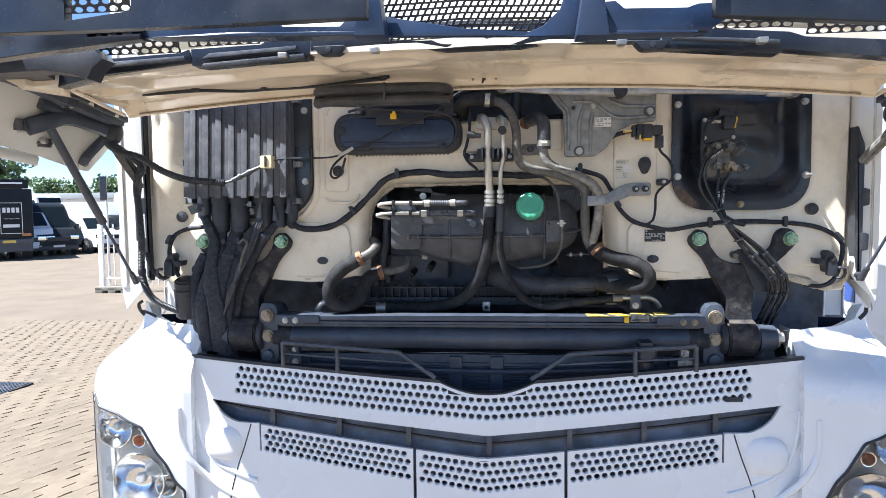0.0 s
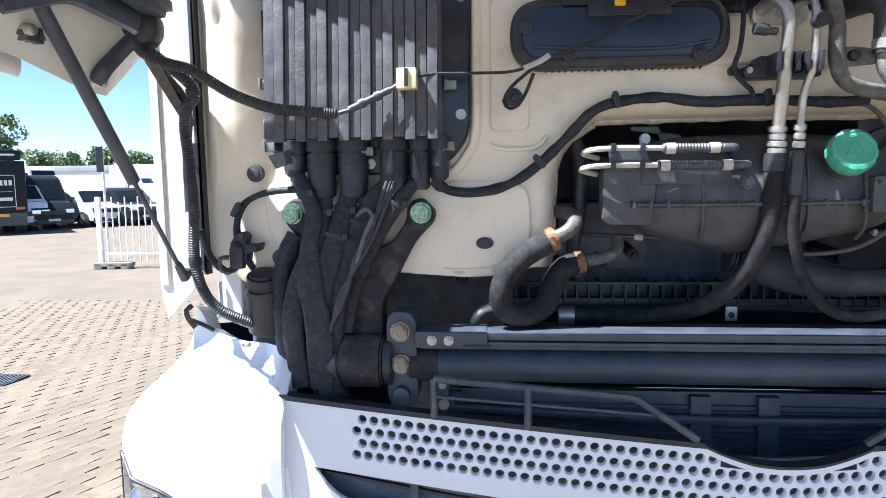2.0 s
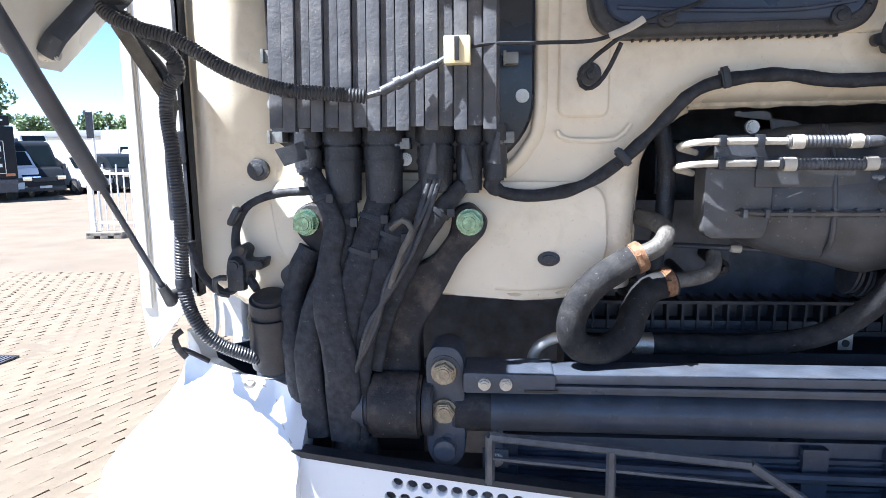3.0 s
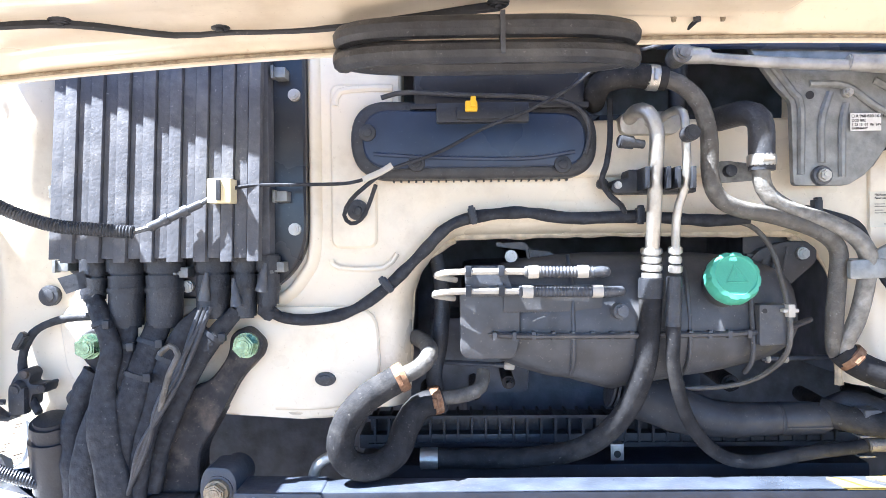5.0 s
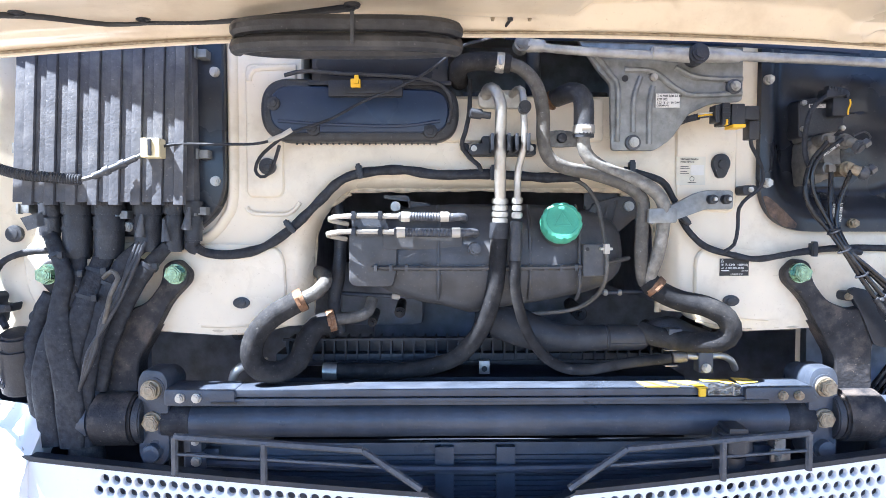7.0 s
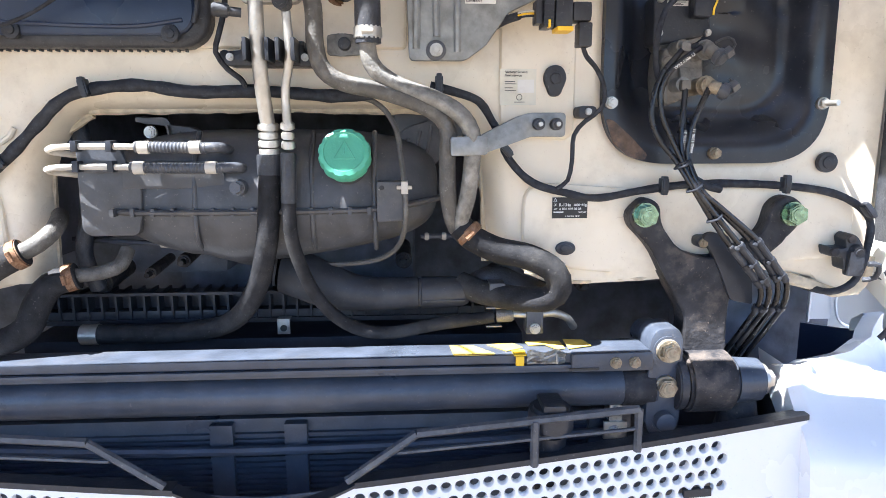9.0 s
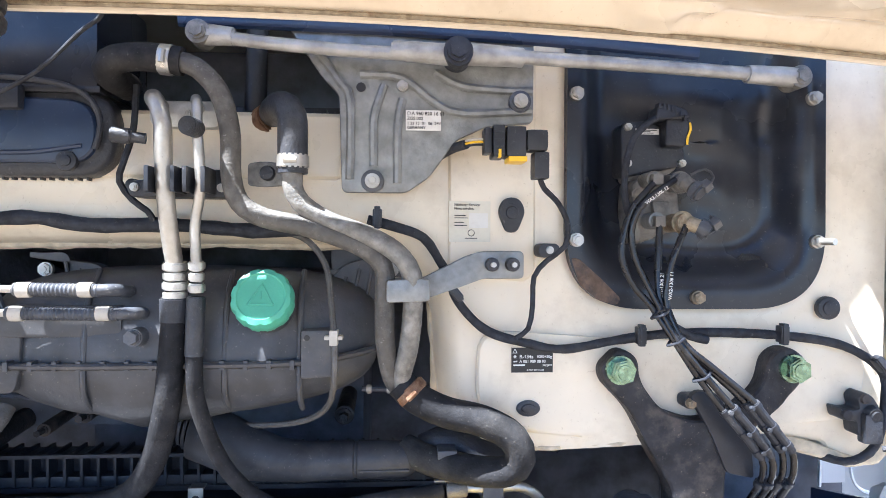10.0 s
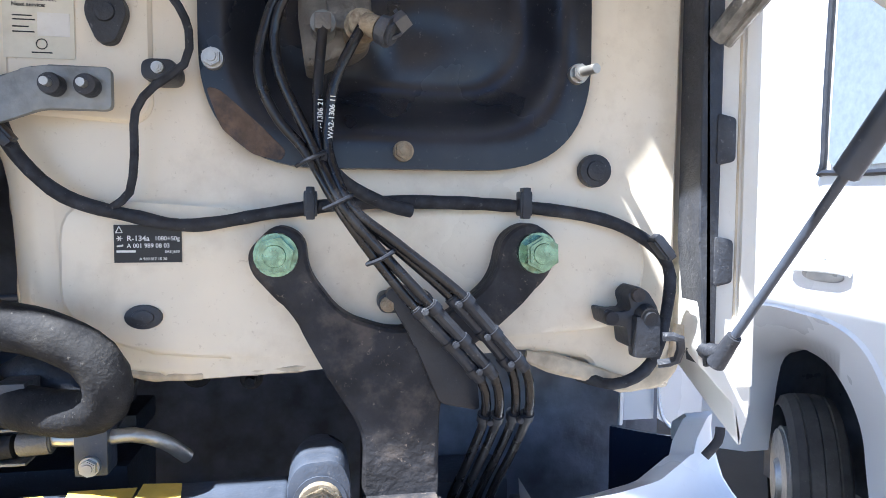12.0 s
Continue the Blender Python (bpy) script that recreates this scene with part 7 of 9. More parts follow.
plate(bm, rounded([(0.716, 1.888), (0.770, 1.893), (0.788, 1.875), (0.792, 1.82), (0.775, 1.805), (0.755, 1.800), (0.735, 1.79), (0.720, 1.786), (0.713, 1.84)], 0.010), 0.022, 0.09, 0.008, 3)
part("valve_block", bm, GRIMY, valve, "grimy cast alloy valve block", smooth=40)
bm = bmesh.new()
plate(bm, rounded([(0.742, 1.855), (0.772, 1.853), (0.774, 1.835), (0.764, 1.824), (0.746, 1.826)], 0.004), 0.012, 0.03, 0.003)
rod(bm, (0.724, 0.02, 1.865), (0.724, 0.05, 1.87), 0.011, seg=16, bevel=0.003)
rod(bm, (0.772, 0.02, 1.872), (0.772, 0.05, 1.872), 0.012, seg=16, bevel=0.003)
part("cast_boss", bm, GRIMY, valve, smooth=40)
# fittings: two elbows and two capped test ports
for x, z, mname in ((0.739, 1.823, ZINC), (0.735, 1.886, GRIMY)):
    bm = bmesh.new()
    rod(bm, (x, -0.018, z), (x, 0.03, z), 0.0125, seg=20, bevel=0.003)
    elbow = part("elbow_fitting", bm, mname, valve, "corroded push-in elbow")
    bm = bmesh.new()
    box(bm, x - 0.008, x + 0.008, -0.030, -0.015, z - 0.010, z + 0.006, 0.002)
    part("elbow_head", bm, GRIMY, elbow)
for (x, y, z), (cx, cy, cz), mname in (((0.779, -0.02, 1.882), (0.795, -0.042, 1.862), GRIMY), ((0.777, -0.035, 1.820), (0.806, -0.048, 1.806), RUSTBOLT)):
    bm = bmesh.new()
    rod(bm, (x, y, z), (x - 0.004, 0.04, z), 0.0135, 0.015, 18, 0.002)
    rod(bm, (x, y + 0.012, z), (x, y + 0.020, z), 0.0175, seg=18, bevel=0.002)
    port = part("test_port", bm, mname, valve, "brassy pneumatic test port")
    bm = bmesh.new()
    rod(bm, (x, y, z), Vector((x, y, z)).lerp(Vector((cx, cy, cz)), 0.55), 0.0105, 0.0115, 16, 0.002)
    part("port_neck", bm, mname, port)
    bm = bmesh.new()
    a_, b_ = Vector((x, y, z)).lerp(Vector((cx, cy, cz)), 0.45), Vector((cx, cy, cz))
    rod(bm, a_, b_, 0.0135, 0.0155, 18, 0.004)
    cap_ = part("port_cap", bm, RIBBED, port, "grey rubber dust cap")
    bm = bmesh.new()
    rod(bm, b_ + Vector((0.002, -0.002, 0.008)), b_ + Vector((0.012, -0.004, 0.016)), 0.010, 0.009, 4, 0.001)
    part("cap_tab", bm, RIBBED, cap_)
    bm = bmesh.new()
    side_ = 1 if z > 1.85 else -1
    tube(bm, [(x + 0.008, y - 0.005, z + side_ * 0.010), (x + 0.026, y - 0.012, z + side_ * 0.018), (x + 0.040, y - 0.012, z + side_ * 0.006), (x + 0.030, y - 0.01, z - side_ * 0.010)], 0.0022, 8)
    part("cap_ring", bm, RUBBER, cap_)
lines = [[(0.737, -0.022, 1.886), (0.714, -0.03, 1.863), (0.697, -0.03, 1.843), (0.686, -0.03, 1.817), (0.679, -0.032, 1.787), (0.681, -0.034, 1.756), (0.698, -0.036, 1.722), (0.722, -0.040, 1.694)],
         [(0.764, -0.02, 1.884), (0.733, -0.034, 1.866), (0.711, -0.036, 1.848), (0.699, -0.034, 1.830), (0.693, -0.032, 1.802), (0.698, -0.034, 1.768), (0.711, -0.037, 1.737), (0.729, -0.044, 1.700)],
         [(0.739, -0.025, 1.815), (0.735, -0.032, 1.772), (0.733, -0.036, 1.734), (0.736, -0.042, 1.695)],
         [(0.776, -0.036, 1.815), (0.760, -0.042, 1.784), (0.749, -0.044, 1.757), (0.744, -0.044, 1.726), (0.743, -0.046, 1.695)]]
tails = []
for x, y, step, end in ((0.752, -0.058, 0.0, 0.905), (0.756, -0.062, 0.014, 0.918), (0.760, -0.055, 0.036, 0.938), (0.764, -0.060, 0.048, 0.952)):
    up = 0.004 * (step > 0.01) + 0.006 * (step > 0.03)
    tails.append([(x, y, 1.642), (0.784 + step * 0.5, y + 0.003, 1.596 + up), (0.826 + step, y + 0.008, 1.543 + up), (0.869 + step * 0.95, y + 0.017, 1.497 + up), (end - 0.008, y + 0.025, 1.464 + up), (end + 0.001, y + 0.036, 1.435),
                  (end + 0.001, y + 0.055, 1.405), (end - 0.006, y + 0.085, 1.36), (end - 0.022, y + 0.125, 1.29), (end - 0.03, y + 0.145, 1.22)])
for k, (p, q) in enumerate(zip(lines, tails)):
    t = hose("air_line", "shiny black nylon air line with white marks", p + q, 0.0052, NYLON, "air line", 10, group="air lines")
    for i, f in ((2, 0.1), (2, 0.85), (3, 0.7), (5, 0.6)):
        a, c = Vector(q[i]), Vector(q[i + 1])
        way = (c - a).normalized()
        at = a.lerp(c, f)
        bm = bmesh.new()
        rod(bm, at - way * 0.006, at + way * 0.006, 0.0078, seg=12, bevel=0.0015)
        grip = part("guide_clip", bm, BLACK, t)
        if k % 2:
            bm = bmesh.new()
            rod(bm, at + Vector((-0.009, 0.004, -0.003)), at + Vector((-0.009, -0.010, -0.003)), 0.0042, 0.0034, 8, 0.001)
            part("clip_pin", bm, RUBBER, grip)
    bm = bmesh.new()
    tube(bm, [Vector(v) for v in q[2:5]], 0.0064, 10)
    part("guide_sleeve", bm, RUBBER, t)
for c in ((0.727, -0.060, 1.685), (0.752, -0.058, 1.645), (0.792, -0.056, 1.592)):
    bm = bmesh.new()
    tube(bm, [(c[0] - 0.013, c[1], c[2] - 0.006), (c[0], c[1] - 0.012, c[2]), (c[0] + 0.013, c[1], c[2] + 0.007), (c[0], c[1] + 0.012, c[2] + 0.002), (c[0] - 0.013, c[1], c[2] - 0.006)], 0.0022, 6)
    solid("line_tie", bm, BLACK, "black cable tie round the air lines", "cable tie", "cable ties")
writing("L17-1306 21", 0.0072, 0.0, 0.0, 0.0, INKWHITE, valve, "line_print").matrix_local = pose(0.7375, -0.0425, 1.708, 90, -88, 0)
writing("WA2-1306 11", 0.0072, 0.0, 0.0, 0.0, INKWHITE, valve, "line_print").matrix_local = pose(0.7475, -0.0515, 1.705, 90, -86, 0)
writing("WA2-1306 12", 0.0072, 0.0, 0.0, 0.0, INKWHITE, valve, "line_print").matrix_local = pose(0.712, -0.043, 1.845, 90, -36, 0)
hose("branch_lead", "short black lead leaving the air lines", [(0.735, -0.05, 1.69), (0.760, -0.02, 1.665), (0.80, 0.0, 1.645), (0.83, 0.01, 1.637)], 0.007, TAPE, "cable")
bm = bmesh.new()
plate(bm, rounded([(0.800, 1.552), (0.815, 1.560), (0.850, 1.552), (0.87, 1.50), (0.90, 1.47), (0.905, 1.42), (0.86, 1.43), (0.83, 1.50)], 0.008), 0.0, 0.012, 0.003)
solid("line_bracket", bm, BLACK, "black bracket behind the air lines", "bracket")
lug = thing("mount_lug", "black oval lug with a rusty stud", "lug")
bm = bmesh.new()
plate(bm, oval(0.795, 0.840, 1.528, 1.550, 0.011), 0.01, 0.04, 0.003)
part("lug_sheet", bm, BLACK, lug)
bolt(0.805, 0.008, 1.538, 0.007, RUSTBOLT, lug)


# ---- raised front flap ----
flap = thing("front_flap", "raised front flap, cream inside, with dark grille slats", "flap")


def flap_z(x, y):
    """Underside of the open flap, bowed across and pressed into fields."""
    z = 2.081 - 0.055 * (x / 1.08) ** 2 - 0.05 * max(0.0, -y - 0.35)
    return z


def flap_rear(x):
    return -0.216 - 0.012 * max(0.0, x)


def press(x, y):
    """Depth of the pressed fields and ribs."""
    def field(x0, x1, y0, y1, s=0.018):
        def edge(v, a, b):
            return max(0.0, min(1.0, (v - a) / s)) * max(0.0, min(1.0, (b - v) / s))
        return edge(x, x0, x1) * edge(y, y0, y1)
    def dish(cx, cy, rx, ry):
        q = ((x - cx) / rx) ** 2 + ((y - cy) / ry) ** 2
        return max(0.0, min(1.0, (1.25 - q) / 0.5))
    d = 0.015 * field(-0.93, -0.42, -0.24, -0.165) + 0.018 * field(-0.36, 0.07, -0.25, -0.14, 0.01)
    d += 0.021 * field(0.13, 0.62, -0.42, -0.20, 0.03) - 0.015 * field(0.30, 0.72, -0.28, -0.17) + 0.018 * field(0.66, 0.98, -0.27, -0.16)
    d += 0.021 * field(-0.92, -0.36, -0.64, -0.40, 0.035) + 0.018 * field(0.22, 0.62, -0.70, -0.50, 0.03) + 0.015 * field(0.64, 0.95, -0.56, -0.36, 0.03)
    d -= 0.010 * dish(-0.22, -0.56, 0.14, 0.07) - 0.008 * dish(-0.22, -0.58, 0.09, 0.04) + 0.006 * dish(-0.20, -0.40, 0.09, 0.05)
    for cx in (-0.09, -0.02, 0.06, 0.12):
        d += 0.004 * max(0.0, 1 - abs(x - cx) / 0.02) * field(-1, 1, -0.70, -0.28, 0.05)
    for sx in (-1, 1):
        for cx, cy, rx, ry in ((0.997, -0.462, 0.046, 0.064), (1.052, -0.262, 0.034, 0.052)):
            q = abs((x - sx * cx) / rx) ** 2.6 + abs((y - cy) / ry) ** 2.6
            d += 0.034 * max(0.0, min(1.0, (1.12 - q) / 0.24))
    d += 0.006 * noise.noise(Vector((x * 4, y * 7, 0.3))) + 0.0025 * noise.noise(Vector((x * 11, y * 15, 4)))
    near = max(0.0, min(1.0, (flap_rear(x) - y) / 0.04))
    return d * near - 0.029 * (1 - near)


bm = bmesh.new()
nx, ny = 240, 90
low, high = [], []
for i in range(nx + 1):
    x = -1.09 + 2.18 * i / nx
    y0 = flap_rear(x)
    y1 = -0.70 + 0.05 * (x / 1.08) ** 2
    low.append([bm.verts.new((x, y0 + (y1 - y0) * j / ny, flap_z(x, y0 + (y1 - y0) * j / ny) + press(x, y0 + (y1 - y0) * j / ny))) for j in range(ny + 1)])
    high.append([bm.verts.new((x, y0 + (y1 - y0) * j / ny, flap_z(x, y0 + (y1 - y0) * j / ny) + (0.04 if j else 0.006))) for j in (0, 3, ny)])
for a, b in zip(low, low[1:]):
    for j in range(ny):
        bm.faces.new((a[j], b[j], b[j + 1], a[j + 1]))
for i in range(nx):
    for k in (0, 1):
        bm.faces.new((high[i][k], high[i + 1][k], high[i + 1][k + 1], high[i][k + 1]))
    bm.faces.new((low[i][0], low[i + 1][0], high[i + 1][0], high[i][0]))
    bm.faces.new((low[i][-1], low[i + 1][-1], high[i + 1][2], high[i][2]))
for e in (0, nx):
    bm.faces.new([*low[e], high[e][2], high[e][1], high[e][0]])
part("inner_skin", bm, HOODPAINT, flap, "cream inner skin with pressed fields", smooth=40)
bm = bmesh.new()
tube(bm, [(x, flap_rear(x) + 0.002, flap_z(x, -0.12) - 0.028) for x in np.linspace(-1.09, 1.09, 25)], 0.005, 8, 0.05)
part("folded_edge", bm, HOODPAINT, flap)
bm = bmesh.new()
tube(bm, [(x, flap_rear(x) - 0.008, flap_z(x, -0.12) - 0.026) for x in np.linspace(-1.05, 1.05, 25)], 0.003, 8, 0.05)
part("seam_line", bm, RUSTBOLT, flap, "brown sealant seam along the folded edge")
bm = bmesh.new()
tube(bm, [(x, -0.015, flap_z(x, -0.12) + 0.028) for x in np.linspace(0.03, 0.80, 12)], 0.013, 10, 0.05, flatten=0.7)
part("cowl_edge", bm, SKYBLACK, cab, "glossy sky-tinted black edge under the cowl")
# dark grille of the flap: upright members across its opening
def member(name, y, outline, thick=0.022, mat=None, label=""):
    """A moulded cross member: an outline in x and z, bowed back towards the flap's ends."""
    bm = bmesh.new()
    plate(bm, outline, y, y + thick, min(0.004, thick * 0.2))
    bmesh.ops.subdivide_edges(bm, edges=[e for e in bm.edges if e.calc_length() > 0.25], cuts=2)
    for v in bm.verts:
        v.co.y += 0.03 * v.co.x ** 2
    part(name, bm, mat or SATIN, flap, label, smooth=30)


member("cross_beam", -0.97, [(-0.99, 2.012), (-0.985, 2.064), (-0.78, 2.061), (-0.624, 2.076), (-0.62, 2.058), (-0.731, 2.055), (-0.731, 2.05), (-0.62, 2.051), (-0.621, 2.041), (-0.738, 2.031), (-0.827, 2.025)], 0.03)
for x in (-0.715, -0.683, -0.650):
    member("slot_rib", -0.968, [(x, 2.049), (x - 0.002, 2.057), (x + 0.012, 2.059), (x + 0.014, 2.050)], 0.02)
member("cross_beam", -0.955, [(-0.639, 2.046), (-0.637, 2.078), (-0.441, 2.076), (-0.347, 2.076), (-0.341, 2.055), (-0.228, 2.051), (-0.208, 2.069), (-0.172, 2.073), (-0.173, 2.029), (-0.387, 2.035)], 0.012, SKYBLACK)
member("front_rail", -1.06, [(-0.902, 2.041), (-0.895, 2.137), (-0.711, 2.128), (-0.715, 2.056), (-0.585, 2.068), (-0.583, 2.113), (-0.153, 2.092), (-0.153, 2.036), (-0.395, 2.034), (-0.573, 2.036), (-0.716, 2.037)])
member("edge_lip", -0.992, [(-0.593, 2.037), (-0.427, 2.038), (-0.17, 2.031), (-0.17, 2.023), (-0.373, 2.027)], 0.035, SKYBLACK)
member("centre_panel", -0.94, [(-0.151, 2.032), (-0.157, 2.074), (-0.116, 2.064), (-0.02, 2.046), (0.074, 2.029), (0.111, 2.025), (0.152, 2.041), (0.183, 2.07), (0.194, 2.104), (0.223, 2.102), (0.221, 2.02)], 0.012, SKYBLACK)
member("cross_beam", -0.955, [(0.257, 2.016), (0.257, 2.076), (0.281, 2.077), (0.297, 2.063), (0.408, 2.061), (0.426, 2.067), (0.455, 2.068), (0.482, 2.043), (0.444, 2.019)], 0.012, SKYBLACK)
member("edge_lip", -0.992, [(0.263, 2.017), (0.416, 2.012), (0.435, 2.007), (0.263, 2.008)], 0.035, SKYBLACK)
member("front_rail", -1.04, [(0.262, 2.064), (0.262, 2.10), (0.44, 2.09), (0.44, 2.056)])
member("front_rail", -1.03, [(0.434, 2.026), (0.434, 2.074), (0.80, 2.056), (0.80, 2.0), (0.585, 2.014)])
for x, lift in ((-0.161, 0.014), (0.236, 0.0)):
    member("grille_post", -1.002, [(x - 0.029, 2.006 + lift), (x - 0.017, 2.09 + lift), (x + 0.016, 2.09 + lift), (x + 0.029, 2.005 + lift)], 0.05, SKYBLACK)
# stepped rear frame of the grille over the cream skin
member("rear_frame", -0.70, [(-1.0, 2.008), (-0.99, 2.065), (-0.881, 2.07), (-0.678, 2.076), (-0.657, 2.083), (-0.648, 2.05), (-0.66, 2.05), (-0.887, 2.03)], 0.04)
member("rear_frame", -0.70, [(-0.65, 2.045), (-0.652, 2.083), (-0.48, 2.087), (-0.459, 2.10), (-0.36, 2.10), (-0.362, 2.065), (-0.367, 2.052), (-0.623, 2.04)], 0.04)
member("rear_frame", -0.70, [(-0.362, 2.066), (-0.36, 2.115), (0.24, 2.115), (0.42, 2.115), (0.415, 2.062), (0.175, 2.07), (0.117, 2.06), (-0.052, 2.059), (-0.117, 2.072), (-0.304, 2.071)], 0.04)
member("rear_frame", -0.70, [(0.418, 2.046), (0.418, 2.10), (0.527, 2.085), (0.686, 2.074), (0.72, 2.063), (0.98, 2.047), (0.98, 2.004), (0.875, 2.017), (0.70, 2.034), (0.677, 2.037), (0.663, 2.027)], 0.04)
member("frame_step", -0.715, [(-0.90, 2.046), (-0.88, 2.058), (-0.66, 2.065), (-0.66, 2.057)], 0.012, RIBBED)
member("frame_step", -0.715, [(-0.62, 2.056), (-0.60, 2.068), (-0.39, 2.077), (-0.39, 2.068)], 0.012, RIBBED)
member("frame_step", -0.715, [(0.44, 2.062), (0.44, 2.068), (0.66, 2.055), (0.66, 2.046)], 0.012, RIBBED)
member("seal_flange", -0.716, [(-0.622, 2.036), (-0.615, 2.046), (-0.372, 2.059), (-0.372, 2.047)], 0.02, RUBBER)
member("corner_bracket", -0.83, [(-1.109, 2.018), (-1.107, 2.055), (-0.893, 2.057), (-0.814, 2.064), (-0.792, 2.039), (-0.817, 2.021), (-0.831, 1.997), (-0.869, 2.01), (-0.935, 2.02)], 0.05, BLACK)
for x, z in ((-0.315, 2.066), (0.395, 2.052)):
    bm = bmesh.new()
    plate(bm, rounded([(x - 0.04, z + 0.008), (x + 0.04, z + 0.008), (x + 0.022, z - 0.012), (x - 0.022, z - 0.012)], 0.008), -0.712, -0.68, 0.003)
    disc(bm, x, -0.716, z - 0.002, 0.007, 0.006, bevel=0.001)
    part("screw_tab", bm, BLACK, flap)


def mesh_field(x0, x1, z0, z1, y, px, py, square=False):
    """A perforated upright sheet of staggered holes."""
    bm = bmesh.new()
    nxx, nyy = max(1, round((x1 - x0) / px)), max(1, round((z1 - z0) / py))
    px, py = (x1 - x0) / nxx, (z1 - z0) / nyy
    slope = -0.03

    def at(x, z):
        return bm.verts.new((x, y + 0.03 * x * x - 0.35 * (z - z0), z + slope * abs(x) + 0.03 * x * x))
    for j in range(nyy):
        sh = 0.5 * (j % 2)
        for i in range(nxx + (1 if sh else 0)):
            a, b = max(0, i - sh), min(nxx, i + 1 - sh)
            xa, xb, ya, yb = x0 + a * px, x0 + b * px, z0 + j * py, z0 + (j + 1) * py
            xm, ym = (xa + xb) / 2, (ya + yb) / 2
            out = [at(*p) for p in ((xa, ya), (xm, ya), (xb, ya), (xb, ym), (xb, yb), (xm, yb), (xa, yb), (xa, ym))]
            if b - a < 0.9:
                bm.faces.new(out)
                continue
            if square:
                k1, k2 = 0.32 * px, 0.33 * py
                ring = [at(xm + u * k1 + w * 0.12 * px, ym + w * k2) for u, w in ((-1, -1), (0, -1), (1, -1), (1, 0), (1, 1), (0, 1), (-1, 1), (-1, 0))]
            else:
                ring = [at(xm + 0.41 * px * math.cos(-2.356 + k * math.tau / 8), ym + 0.41 * py * math.sin(-2.356 + k * math.tau / 8)) for k in range(8)]
            for k in range(8):
                bm.faces.new((out[k], out[(k + 1) % 8], ring[(k + 1) % 8], ring[k]))
    bmesh.ops.remove_doubles(bm, verts=bm.verts, dist=0.0002)
    bmesh.ops.solidify(bm, geom=bm.faces[:], thickness=0.003)
    part("perforated_sheet", bm, SATIN, flap, "dark perforated grille sheet", smooth=0)


mesh_field(-0.178, 0.201, 2.035, 2.14, -0.90, 0.0135, 0.0105, True)
for x0, x1, z0, z1, y in ((-0.725, -0.588, 2.076, 2.125, -1.05), (-0.815, -0.625, 2.058, 2.096, -0.80), (-0.606, -0.443, 2.070, 2.098, -0.80),
                          (0.502, 0.655, 2.068, 2.102, -0.79), (0.682, 0.860, 2.052, 2.088, -0.79)):
    mesh_field(x0, x1, z0, z1, y, 0.0235, 0.0135)
for x in (-0.42, -0.21, 0.33, 0.62):
    bm = bmesh.new()
    z = 2.062 - 0.02 * abs(x)
    plate(bm, rounded([(x - 0.011, z + 0.007), (x + 0.011, z + 0.007), (x + 0.009, z - 0.005), (x - 0.009, z - 0.005)], 0.003), -0.722, -0.70, 0.002)
    part("snap_clip", bm, ALU, flap, "pale metal snap clip")
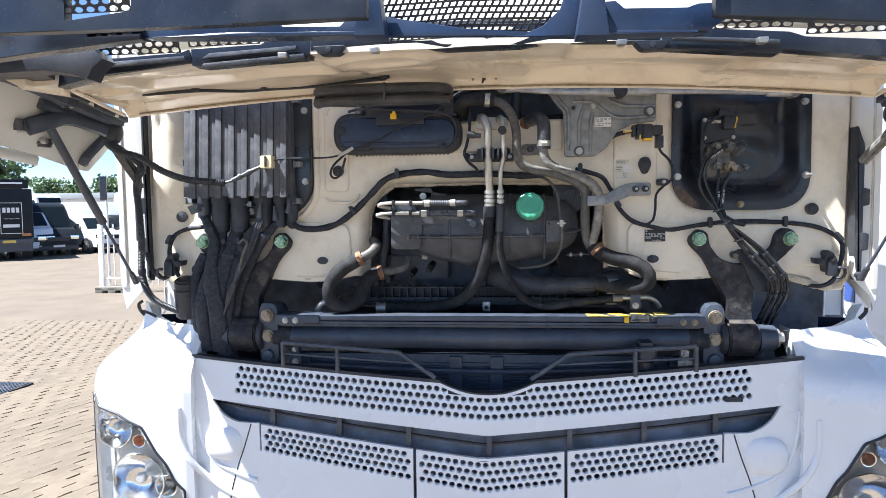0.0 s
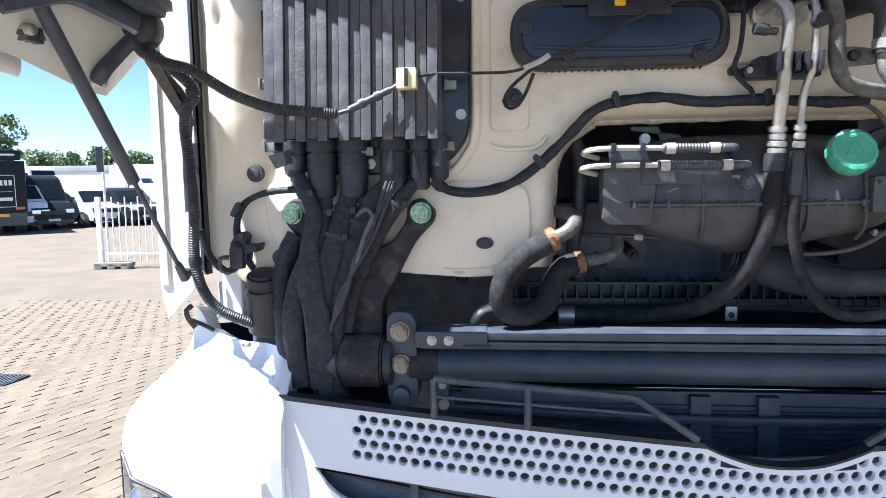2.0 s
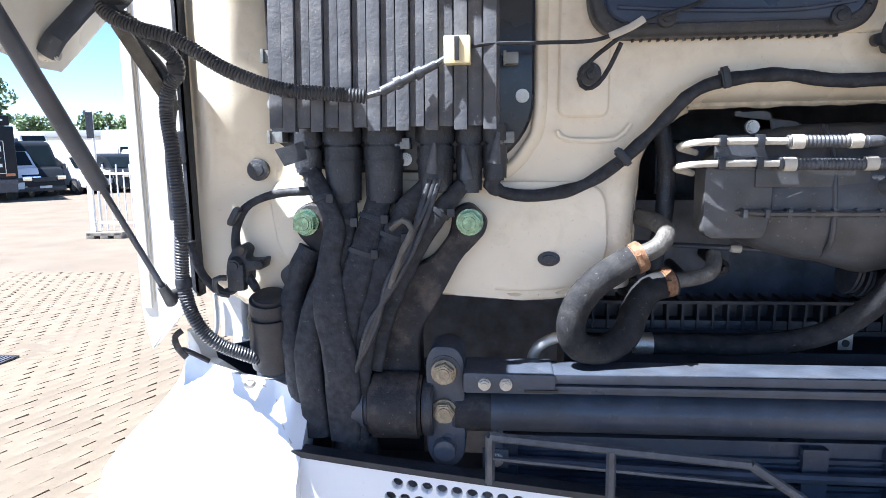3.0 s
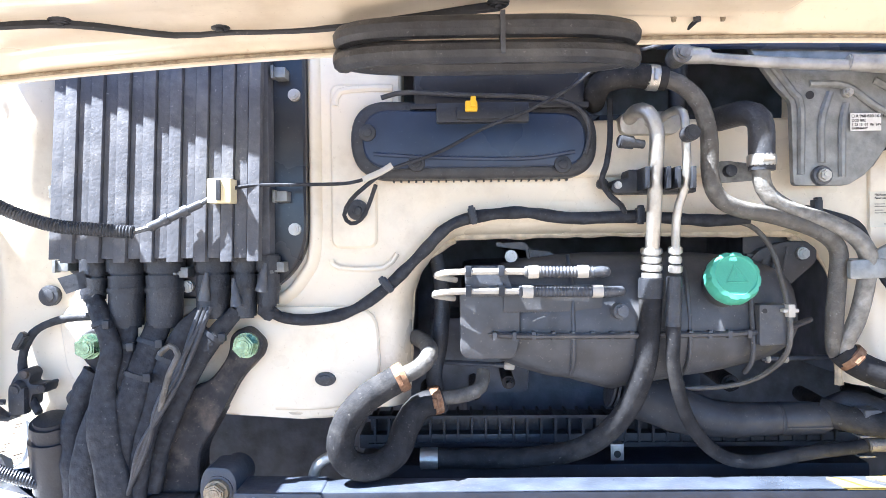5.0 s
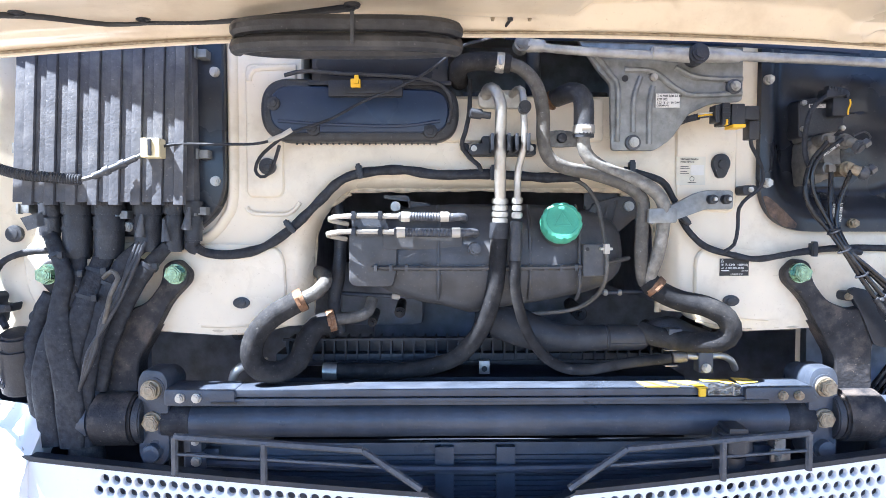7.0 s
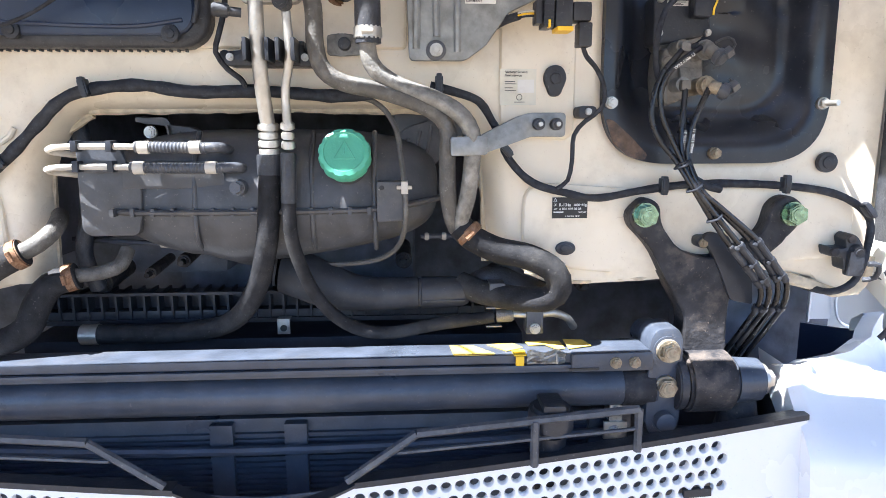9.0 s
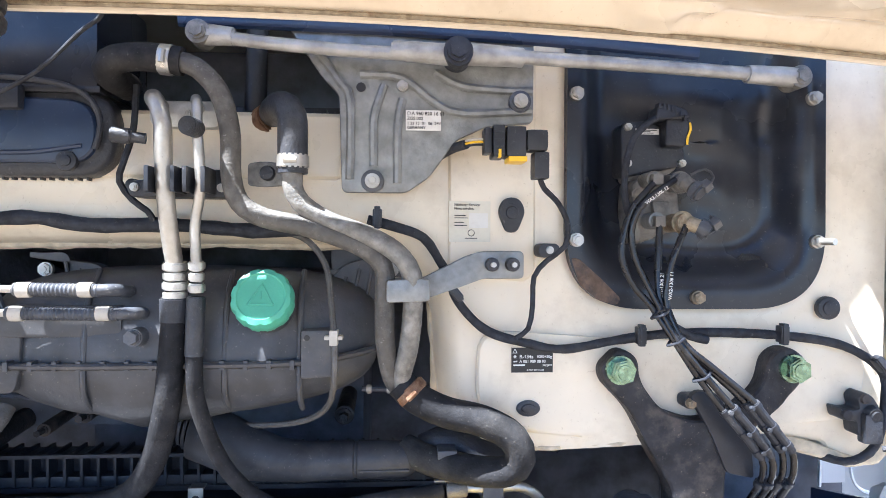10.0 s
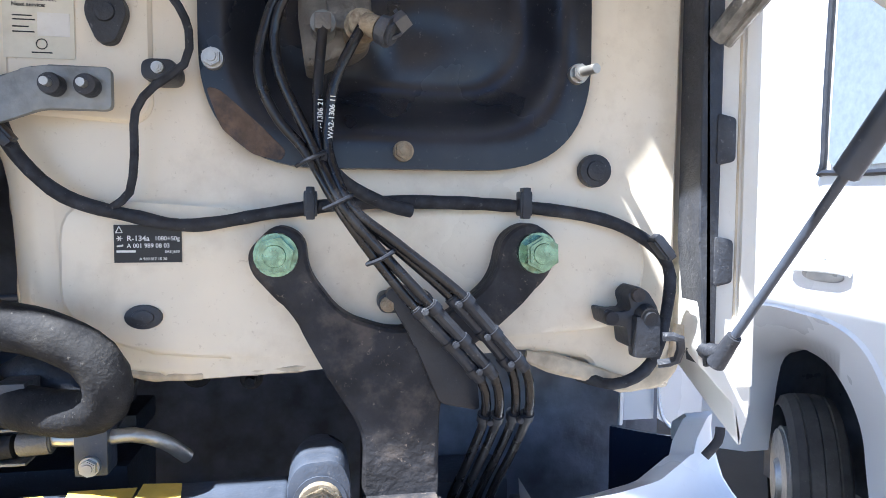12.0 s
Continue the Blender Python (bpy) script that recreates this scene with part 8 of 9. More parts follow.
for s in (-1, 1):
    # end cheek of the flap
    bm = bmesh.new()
    outline = [(-0.005, 1.985, 1.245), (-0.10, 2.04, 1.225), (-0.66, 2.075, 1.24), (-1.05, 2.08, 1.25), (-1.08, 2.00, 1.30), (-0.85, 1.945, 1.32), (-0.50, 1.893, 1.315), (-0.34, 1.873, 1.312), (-0.16, 1.838, 1.305), (-0.115, 1.836, 1.30), (-0.072, 1.88, 1.285), (-0.015, 1.945, 1.262)]
    ring = [bm.verts.new((s * x, y, z)) for y, z, x in outline]
    f = bm.faces.new(ring)
    bmesh.ops.triangulate(bm, faces=[f])
    bmesh.ops.subdivide_edges(bm, edges=bm.edges[:], cuts=2, use_grid_fill=True)
    bmesh.ops.solidify(bm, geom=bm.faces[:], thickness=0.012)
    part("end_cheek", bm, PILLAR, flap, "white end cheek of the flap", smooth=40)
    bm = bmesh.new()
    tube(bm, [(s * 1.325, -1.08, 1.965), (s * 1.325, -0.70, 1.905), (s * 1.322, -0.46, 1.872), (s * 1.318, -0.33, 1.858)], 0.016, 8, 0.04, flatten=0.35)
    part("lower_flange", bm, PILLAR, flap)
    # outer skin over the flap's end
    bm = bmesh.new()
    prev = None
    for y in np.linspace(-1.08, -0.14, 10):
        ring = [bm.verts.new((s * x, y, z)) for x, z in ((1.02, 2.105), (1.16, 2.098), (1.235, 2.085), (1.24, 2.07), (1.16, 2.09), (1.02, 2.097))]
        if prev:
            for q in range(6):
                bm.faces.new((prev[q], prev[(q + 1) % 6], ring[(q + 1) % 6], ring[q]))
        else:
            bm.faces.new(ring)
        prev = ring
    bm.faces.new(prev[::-1])
    part("outer_skin", bm, WHITE, flap, "white outer skin of the flap", smooth=40)
    # narrow black rail between skin and cheek
    bm = bmesh.new()
    prev = None
    for y, zc, h in ((-1.05, 2.075, 0.026), (-0.80, 2.075, 0.026), (-0.60, 2.064, 0.026), (-0.50, 2.052, 0.025), (-0.414, 2.038, 0.024), (-0.30, 2.022, 0.022), (-0.18, 2.004, 0.020), (-0.12, 1.994, 0.014)):
        ring = [bm.verts.new((s * x, y, z)) for x, z in ((1.15, zc + h), (1.15, zc - h * 0.2), (1.162, zc - h * 0.2), (1.166, zc - h), (1.195, zc - h), (1.20, zc + h * 0.6), (1.21, zc + h))]
        if prev:
            for q in range(7):
                bm.faces.new((prev[q], prev[(q + 1) % 7], ring[(q + 1) % 7], ring[q]))
        else:
            bm.faces.new(ring)
        prev = ring
    bm.faces.new(prev[::-1])
    rail = part("side_rail", bm, CHASSIS, flap, "black pressed side rail")
    for y in (-0.56, -0.36):
        bm = bmesh.new()
        rod(bm, (s * 1.18, y, 2.006 if y > -0.5 else 2.030), (s * 1.18, y, 2.045), 0.007, 0.008, 10)
        part("rail_rivet", bm, STEEL, rail)
    # cream return of the skin down to the rail
    bm = bmesh.new()
    prev = None
    for y in np.linspace(-0.68, -0.17, 10):
        za = flap_z(1.08, y)
        ring = [bm.verts.new((s * x, y, z)) for x, z in ((1.075, za + 0.004), (1.086, za - 0.006), (1.094, za + 0.002), (1.15, za + 0.030), (1.16, za + 0.050), (1.075, za + 0.03))]
        if prev:
            for q in range(6):
                bm.faces.new((prev[q], prev[(q + 1) % 6], ring[(q + 1) % 6], ring[q]))
        else:
            bm.faces.new(ring)
        prev = ring
    bm.faces.new(prev[::-1])
    part("skin_return", bm, HOODPAINT, flap, "cream folded return of the inner skin", smooth=40)
    # slotted flange beside the pockets and the black corner gusset
    bm = bmesh.new()
    tube(bm, [(s * 1.035, -0.56, 2.018), (s * 1.062, -0.45, 2.016), (s * 1.085, -0.34, 2.010), (s * 1.095, -0.23, 2.000)], 0.006, 8)
    tube(bm, [(s * 1.060, -0.575, 2.020), (s * 1.088, -0.45, 2.018), (s * 1.112, -0.33, 2.010), (s * 1.125, -0.22, 2.000)], 0.006, 8)
    part("slotted_flange", bm, HOODPAINT, flap)
    for pts in ([(1.058, -0.53, 2.016), (1.077, -0.435, 2.014)], [(1.088, -0.385, 2.010), (1.108, -0.265, 2.001)]):
        bm = bmesh.new()
        tube(bm, [(s * x, y, z) for x, y, z in pts], 0.010, 10, flatten=0.55)
        part("flange_slot", bm, INK, flap, "dark slot in the flange")
    bm = bmesh.new()
    ring = [(1.165, -0.72), (1.125, -0.44), (1.085, -0.50), (1.02, -0.64), (0.99, -0.74)]
    low_, top_ = [[bm.verts.new((s * x, y, z)) for x, y in ring] for z in (2.028, 2.052)]
    bm.faces.new(low_), bm.faces.new(top_[::-1])
    for k in range(len(ring)):
        bm.faces.new((low_[k], low_[k - 1], top_[k - 1], top_[k]))
    part("corner_gusset", bm, BLACK, flap, "black pressed corner gusset", smooth=0)
    # hinge arm and its bracket
    hinge = new("flap_hinge")
    hinge.parent = flap
    tagged(hinge, "black bent steel flap hinge with bolts")
    bm = bmesh.new()
    tube(bm, [(s * 1.203, -0.10, 1.935), (s * 1.210, -0.135, 1.966), (s * 1.230, -0.20, 1.983), (s * 1.238, -0.30, 1.990), (s * 1.246, -0.375, 1.967), (s * 1.272, -0.425, 1.946)], 0.026, 10, flatten=0.62)
    tube(bm, [(s * 1.238, -0.31, 1.992), (s * 1.240, -0.355, 2.008), (s * 1.244, -0.405, 2.014)], 0.017, 10, flatten=0.7)
    part("hinge_arm", bm, CHASSIS, hinge)
    bm = bmesh.new()
    if s < 0:
        tube(bm, [(-1.183, 0.0, 1.785), (-1.192, -0.03, 1.82), (-1.207, -0.075, 1.878), (-1.215, -0.10, 1.91)], 0.0135, 4, 0.03)
    else:
        tube(bm, [(1.172, -0.002, 1.832), (1.182, -0.05, 1.868), (1.194, -0.095, 1.903), (1.203, -0.115, 1.93)], 0.0125, 8, 0.03, flatten=0.8)
        tube(bm, [(1.182, -0.006, 1.824), (1.192, -0.05, 1.856), (1.204, -0.095, 1.890)], 0.006, 8, 0.03)
    part("box_link", bm, GREYPIPE if s < 0 else PIPE, hinge, "dusty grey box-section link")
    bm = bmesh.new()
    tube(bm, [(s * 1.215, -0.118, 1.958), (s * 1.245, -0.133, 1.925), (s * 1.262, -0.146, 1.900), (s * 1.270, -0.166, 1.878), (s * 1.288, -0.162, 1.857)], 0.016, 10, flatten=0.6)
    part("brace", bm, CHASSIS, hinge)
    for y, z in ((-0.158, 1.856), (-0.435, 1.940), (-0.345, 1.915)):
        bm = bmesh.new()
        rod(bm, (s * 1.30, y, z), (s * 1.272, y, z), 0.011, 0.009, 12, 0.002)
        part("hinge_bolt", bm, STEEL, hinge)
    bm = bmesh.new()
    blob(bm, s * 1.205, -0.118, 1.962, 0.028, 0.034, 0.034, 2.4, 24, 14)
    part("rubber_boot", bm, RUBBER, hinge)
    bm = bmesh.new()
    for k in range(3):
        box(bm, s * 1.306, s * 1.284, -0.350 + k * 0.016, -0.340 + k * 0.016, 1.898, 1.924, 0.002)
    box(bm, s * 1.304, s * 1.287, -0.356, -0.300, 1.906, 1.914, 0.001)
    part("spring_clip", bm, RIBBED, hinge)
    bm = bmesh.new()
    box(bm, s * 1.283, s * 1.266, -0.460, -0.426, 1.946, 1.954, 0.001)
    for k in range(3):
        box(bm, s * 1.285, s * 1.262, -0.462 + k * 0.014, -0.453 + k * 0.014, 1.934, 1.966, 0.002)
    part("spring_clip", bm, RIBBED, hinge)
    # gas strut
    strut = thing("gas_strut", "black gas strut holding the flap open", "gas strut", "gas struts")
    foot, head = Vector((s * (1.178 if s > 0 else 1.211), -0.02, 1.478 if s > 0 else 1.467)), Vector((s * 1.262, -0.350, 1.962))
    bm = bmesh.new()
    rod(bm, foot.lerp(head, 0.40), head, 0.0125, seg=18, bevel=0.002)
    part("cylinder", bm, CHASSIS, strut)
    bm = bmesh.new()
    rod(bm, foot, foot.lerp(head, 0.42), 0.005, seg=12)
    part("piston_rod", bm, CHASSIS, strut)
    bm = bmesh.new()
    rod(bm, foot.lerp(head, -0.03), foot.lerp(head, 0.05), 0.011, 0.008, 14, 0.002)
    rod(bm, foot, foot + Vector((0, 0.06, -0.005)), 0.010, seg=12)
    part("ball_socket", bm, RUBBER, strut)
    bm = bmesh.new()
    rod(bm, foot.lerp(head, 0.97), foot.lerp(head, 1.04), 0.010, seg=12)
    part("top_eye", bm, RUBBER, strut)
# black trim strip and screws on the inner skin
stripe = thing("cable_strip", "thin black bracket strip along the cream inner skin", "strip")
bm = bmesh.new()
strip_line = [(-0.96, -0.36, 2.050), (-0.89, -0.350, 2.055), (-0.80, -0.335, 2.061), (-0.70, -0.262, 2.069), (-0.63, -0.262, 2.072), (-0.51, -0.252, 2.077), (-0.40, -0.270, 2.081), (-0.31, -0.295, 2.083), (-0.26, -0.310, 2.083)]
strip_line = [(x, y, z - 0.009) for x, y, z in strip_line]
tube(bm, strip_line, 0.0085, 8, 0.03, flatten=0.6)
for x, y, z in ((-0.632, -0.278, 2.061), (-0.512, -0.240, 2.067), (-0.262, -0.314, 2.073), (-0.81, -0.342, 2.050)):
    rod(bm, (x, y, z - 0.002), (x, y, z + 0.006), 0.013, 0.015, 16, 0.002)
    rod(bm, (x, y, z - 0.005), (x, y, z), 0.005, 0.006, 10)
part("strip_body", bm, BLACK, stripe)
for x in (-0.017, 0.050):
    bm = bmesh.new()
    rod(bm, (x, -0.245, 2.070), (x, -0.245, 2.10), 0.003, 0.008, 10)
    solid("flap_screw", bm, RUSTBOLT, "small dark screw stub under the flap", "screw", "flap screws")
bm = bmesh.new()
rod(bm, (0.015, -0.245, 2.070), (0.015, -0.245, 2.10), 0.005, 0.007, 12)
solid("lead_grommet", bm, RUBBER, "small black lead grommet under the flap", "grommet")
# rubber bellows seal under the flap
seal = thing("inlet_seal", "flattened black rubber bellows seal under the flap", "rubber seal")
for k, (z, grow) in enumerate(((2.041, 1.0), (2.021, 1.0))):
    bm = bmesh.new()
    ring = []
    for a in np.linspace(0, math.tau, 41)[:-1]:
        cx = 0.190 * math.copysign(abs(math.cos(a)) ** 0.55, math.cos(a))
        cy = 0.055 * math.copysign(abs(math.sin(a)) ** 0.8, math.sin(a))
        ring.append((-0.276 + cx * grow, -0.275 + cy, z - (0.012 if cy < 0 else 0) * k + 0.0 * cx))
    tube(bm, ring + [ring[0]], 0.0145, 10, 0.03)
    part("bellows_ring", bm, RUBBER, seal)
bm = bmesh.new()
box(bm, -0.262, -0.256, -0.349, -0.322, 2.003, 2.055, 0.001)
part("join_clip", bm, RIBBED, seal)


# ---- the yard beyond ----
VANWHITE = material("van_white_paint", (0.80, 0.81, 0.82), 0.3, spread=0.02, grain=2, coat=0.4)
VANDARK = material("van_dark_paint", (0.010, 0.013, 0.017), 0.45, spread=0.15, grain=2, gloss=0.25)
TYRE = material("tyre_rubber", (0.045, 0.043, 0.040), 0.85, spread=0.2, grain=20, stain=(0.13, 0.12, 0.10), amount=0.4, stain_size=6, relief=0.3, relief_size=60)
FENCE = material("fence_paint", (0.78, 0.77, 0.74), 0.5, spread=0.05, grain=6)
CONCRETE = material("concrete_foot", (0.22, 0.20, 0.17), 0.9, spread=0.2, grain=12, relief=0.5)
LEAF = material("tree_leaf", (0.085, 0.13, 0.045), 0.6, spread=0.4, grain=0.7, stain=(0.15, 0.20, 0.075), amount=0.7, stain_size=0.5)
BARK = material("tree_bark", (0.10, 0.08, 0.06), 0.9, spread=0.3, grain=4)
SHED = material("grey_shed_roof", (0.30, 0.32, 0.33), 0.6, spread=0.1, grain=0.5)


def wheel(parent, x, y, r, w, z=None, axis=0):
    z = r if z is None else z
    way = Vector((1, 0, 0)) if axis == 0 else Vector((0, 1, 0))
    c = Vector((x, y, z))
    w_ob = new("wheel")
    w_ob.parent = parent
    bm = bmesh.new()
    rod(bm, c - way * w / 2, c + way * w / 2, r, seg=36, bevel=min(0.03, r * 0.08))
    part("tyre", bm, TYRE, w_ob)
    bm = bmesh.new()
    rod(bm, c - way * (w / 2 + 0.01), c + way * (w / 2 + 0.01), r * 0.6, r * 0.6, 28, 0.02)
    part("rim", bm, ALU, w_ob)


def van(name, label, x, y, length, width, height, paint, turn, nose=0.9, hood=1.18):
    """A delivery van with its nose towards -y before it is turned."""
    t = thing(name, label, "van", "parked vans")
    L, W, H = length, width / 2, height
    bm = bmesh.new()
    prof = [(0.04, 0.32), (0.0, 0.55), (0.02, 0.80), (0.12, 0.99), (nose * 0.5, hood - 0.07), (nose, hood), (nose + 0.62, H * 0.925), (nose + 0.85, H * 0.975), (nose + 1.3, H), (L - 0.12, H), (L, H - 0.15), (L, 0.32)]

    def half(yy, z):
        """Half the width: the nose narrows and the sides lean in above the belt."""
        return W * (1.0 - 0.15 * max(0.0, 1 - yy / 0.45) ** 2) * (1.0 - 0.11 * min(1.0, max(0.0, (z - 1.15) / 0.9)))

    left, right = [[bm.verts.new((s * half(yy, z), yy, z)) for yy, z in prof] for s in (-1, 1)]
    bm.faces.new(left), bm.faces.new(right[::-1])
    for i in range(len(prof)):
        j = (i + 1) % len(prof)
        bm.faces.new((left[i], right[i], right[j], left[j]))
    bmesh.ops.bevel(bm, geom=bm.edges[:], offset=0.035, segments=2, affect="EDGES", clamp_overlap=True)
    part("body", bm, paint, t)
    bm = bmesh.new()
    a, b = (nose + 0.06, hood + 0.04), (nose + 0.62, H * 0.90)
    vs = [bm.verts.new(p) for p in ((-W * 0.86, a[0] - 0.03, a[1] + 0.03), (W * 0.86, a[0] - 0.03, a[1] + 0.03), (W * 0.78, b[0] - 0.03, b[1] + 0.03), (-W * 0.78, b[0] - 0.03, b[1] + 0.03))]
    bm.faces.new(vs)
    bmesh.ops.solidify(bm, geom=bm.faces[:], thickness=0.02)
    part("windscreen", bm, DARKGLASS, t)
    for s in (-1, 1):
        bm = bmesh.new()
        vs = [bm.verts.new(p) for p in ((s * W * 0.985, nose + 0.35, 1.25), (s * W * 0.985, nose + 1.25, 1.25), (s * W * 0.925, nose + 1.25, H * 0.86), (s * W * 0.925, nose + 0.75, H * 0.86))]
        bm.faces.new(vs)
        bmesh.ops.solidify(bm, geom=bm.faces[:], thickness=0.04)
        part("side_window", bm, DARKGLASS, t)
        bm = bmesh.new()
        box(bm, s * W * 0.55, s * W * 0.92, -0.03, 0.10, 0.78, 0.98, 0.03)
        part("headlamp", bm, CHROME, t)
        bm = bmesh.new()
        box(bm, s * (W + 0.02), s * (W + 0.2), nose + 0.45, nose + 0.55, 1.25, 1.5, 0.03)
        part("mirror", bm, BLACK, t)
        for yy in (0.88, L - 0.95):
            bm = bmesh.new()
            rod(bm, (s * (W - 0.22), yy, 0.36), (s * (W + 0.006), yy, 0.36), 0.42, seg=32)
            part("wheel_arch", bm, BLACK, t)
            wheel(t, s * (W - 0.09), yy, 0.34, 0.24)
        bm = bmesh.new()
        box(bm, s * (W - 0.06), s * (W + 0.012), 1.25, L - 1.4, 0.30, 0.44, 0.015)
        part("sill_trim", bm, BLACK, t)
        bm = bmesh.new()
        box(bm, s * (W - 0.02), s * (W + 0.010), nose + 1.32, nose + 1.335, 0.45, H * 0.84)
        part("door_gap", bm, BLACK, t, smooth=0)
    bm = bmesh.new()
    box(bm, -W * 0.9, W * 0.9, -0.05, 0.1, 0.28, 0.5, 0.03)
    box(bm, -W * 0.5, W * 0.5, -0.025, 0.05, 0.72, 0.92, 0.03)
    part("bumper", bm, BLACK, t)
    bm = bmesh.new()
    box(bm, -0.26, 0.26, -0.06, -0.045, 0.42, 0.53)
    part("plate_bar", bm, PAPER, t, smooth=0)
    t.matrix_basis = pose(x, y, yard_z(y), 0, 0, turn)
    return t


van("delivery_van", "white delivery van parked in the row", -20.22, 30.24, 4.9, 1.95, 1.95, VANWHITE, 64)
van("delivery_van", "dark delivery van with its bonnet towards the yard", -21.85, 28.28, 5.6, 2.0, 2.6, VANDARK, 56, 0.8, 1.35)
van("delivery_van", "white van between the lorry and the dark van", -22.45, 27.44, 4.4, 1.9, 2.3, VANWHITE, 56, 0.6, 1.4)
van("delivery_van", "dark van half hidden by the fence", -18.9, 31.2, 4.9, 1.95, 1.9, VANDARK, 62)
van("delivery_van", "white van beyond the fence", -16.4, 32.0, 4.9, 1.95, 2.1, VANWHITE, 62)
van("delivery_van", "white high-roof van behind the row", -19.9, 36.0, 7.2, 2.1, 2.62, VANWHITE, 100)
van("delivery_van", "white motor home far behind the row", -32.6, 44.0, 6.5, 2.3, 3.4, VANWHITE, 75)
van("delivery_van", "white box van far behind the fence", -19.5, 41.0, 6.5, 2.2, 3.3, VANWHITE, 95)

# dark lorry with lettering
lorry = thing("dark_lorry", "dark box lorry with white framed lettering", "lorry")
bm = bmesh.new()
box(bm, -1.25, 1.25, 0.0, 8.0, 0.75, 2.95, 0.06)
part("box_body", bm, VANDARK, lorry)
bm = bmesh.new()
box(bm, -1.2, 1.2, 0.1, 7.5, 0.15, 0.74, 0.04)
part("underframe", bm, CHASSIS, lorry)
bm = bmesh.new()
box(bm, -1.25, 1.12, -0.01, 0.3, 2.97, 3.38, 0.02)
part("roof_board", bm, VANDARK, lorry)
bars([(-0.9, 0.9, 3.17, 3.25)], -0.012, INKWHITE, lorry)
bm = bmesh.new()
box(bm, -1.22, 1.22, -0.05, 0.05, 0.52, 0.70, 0.02)
part("trim_strip", bm, RIBBED, lorry)
sign = new("sign_frame")
sign.parent = lorry
for x0, x1, z0, z1 in ((0.0, 0.84, 2.32, 2.345), (0.0, 0.84, 0.96, 0.985), (0.0, 0.025, 0.96, 2.345), (0.815, 0.84, 0.96, 2.345), (0.12, 0.72, 1.62, 1.635)):
    bm = bmesh.new()
    box(bm, x0, x1, -0.012, -0.002, z0, z1)
    part("sign_bar", bm, INKWHITE, sign, smooth=0)
bars([(0.10 + 0.17 * k, 0.22 + 0.17 * k, 1.90, 2.12) for k in range(4)] + [(0.10, 0.72, 1.24, 1.38)], -0.012, INKWHITE, lorry)
bm = bmesh.new()
box(bm, 0.05, 0.55, -0.06, -0.05, 0.55, 0.67)
part("plate_bar", bm, YELLOWTAPE, lorry, smooth=0)
for s in (-1, 1):
    wheel(lorry, s * 1.0, 1.6, 0.5, 0.4, 0.09)
    bm = bmesh.new()
    box(bm, s * 0.8, s * 1.15, -0.06, 0.0, 0.85, 0.97, 0.02)
    part("tail_lamp", bm, AMBER, lorry)
lorry.matrix_basis = pose(-22.35, 25.2, -0.36, 0, 0, 40)

# mobile fence with its foot and the sign post
fence = thing("mobile_fence", "white steel bar fence panel on a concrete foot", "fence")
bm = bmesh.new()
box(bm, -0.06, 0.06, -0.05, 0.05, 0.15, 1.86, 0.012)
part("post", bm, FENCE, fence)
for z in (0.37, 1.60):
    bm = bmesh.new()
    box(bm, 0.0, 3.4, -0.02, 0.02, z, z + 0.05, 0.004)
    part("rail", bm, FENCE, fence)
for k in range(19):
    bm = bmesh.new()
    rod(bm, (0.19 + k * 0.17, 0, 0.2), (0.19 + k * 0.17, 0, 1.72 + 0.14 * (k % 2)), 0.018, seg=8)
    part("bar", bm, FENCE, fence)
bm = bmesh.new()
for x in (-0.13, 0.22, 0.57):
    box(bm, x, x + 0.20, -0.17, 0.17, 0.0, 0.16, 0.02)
box(bm, -0.13, 0.80, -0.17, 0.17, 0.07, 0.17, 0.02)
part("foot", bm, CONCRETE, fence, "grey concrete foot")
fence.matrix_basis = pose(-10.98, 14.86, yard_z(14.86), 0, 0, 4)
post = thing("sign_post", "thin steel post with the dark back of a sign", "sign post")
bm = bmesh.new()
rod(bm, (0, 0, 0), (0, 0, 3.30), 0.035, seg=12)
part("pole", bm, FENCE, post)
bm = bmesh.new()
box(bm, -0.17, 0.02, -0.05, -0.02, 2.53, 3.26, 0.01)
part("sign_back", bm, RIBBED, post)
post.matrix_basis = pose(-12.19, 17.1, yard_z(17.1), 0, 0, 38)
# long low hall behind the vans
bm = bmesh.new()
box(bm, -75, 5, 62, 80, -2, 2.6)
hall = solid("far_hall", bm, VANWHITE, "long white hall far behind the vans", "building", smooth=0)
bm = bmesh.new()
box(bm, -75.5, 5.5, 61.4, 80, 2.6, 3.2, 0.05)
part("roof_edge", bm, SHED, hall)
for k in range(12):
    bm = bmesh.new()
    box(bm, -72 + k * 6.3, -68.5 + k * 6.3, 61.9, 62.1, -1.0, 1.9)
    part("hall_door", bm, SHED, hall, smooth=0)


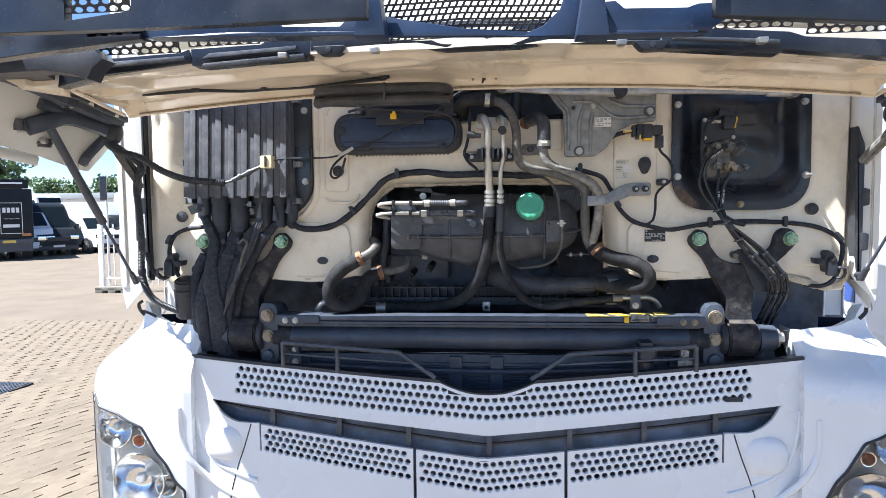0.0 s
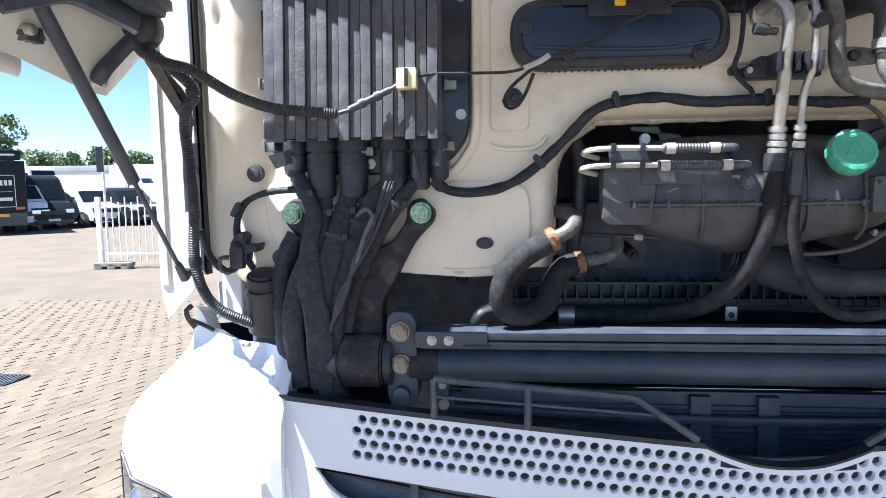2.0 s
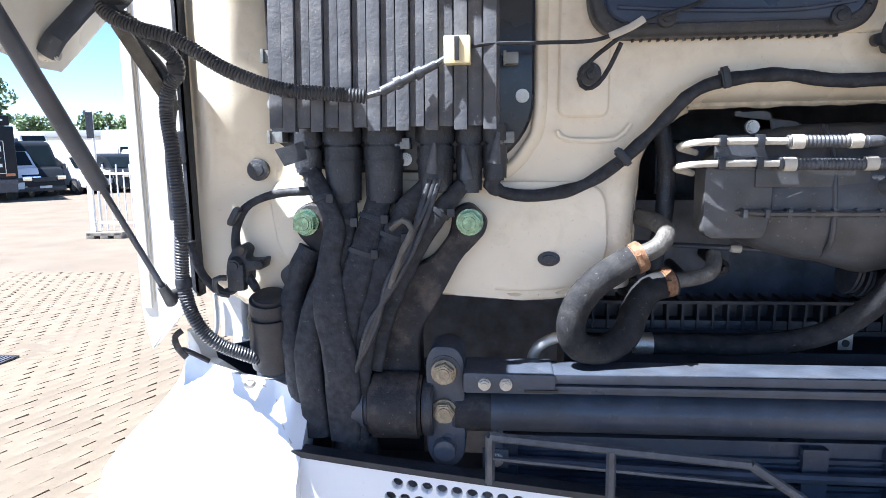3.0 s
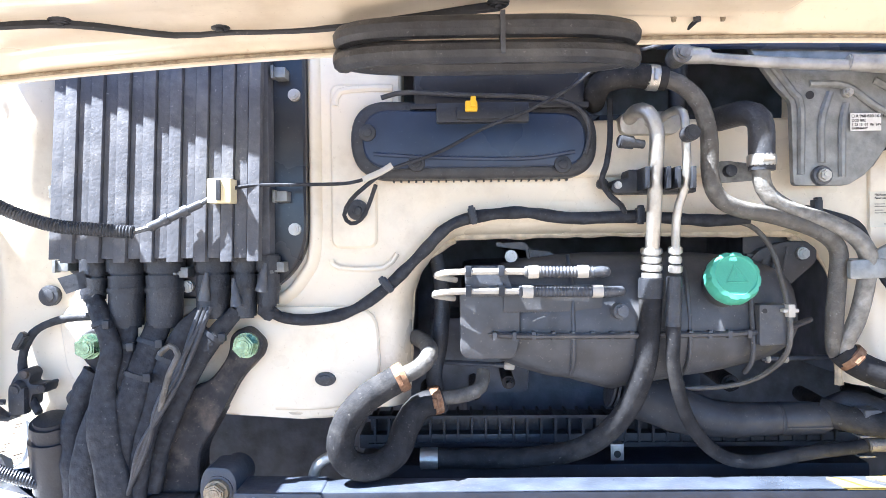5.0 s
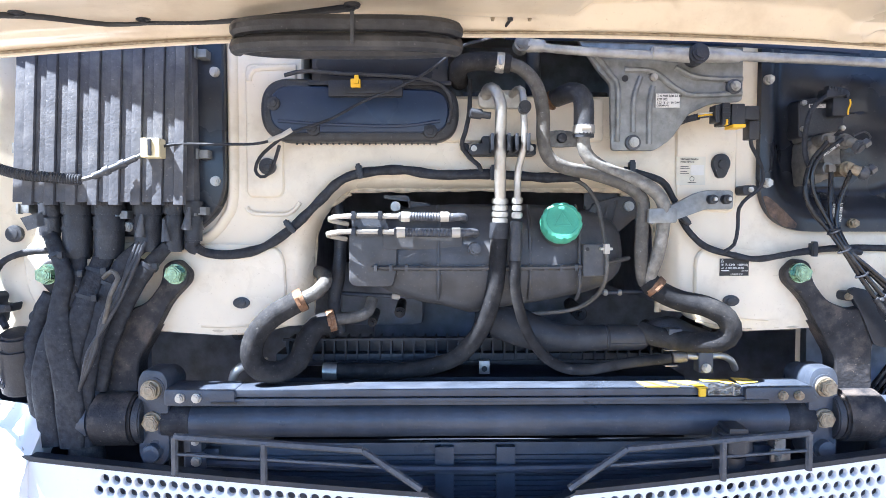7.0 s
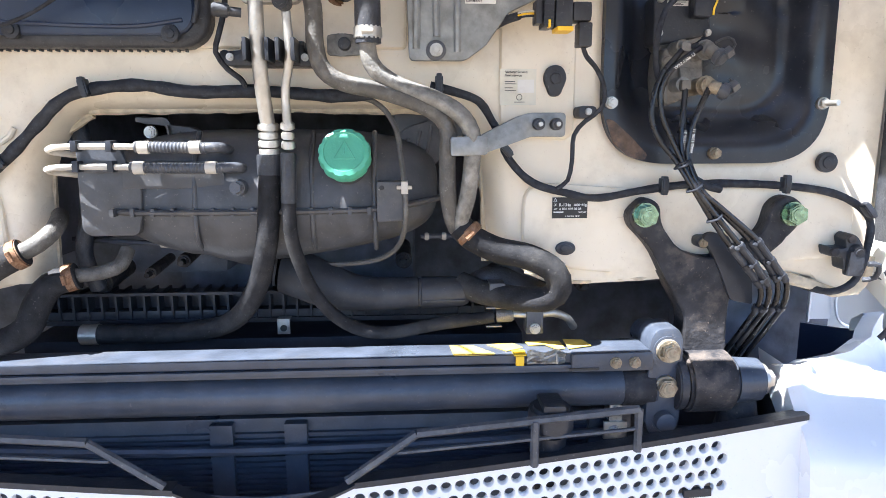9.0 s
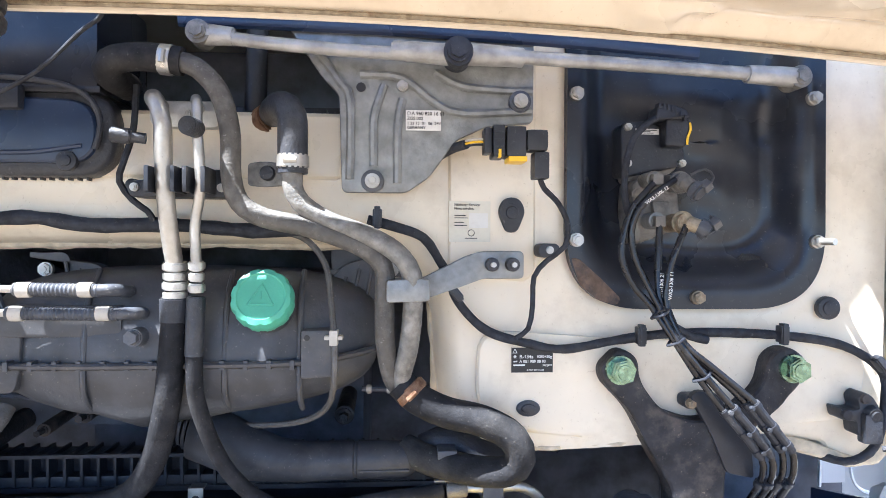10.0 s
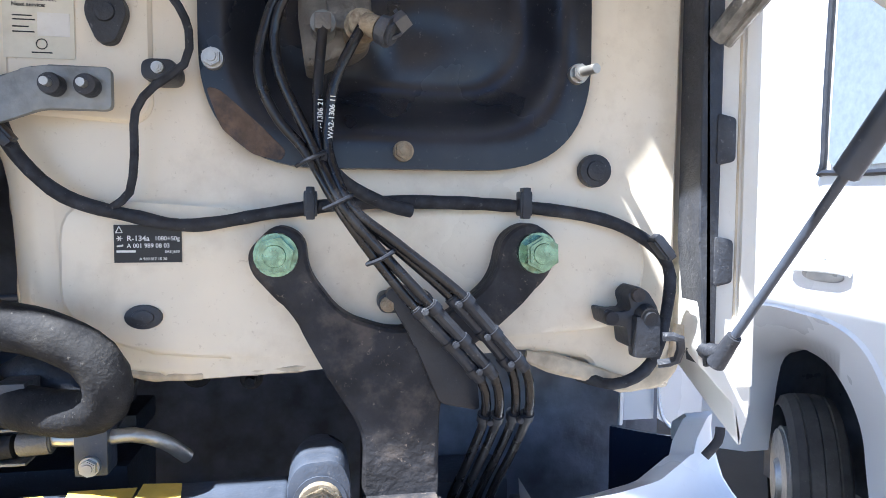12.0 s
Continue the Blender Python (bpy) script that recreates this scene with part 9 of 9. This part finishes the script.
def tree(x, y, h, spread, seed):
    rnd = random.Random(seed)
    t = thing("tree", "leafy green tree at the edge of the yard", "tree", "trees")
    bm = bmesh.new()
    rod(bm, (x, y, -0.8), (x, y, h * 0.55), 0.22, 0.10, 8)
    for k in range(6):
        a = rnd.random() * math.tau
        z = h * (0.3 + 0.07 * k)
        rod(bm, (x, y, z), (x + spread * 0.6 * math.cos(a), y + spread * 0.6 * math.sin(a), z + h * 0.2), 0.07, 0.02, 6)
    part("trunk", bm, BARK, t)
    verts, faces = [], []
    blobs = [(rnd.gauss(0, spread * 0.42), rnd.gauss(0, spread * 0.42), h * rnd.uniform(0.32, 0.95), rnd.uniform(0.12, 0.28) * spread) for _ in range(34)]
    for bx, by, bz, br in blobs:
        taper = 1.0 - 0.55 * max(0, (bz / h - 0.55)) / 0.45
        for _ in range(75):
            d = Vector((rnd.gauss(0, 1), rnd.gauss(0, 1), rnd.gauss(0, 0.8))).normalized() * br * rnd.uniform(0.55, 1.1)
            c = Vector((x + bx * taper, y + by * taper, bz)) + d
            s = rnd.uniform(0.14, 0.30)
            u = Vector((rnd.gauss(0, 1), rnd.gauss(0, 1), rnd.gauss(0, 1))).normalized() * s
            w = u.cross(Vector((rnd.gauss(0, 1), rnd.gauss(0, 1), rnd.gauss(0, 1)))).normalized() * s * 0.6
            i = len(verts)
            verts += [c - u, c + w, c + u, c - w]
            faces.append((i, i + 1, i + 2, i + 3))
    me = bpy.data.meshes.new("crown")
    me.from_pydata(verts, [], faces)
    me.materials.append(LEAF)
    crown = new("crown", me)
    crown.parent = t


for k, (x, y, h, sp) in enumerate(((-55.5, 67, 8.8, 3.2), (-59.0, 66, 9.2, 3.6), (-63, 66, 9.0, 3.8), (-58, 76, 5.4, 3.4), (-54.5, 77, 5.0, 3.6), (-50.5, 78, 5.6, 3.4),
                                   (-46.5, 78, 5.2, 3.6), (-43, 79, 5.6, 3.0), (-38.5, 80, 4.7, 3.4), (-35.0, 80, 6.2, 2.2), (-30, 82, 5.0, 3.2), (-25, 82, 5.0, 3.2))):
    tree(x, y, h, sp, 10 + k)

# white lorry parked alongside
truck = thing("parked_van", "white van parked alongside with its front wheel steered out", "van")
X = 2.60
# wheel arch: edge of the body and edge of the recess, eased between
flare = [(1.08, 0.42, 1.45, 0.42), (1.15, 0.85, 1.49, 0.62), (1.246, 1.043, 1.52, 0.776), (1.343, 1.158, 1.58, 0.89), (1.48, 1.216, 1.66, 0.975), (1.66, 1.232, 1.736, 1.02), (1.90, 1.23, 1.872, 1.04), (2.12, 1.16, 2.03, 0.995), (2.28, 0.95, 2.17, 0.89), (2.36, 0.45, 2.24, 0.45)]
eased = []
for k in range(len(flare) - 1):
    p = [flare[min(max(k + d, 0), len(flare) - 1)] for d in (-1, 0, 1, 2)]
    for f in (0, 0.25, 0.5, 0.75):
        eased.append(tuple(0.5 * (2 * b + (c - a) * f + (2 * a - 5 * b + 4 * c - d) * f * f + (3 * b - a - 3 * c + d) * f ** 3) for a, b, c, d in zip(*p)))
flare = eased + [flare[-1]]
bm = bmesh.new()
side = rounded([(0.35, 0.42), (0.30, 1.10), (0.45, 1.35), (0.95, 2.75), (5.0, 2.85), (5.0, 0.45), *[(a, b) for a, b, c, d in flare[::-1]]], 0.05, 2)
ring = [bm.verts.new((X, p[0], p[1])) for p in side]
f = bm.faces.new(ring)
ext = bmesh.ops.extrude_face_region(bm, geom=[f])
for v in ext["geom"]:
    if isinstance(v, bmesh.types.BMVert):
        v.co.x += 2.0
bmesh.ops.triangulate(bm, faces=[f for f in bm.faces if len(f.verts) > 4])
part("body", bm, VANWHITE, truck)
bm = bmesh.new()
lip = [bm.verts.new((X - 0.012, a, b)) for a, b, c, d in flare]
mid = [bm.verts.new((X + 0.05, (a * 2 + c) / 3, (b * 2 + d) / 3)) for a, b, c, d in flare]
inner = [bm.verts.new((X + 0.17, c, d)) for a, b, c, d in flare]
back = [bm.verts.new((X + 0.30, c, d)) for a, b, c, d in flare]
edge_ = [bm.verts.new((X + 0.004, a - 0.012, b + 0.014)) for a, b, c, d in flare]
for p, q in ((edge_, lip), (lip, mid), (mid, inner), (inner, back)):
    for k in range(len(flare) - 1):
        bm.faces.new((p[k], p[k + 1], q[k + 1], q[k]))
part("arch_flare", bm, VANWHITE, truck, "white recessed wheel-arch edge", smooth=60)
w_ob = new("wheel")
w_ob.parent = truck
c = Vector((X + 0.30, 1.97, 0.39))
way = Vector((math.cos(radians(28)), -math.sin(radians(28)), 0))
bm = bmesh.new()
for k, (off, rr) in enumerate(((-0.115, 0.345), (-0.095, 0.392), (-0.062, 0.405), (-0.056, 0.397), (-0.050, 0.405), (-0.004, 0.408), (0.0, 0.399), (0.004, 0.408), (0.050, 0.405), (0.056, 0.397), (0.062, 0.405), (0.095, 0.392), (0.115, 0.345))):
    ringv = [bm.verts.new(c + way * off + rr * (Vector((0, 0, 1)) * math.cos(a * math.tau / 48) + way.cross(Vector((0, 0, 1))) * math.sin(a * math.tau / 48))) for a in range(48)]
    if k:
        for a in range(48):
            bm.faces.new((prevv[a], prevv[(a + 1) % 48], ringv[(a + 1) % 48], ringv[a]))
    prevv = ringv
part("tyre", bm, TYRE, w_ob, "worn grooved tyre")
bm = bmesh.new()
rod(bm, c - way * 0.118, c + way * 0.10, 0.25, seg=32, bevel=0.015)
rod(bm, c - way * 0.14, c - way * 0.11, 0.09, 0.11, 20, 0.006)
part("rim", bm, ALU, w_ob)
bm = bmesh.new()
box(bm, X + 0.60, X + 0.7, 1.1, 2.3, 0.3, 1.2)
box(bm, X + 0.32, X + 0.6, 2.23, 2.3, 0.3, 1.1)
part("arch_liner", bm, CHASSIS, truck)
bm = bmesh.new()
pane = rounded([(0.80, 1.80), (1.15, 2.62), (1.50, 2.62), (1.53, 1.80)], 0.05)
near_, far_ = [[bm.verts.new((X + d, a, b)) for a, b in pane] for d in (-0.014, -0.004)]
bm.faces.new(near_), bm.faces.new(far_[::-1])
for k in range(len(pane)):
    bm.faces.new((near_[k], near_[k - 1], far_[k - 1], far_[k]))
bmesh.ops.triangulate(bm, faces=[f for f in bm.faces if len(f.verts) > 4])
part("side_window", bm, VANGLASS, truck)
bm = bmesh.new()
tube(bm, [(X - 0.012, 1.48, 2.66), (X - 0.012, 1.53, 2.60), (X - 0.012, 1.555, 1.86), (X - 0.012, 1.51, 1.78), (X - 0.012, 0.80, 1.77)], 0.012, 8)
part("window_seal", bm, BLACK, truck)
bm = bmesh.new()
tube(bm, [(X - 0.012, 1.40, 1.415), (X - 0.026, 1.44, 1.422), (X - 0.030, 1.55, 1.422), (X - 0.026, 1.66, 1.418), (X - 0.012, 1.70, 1.41)], 0.016, 10, 0.03)
grip = part("door_handle", bm, WHITE, truck, "white door handle with grey recess")
bm = bmesh.new()
blob(bm, X - 0.004, 1.55, 1.395, 0.007, 0.11, 0.026, 2.4, 28, 12)
part("handle_recess", bm, LAMPGREY, grip)
bm = bmesh.new()
blob(bm, X - 0.006, 1.57, 1.462, 0.008, 0.045, 0.012, 2.4, 20, 10)
part("lock_cover", bm, LAMPGREY, grip)
bm = bmesh.new()
box(bm, X - 0.010, X + 0.002, 1.95, 4.4, 1.25, 1.262, 0.003)
part("side_crease", bm, VANWHITE, truck)
bars_ob = new("side_lettering")
bars_ob.parent = truck
LETTERBLUE = material("blue_letter", (0.03, 0.07, 0.25), 0.4)
for k in range(2):
    bm = bmesh.new()
    box(bm, X - 0.006, X, 2.95 + k * 0.25, 3.12 + k * 0.25, 0.95, 1.12)
    part("letter_bar", bm, LETTERBLUE, bars_ob, smooth=0)

# drain cover in the paving
drain = thing("drain_grate", "worn iron drain grate sunk in the paving", "drain")
bm = bmesh.new()
box(bm, -0.30, 0.30, -0.2, 0.2, -0.01, 0.012, 0.004)
part("drain_rim", bm, CASTIRON, drain)
for k in range(9):
    bm = bmesh.new()
    box(bm, -0.26, 0.26, -0.17 + k * 0.04, -0.15 + k * 0.04, 0.010, 0.018)
    part("drain_bar", bm, RIBBED, drain, smooth=0)
drain.matrix_basis = pose(-5.28, 4.15, yard_z(4.15), 0, 0, 88)

# ---- paving bricks ----
verts, faces = [], []
BW, BL = 0.22, 0.122


def brick_mesh():
    bm = bmesh.new()
    box(bm, -BW / 2 + 0.0012, BW / 2 - 0.0012, -BL / 2 + 0.0045, BL / 2 - 0.0045, -0.012, 0.008, 0.004)
    me = bpy.data.meshes.new("brick")
    bm.to_mesh(me)
    bm.free()
    me.materials.append(BRICK)
    return me


ground = bpy.data.objects["ground"]
shape = brick_mesh()
rnd = random.Random(5)
turn = radians(69.0)
ca, sa = math.cos(turn), math.sin(turn)
far = []
count = 0
for j in range(-110, 110):
    for i in range(-65, 65):
        u, v = (i + 0.5 * (j % 2)) * BW, j * BL
        x, y = -3.6 + u * ca - v * sa, 1.4 + u * sa + v * ca
        if not (-9.5 < x < -1.4 and -0.9 < y < 9.5) or y < -x * 0.35 - 2.9 or y > -x * 1.75 - 0.6:
            continue
        drift = noise.noise(Vector((x * 0.55, y * 0.3, 2.0)))
        lift = rnd.uniform(-0.0035, 0.0035) + yard_z(y) - 0.012 * max(0.0, min(1.0, (drift - 0.1) / 0.35)) - 0.003
        if -4.2 < x < -2.9 and 0.3 < y < 4.6 and count < 300:
            ob = new("brick", shape)
            ob.parent = ground
            ob.matrix_local = Matrix.Translation((x, y, lift)) @ Matrix.Rotation(turn + rnd.gauss(0, 0.01), 4, "Z")
            count += 1
        else:
            far.append((x, y, lift, turn + rnd.gauss(0, 0.01)))
base_v = [v.co.copy() for v in shape.vertices]
base_f = [tuple(p.vertices) for p in shape.polygons]
for x, y, lift, a in far:
    k = len(verts)
    c, s = math.cos(a), math.sin(a)
    verts += [(x + v.x * c - v.y * s, y + v.x * s + v.y * c, v.z + lift) for v in base_v]
    faces += [tuple(i + k for i in f) for f in base_f]
me = bpy.data.meshes.new("paving_bricks")
me.from_pydata(verts, [], faces)
me.materials.append(BRICK)
ob = new("paving_bricks", me)
ob.parent = ground
tagged(ob, "worn sandy paving bricks further off", kind="stuff")
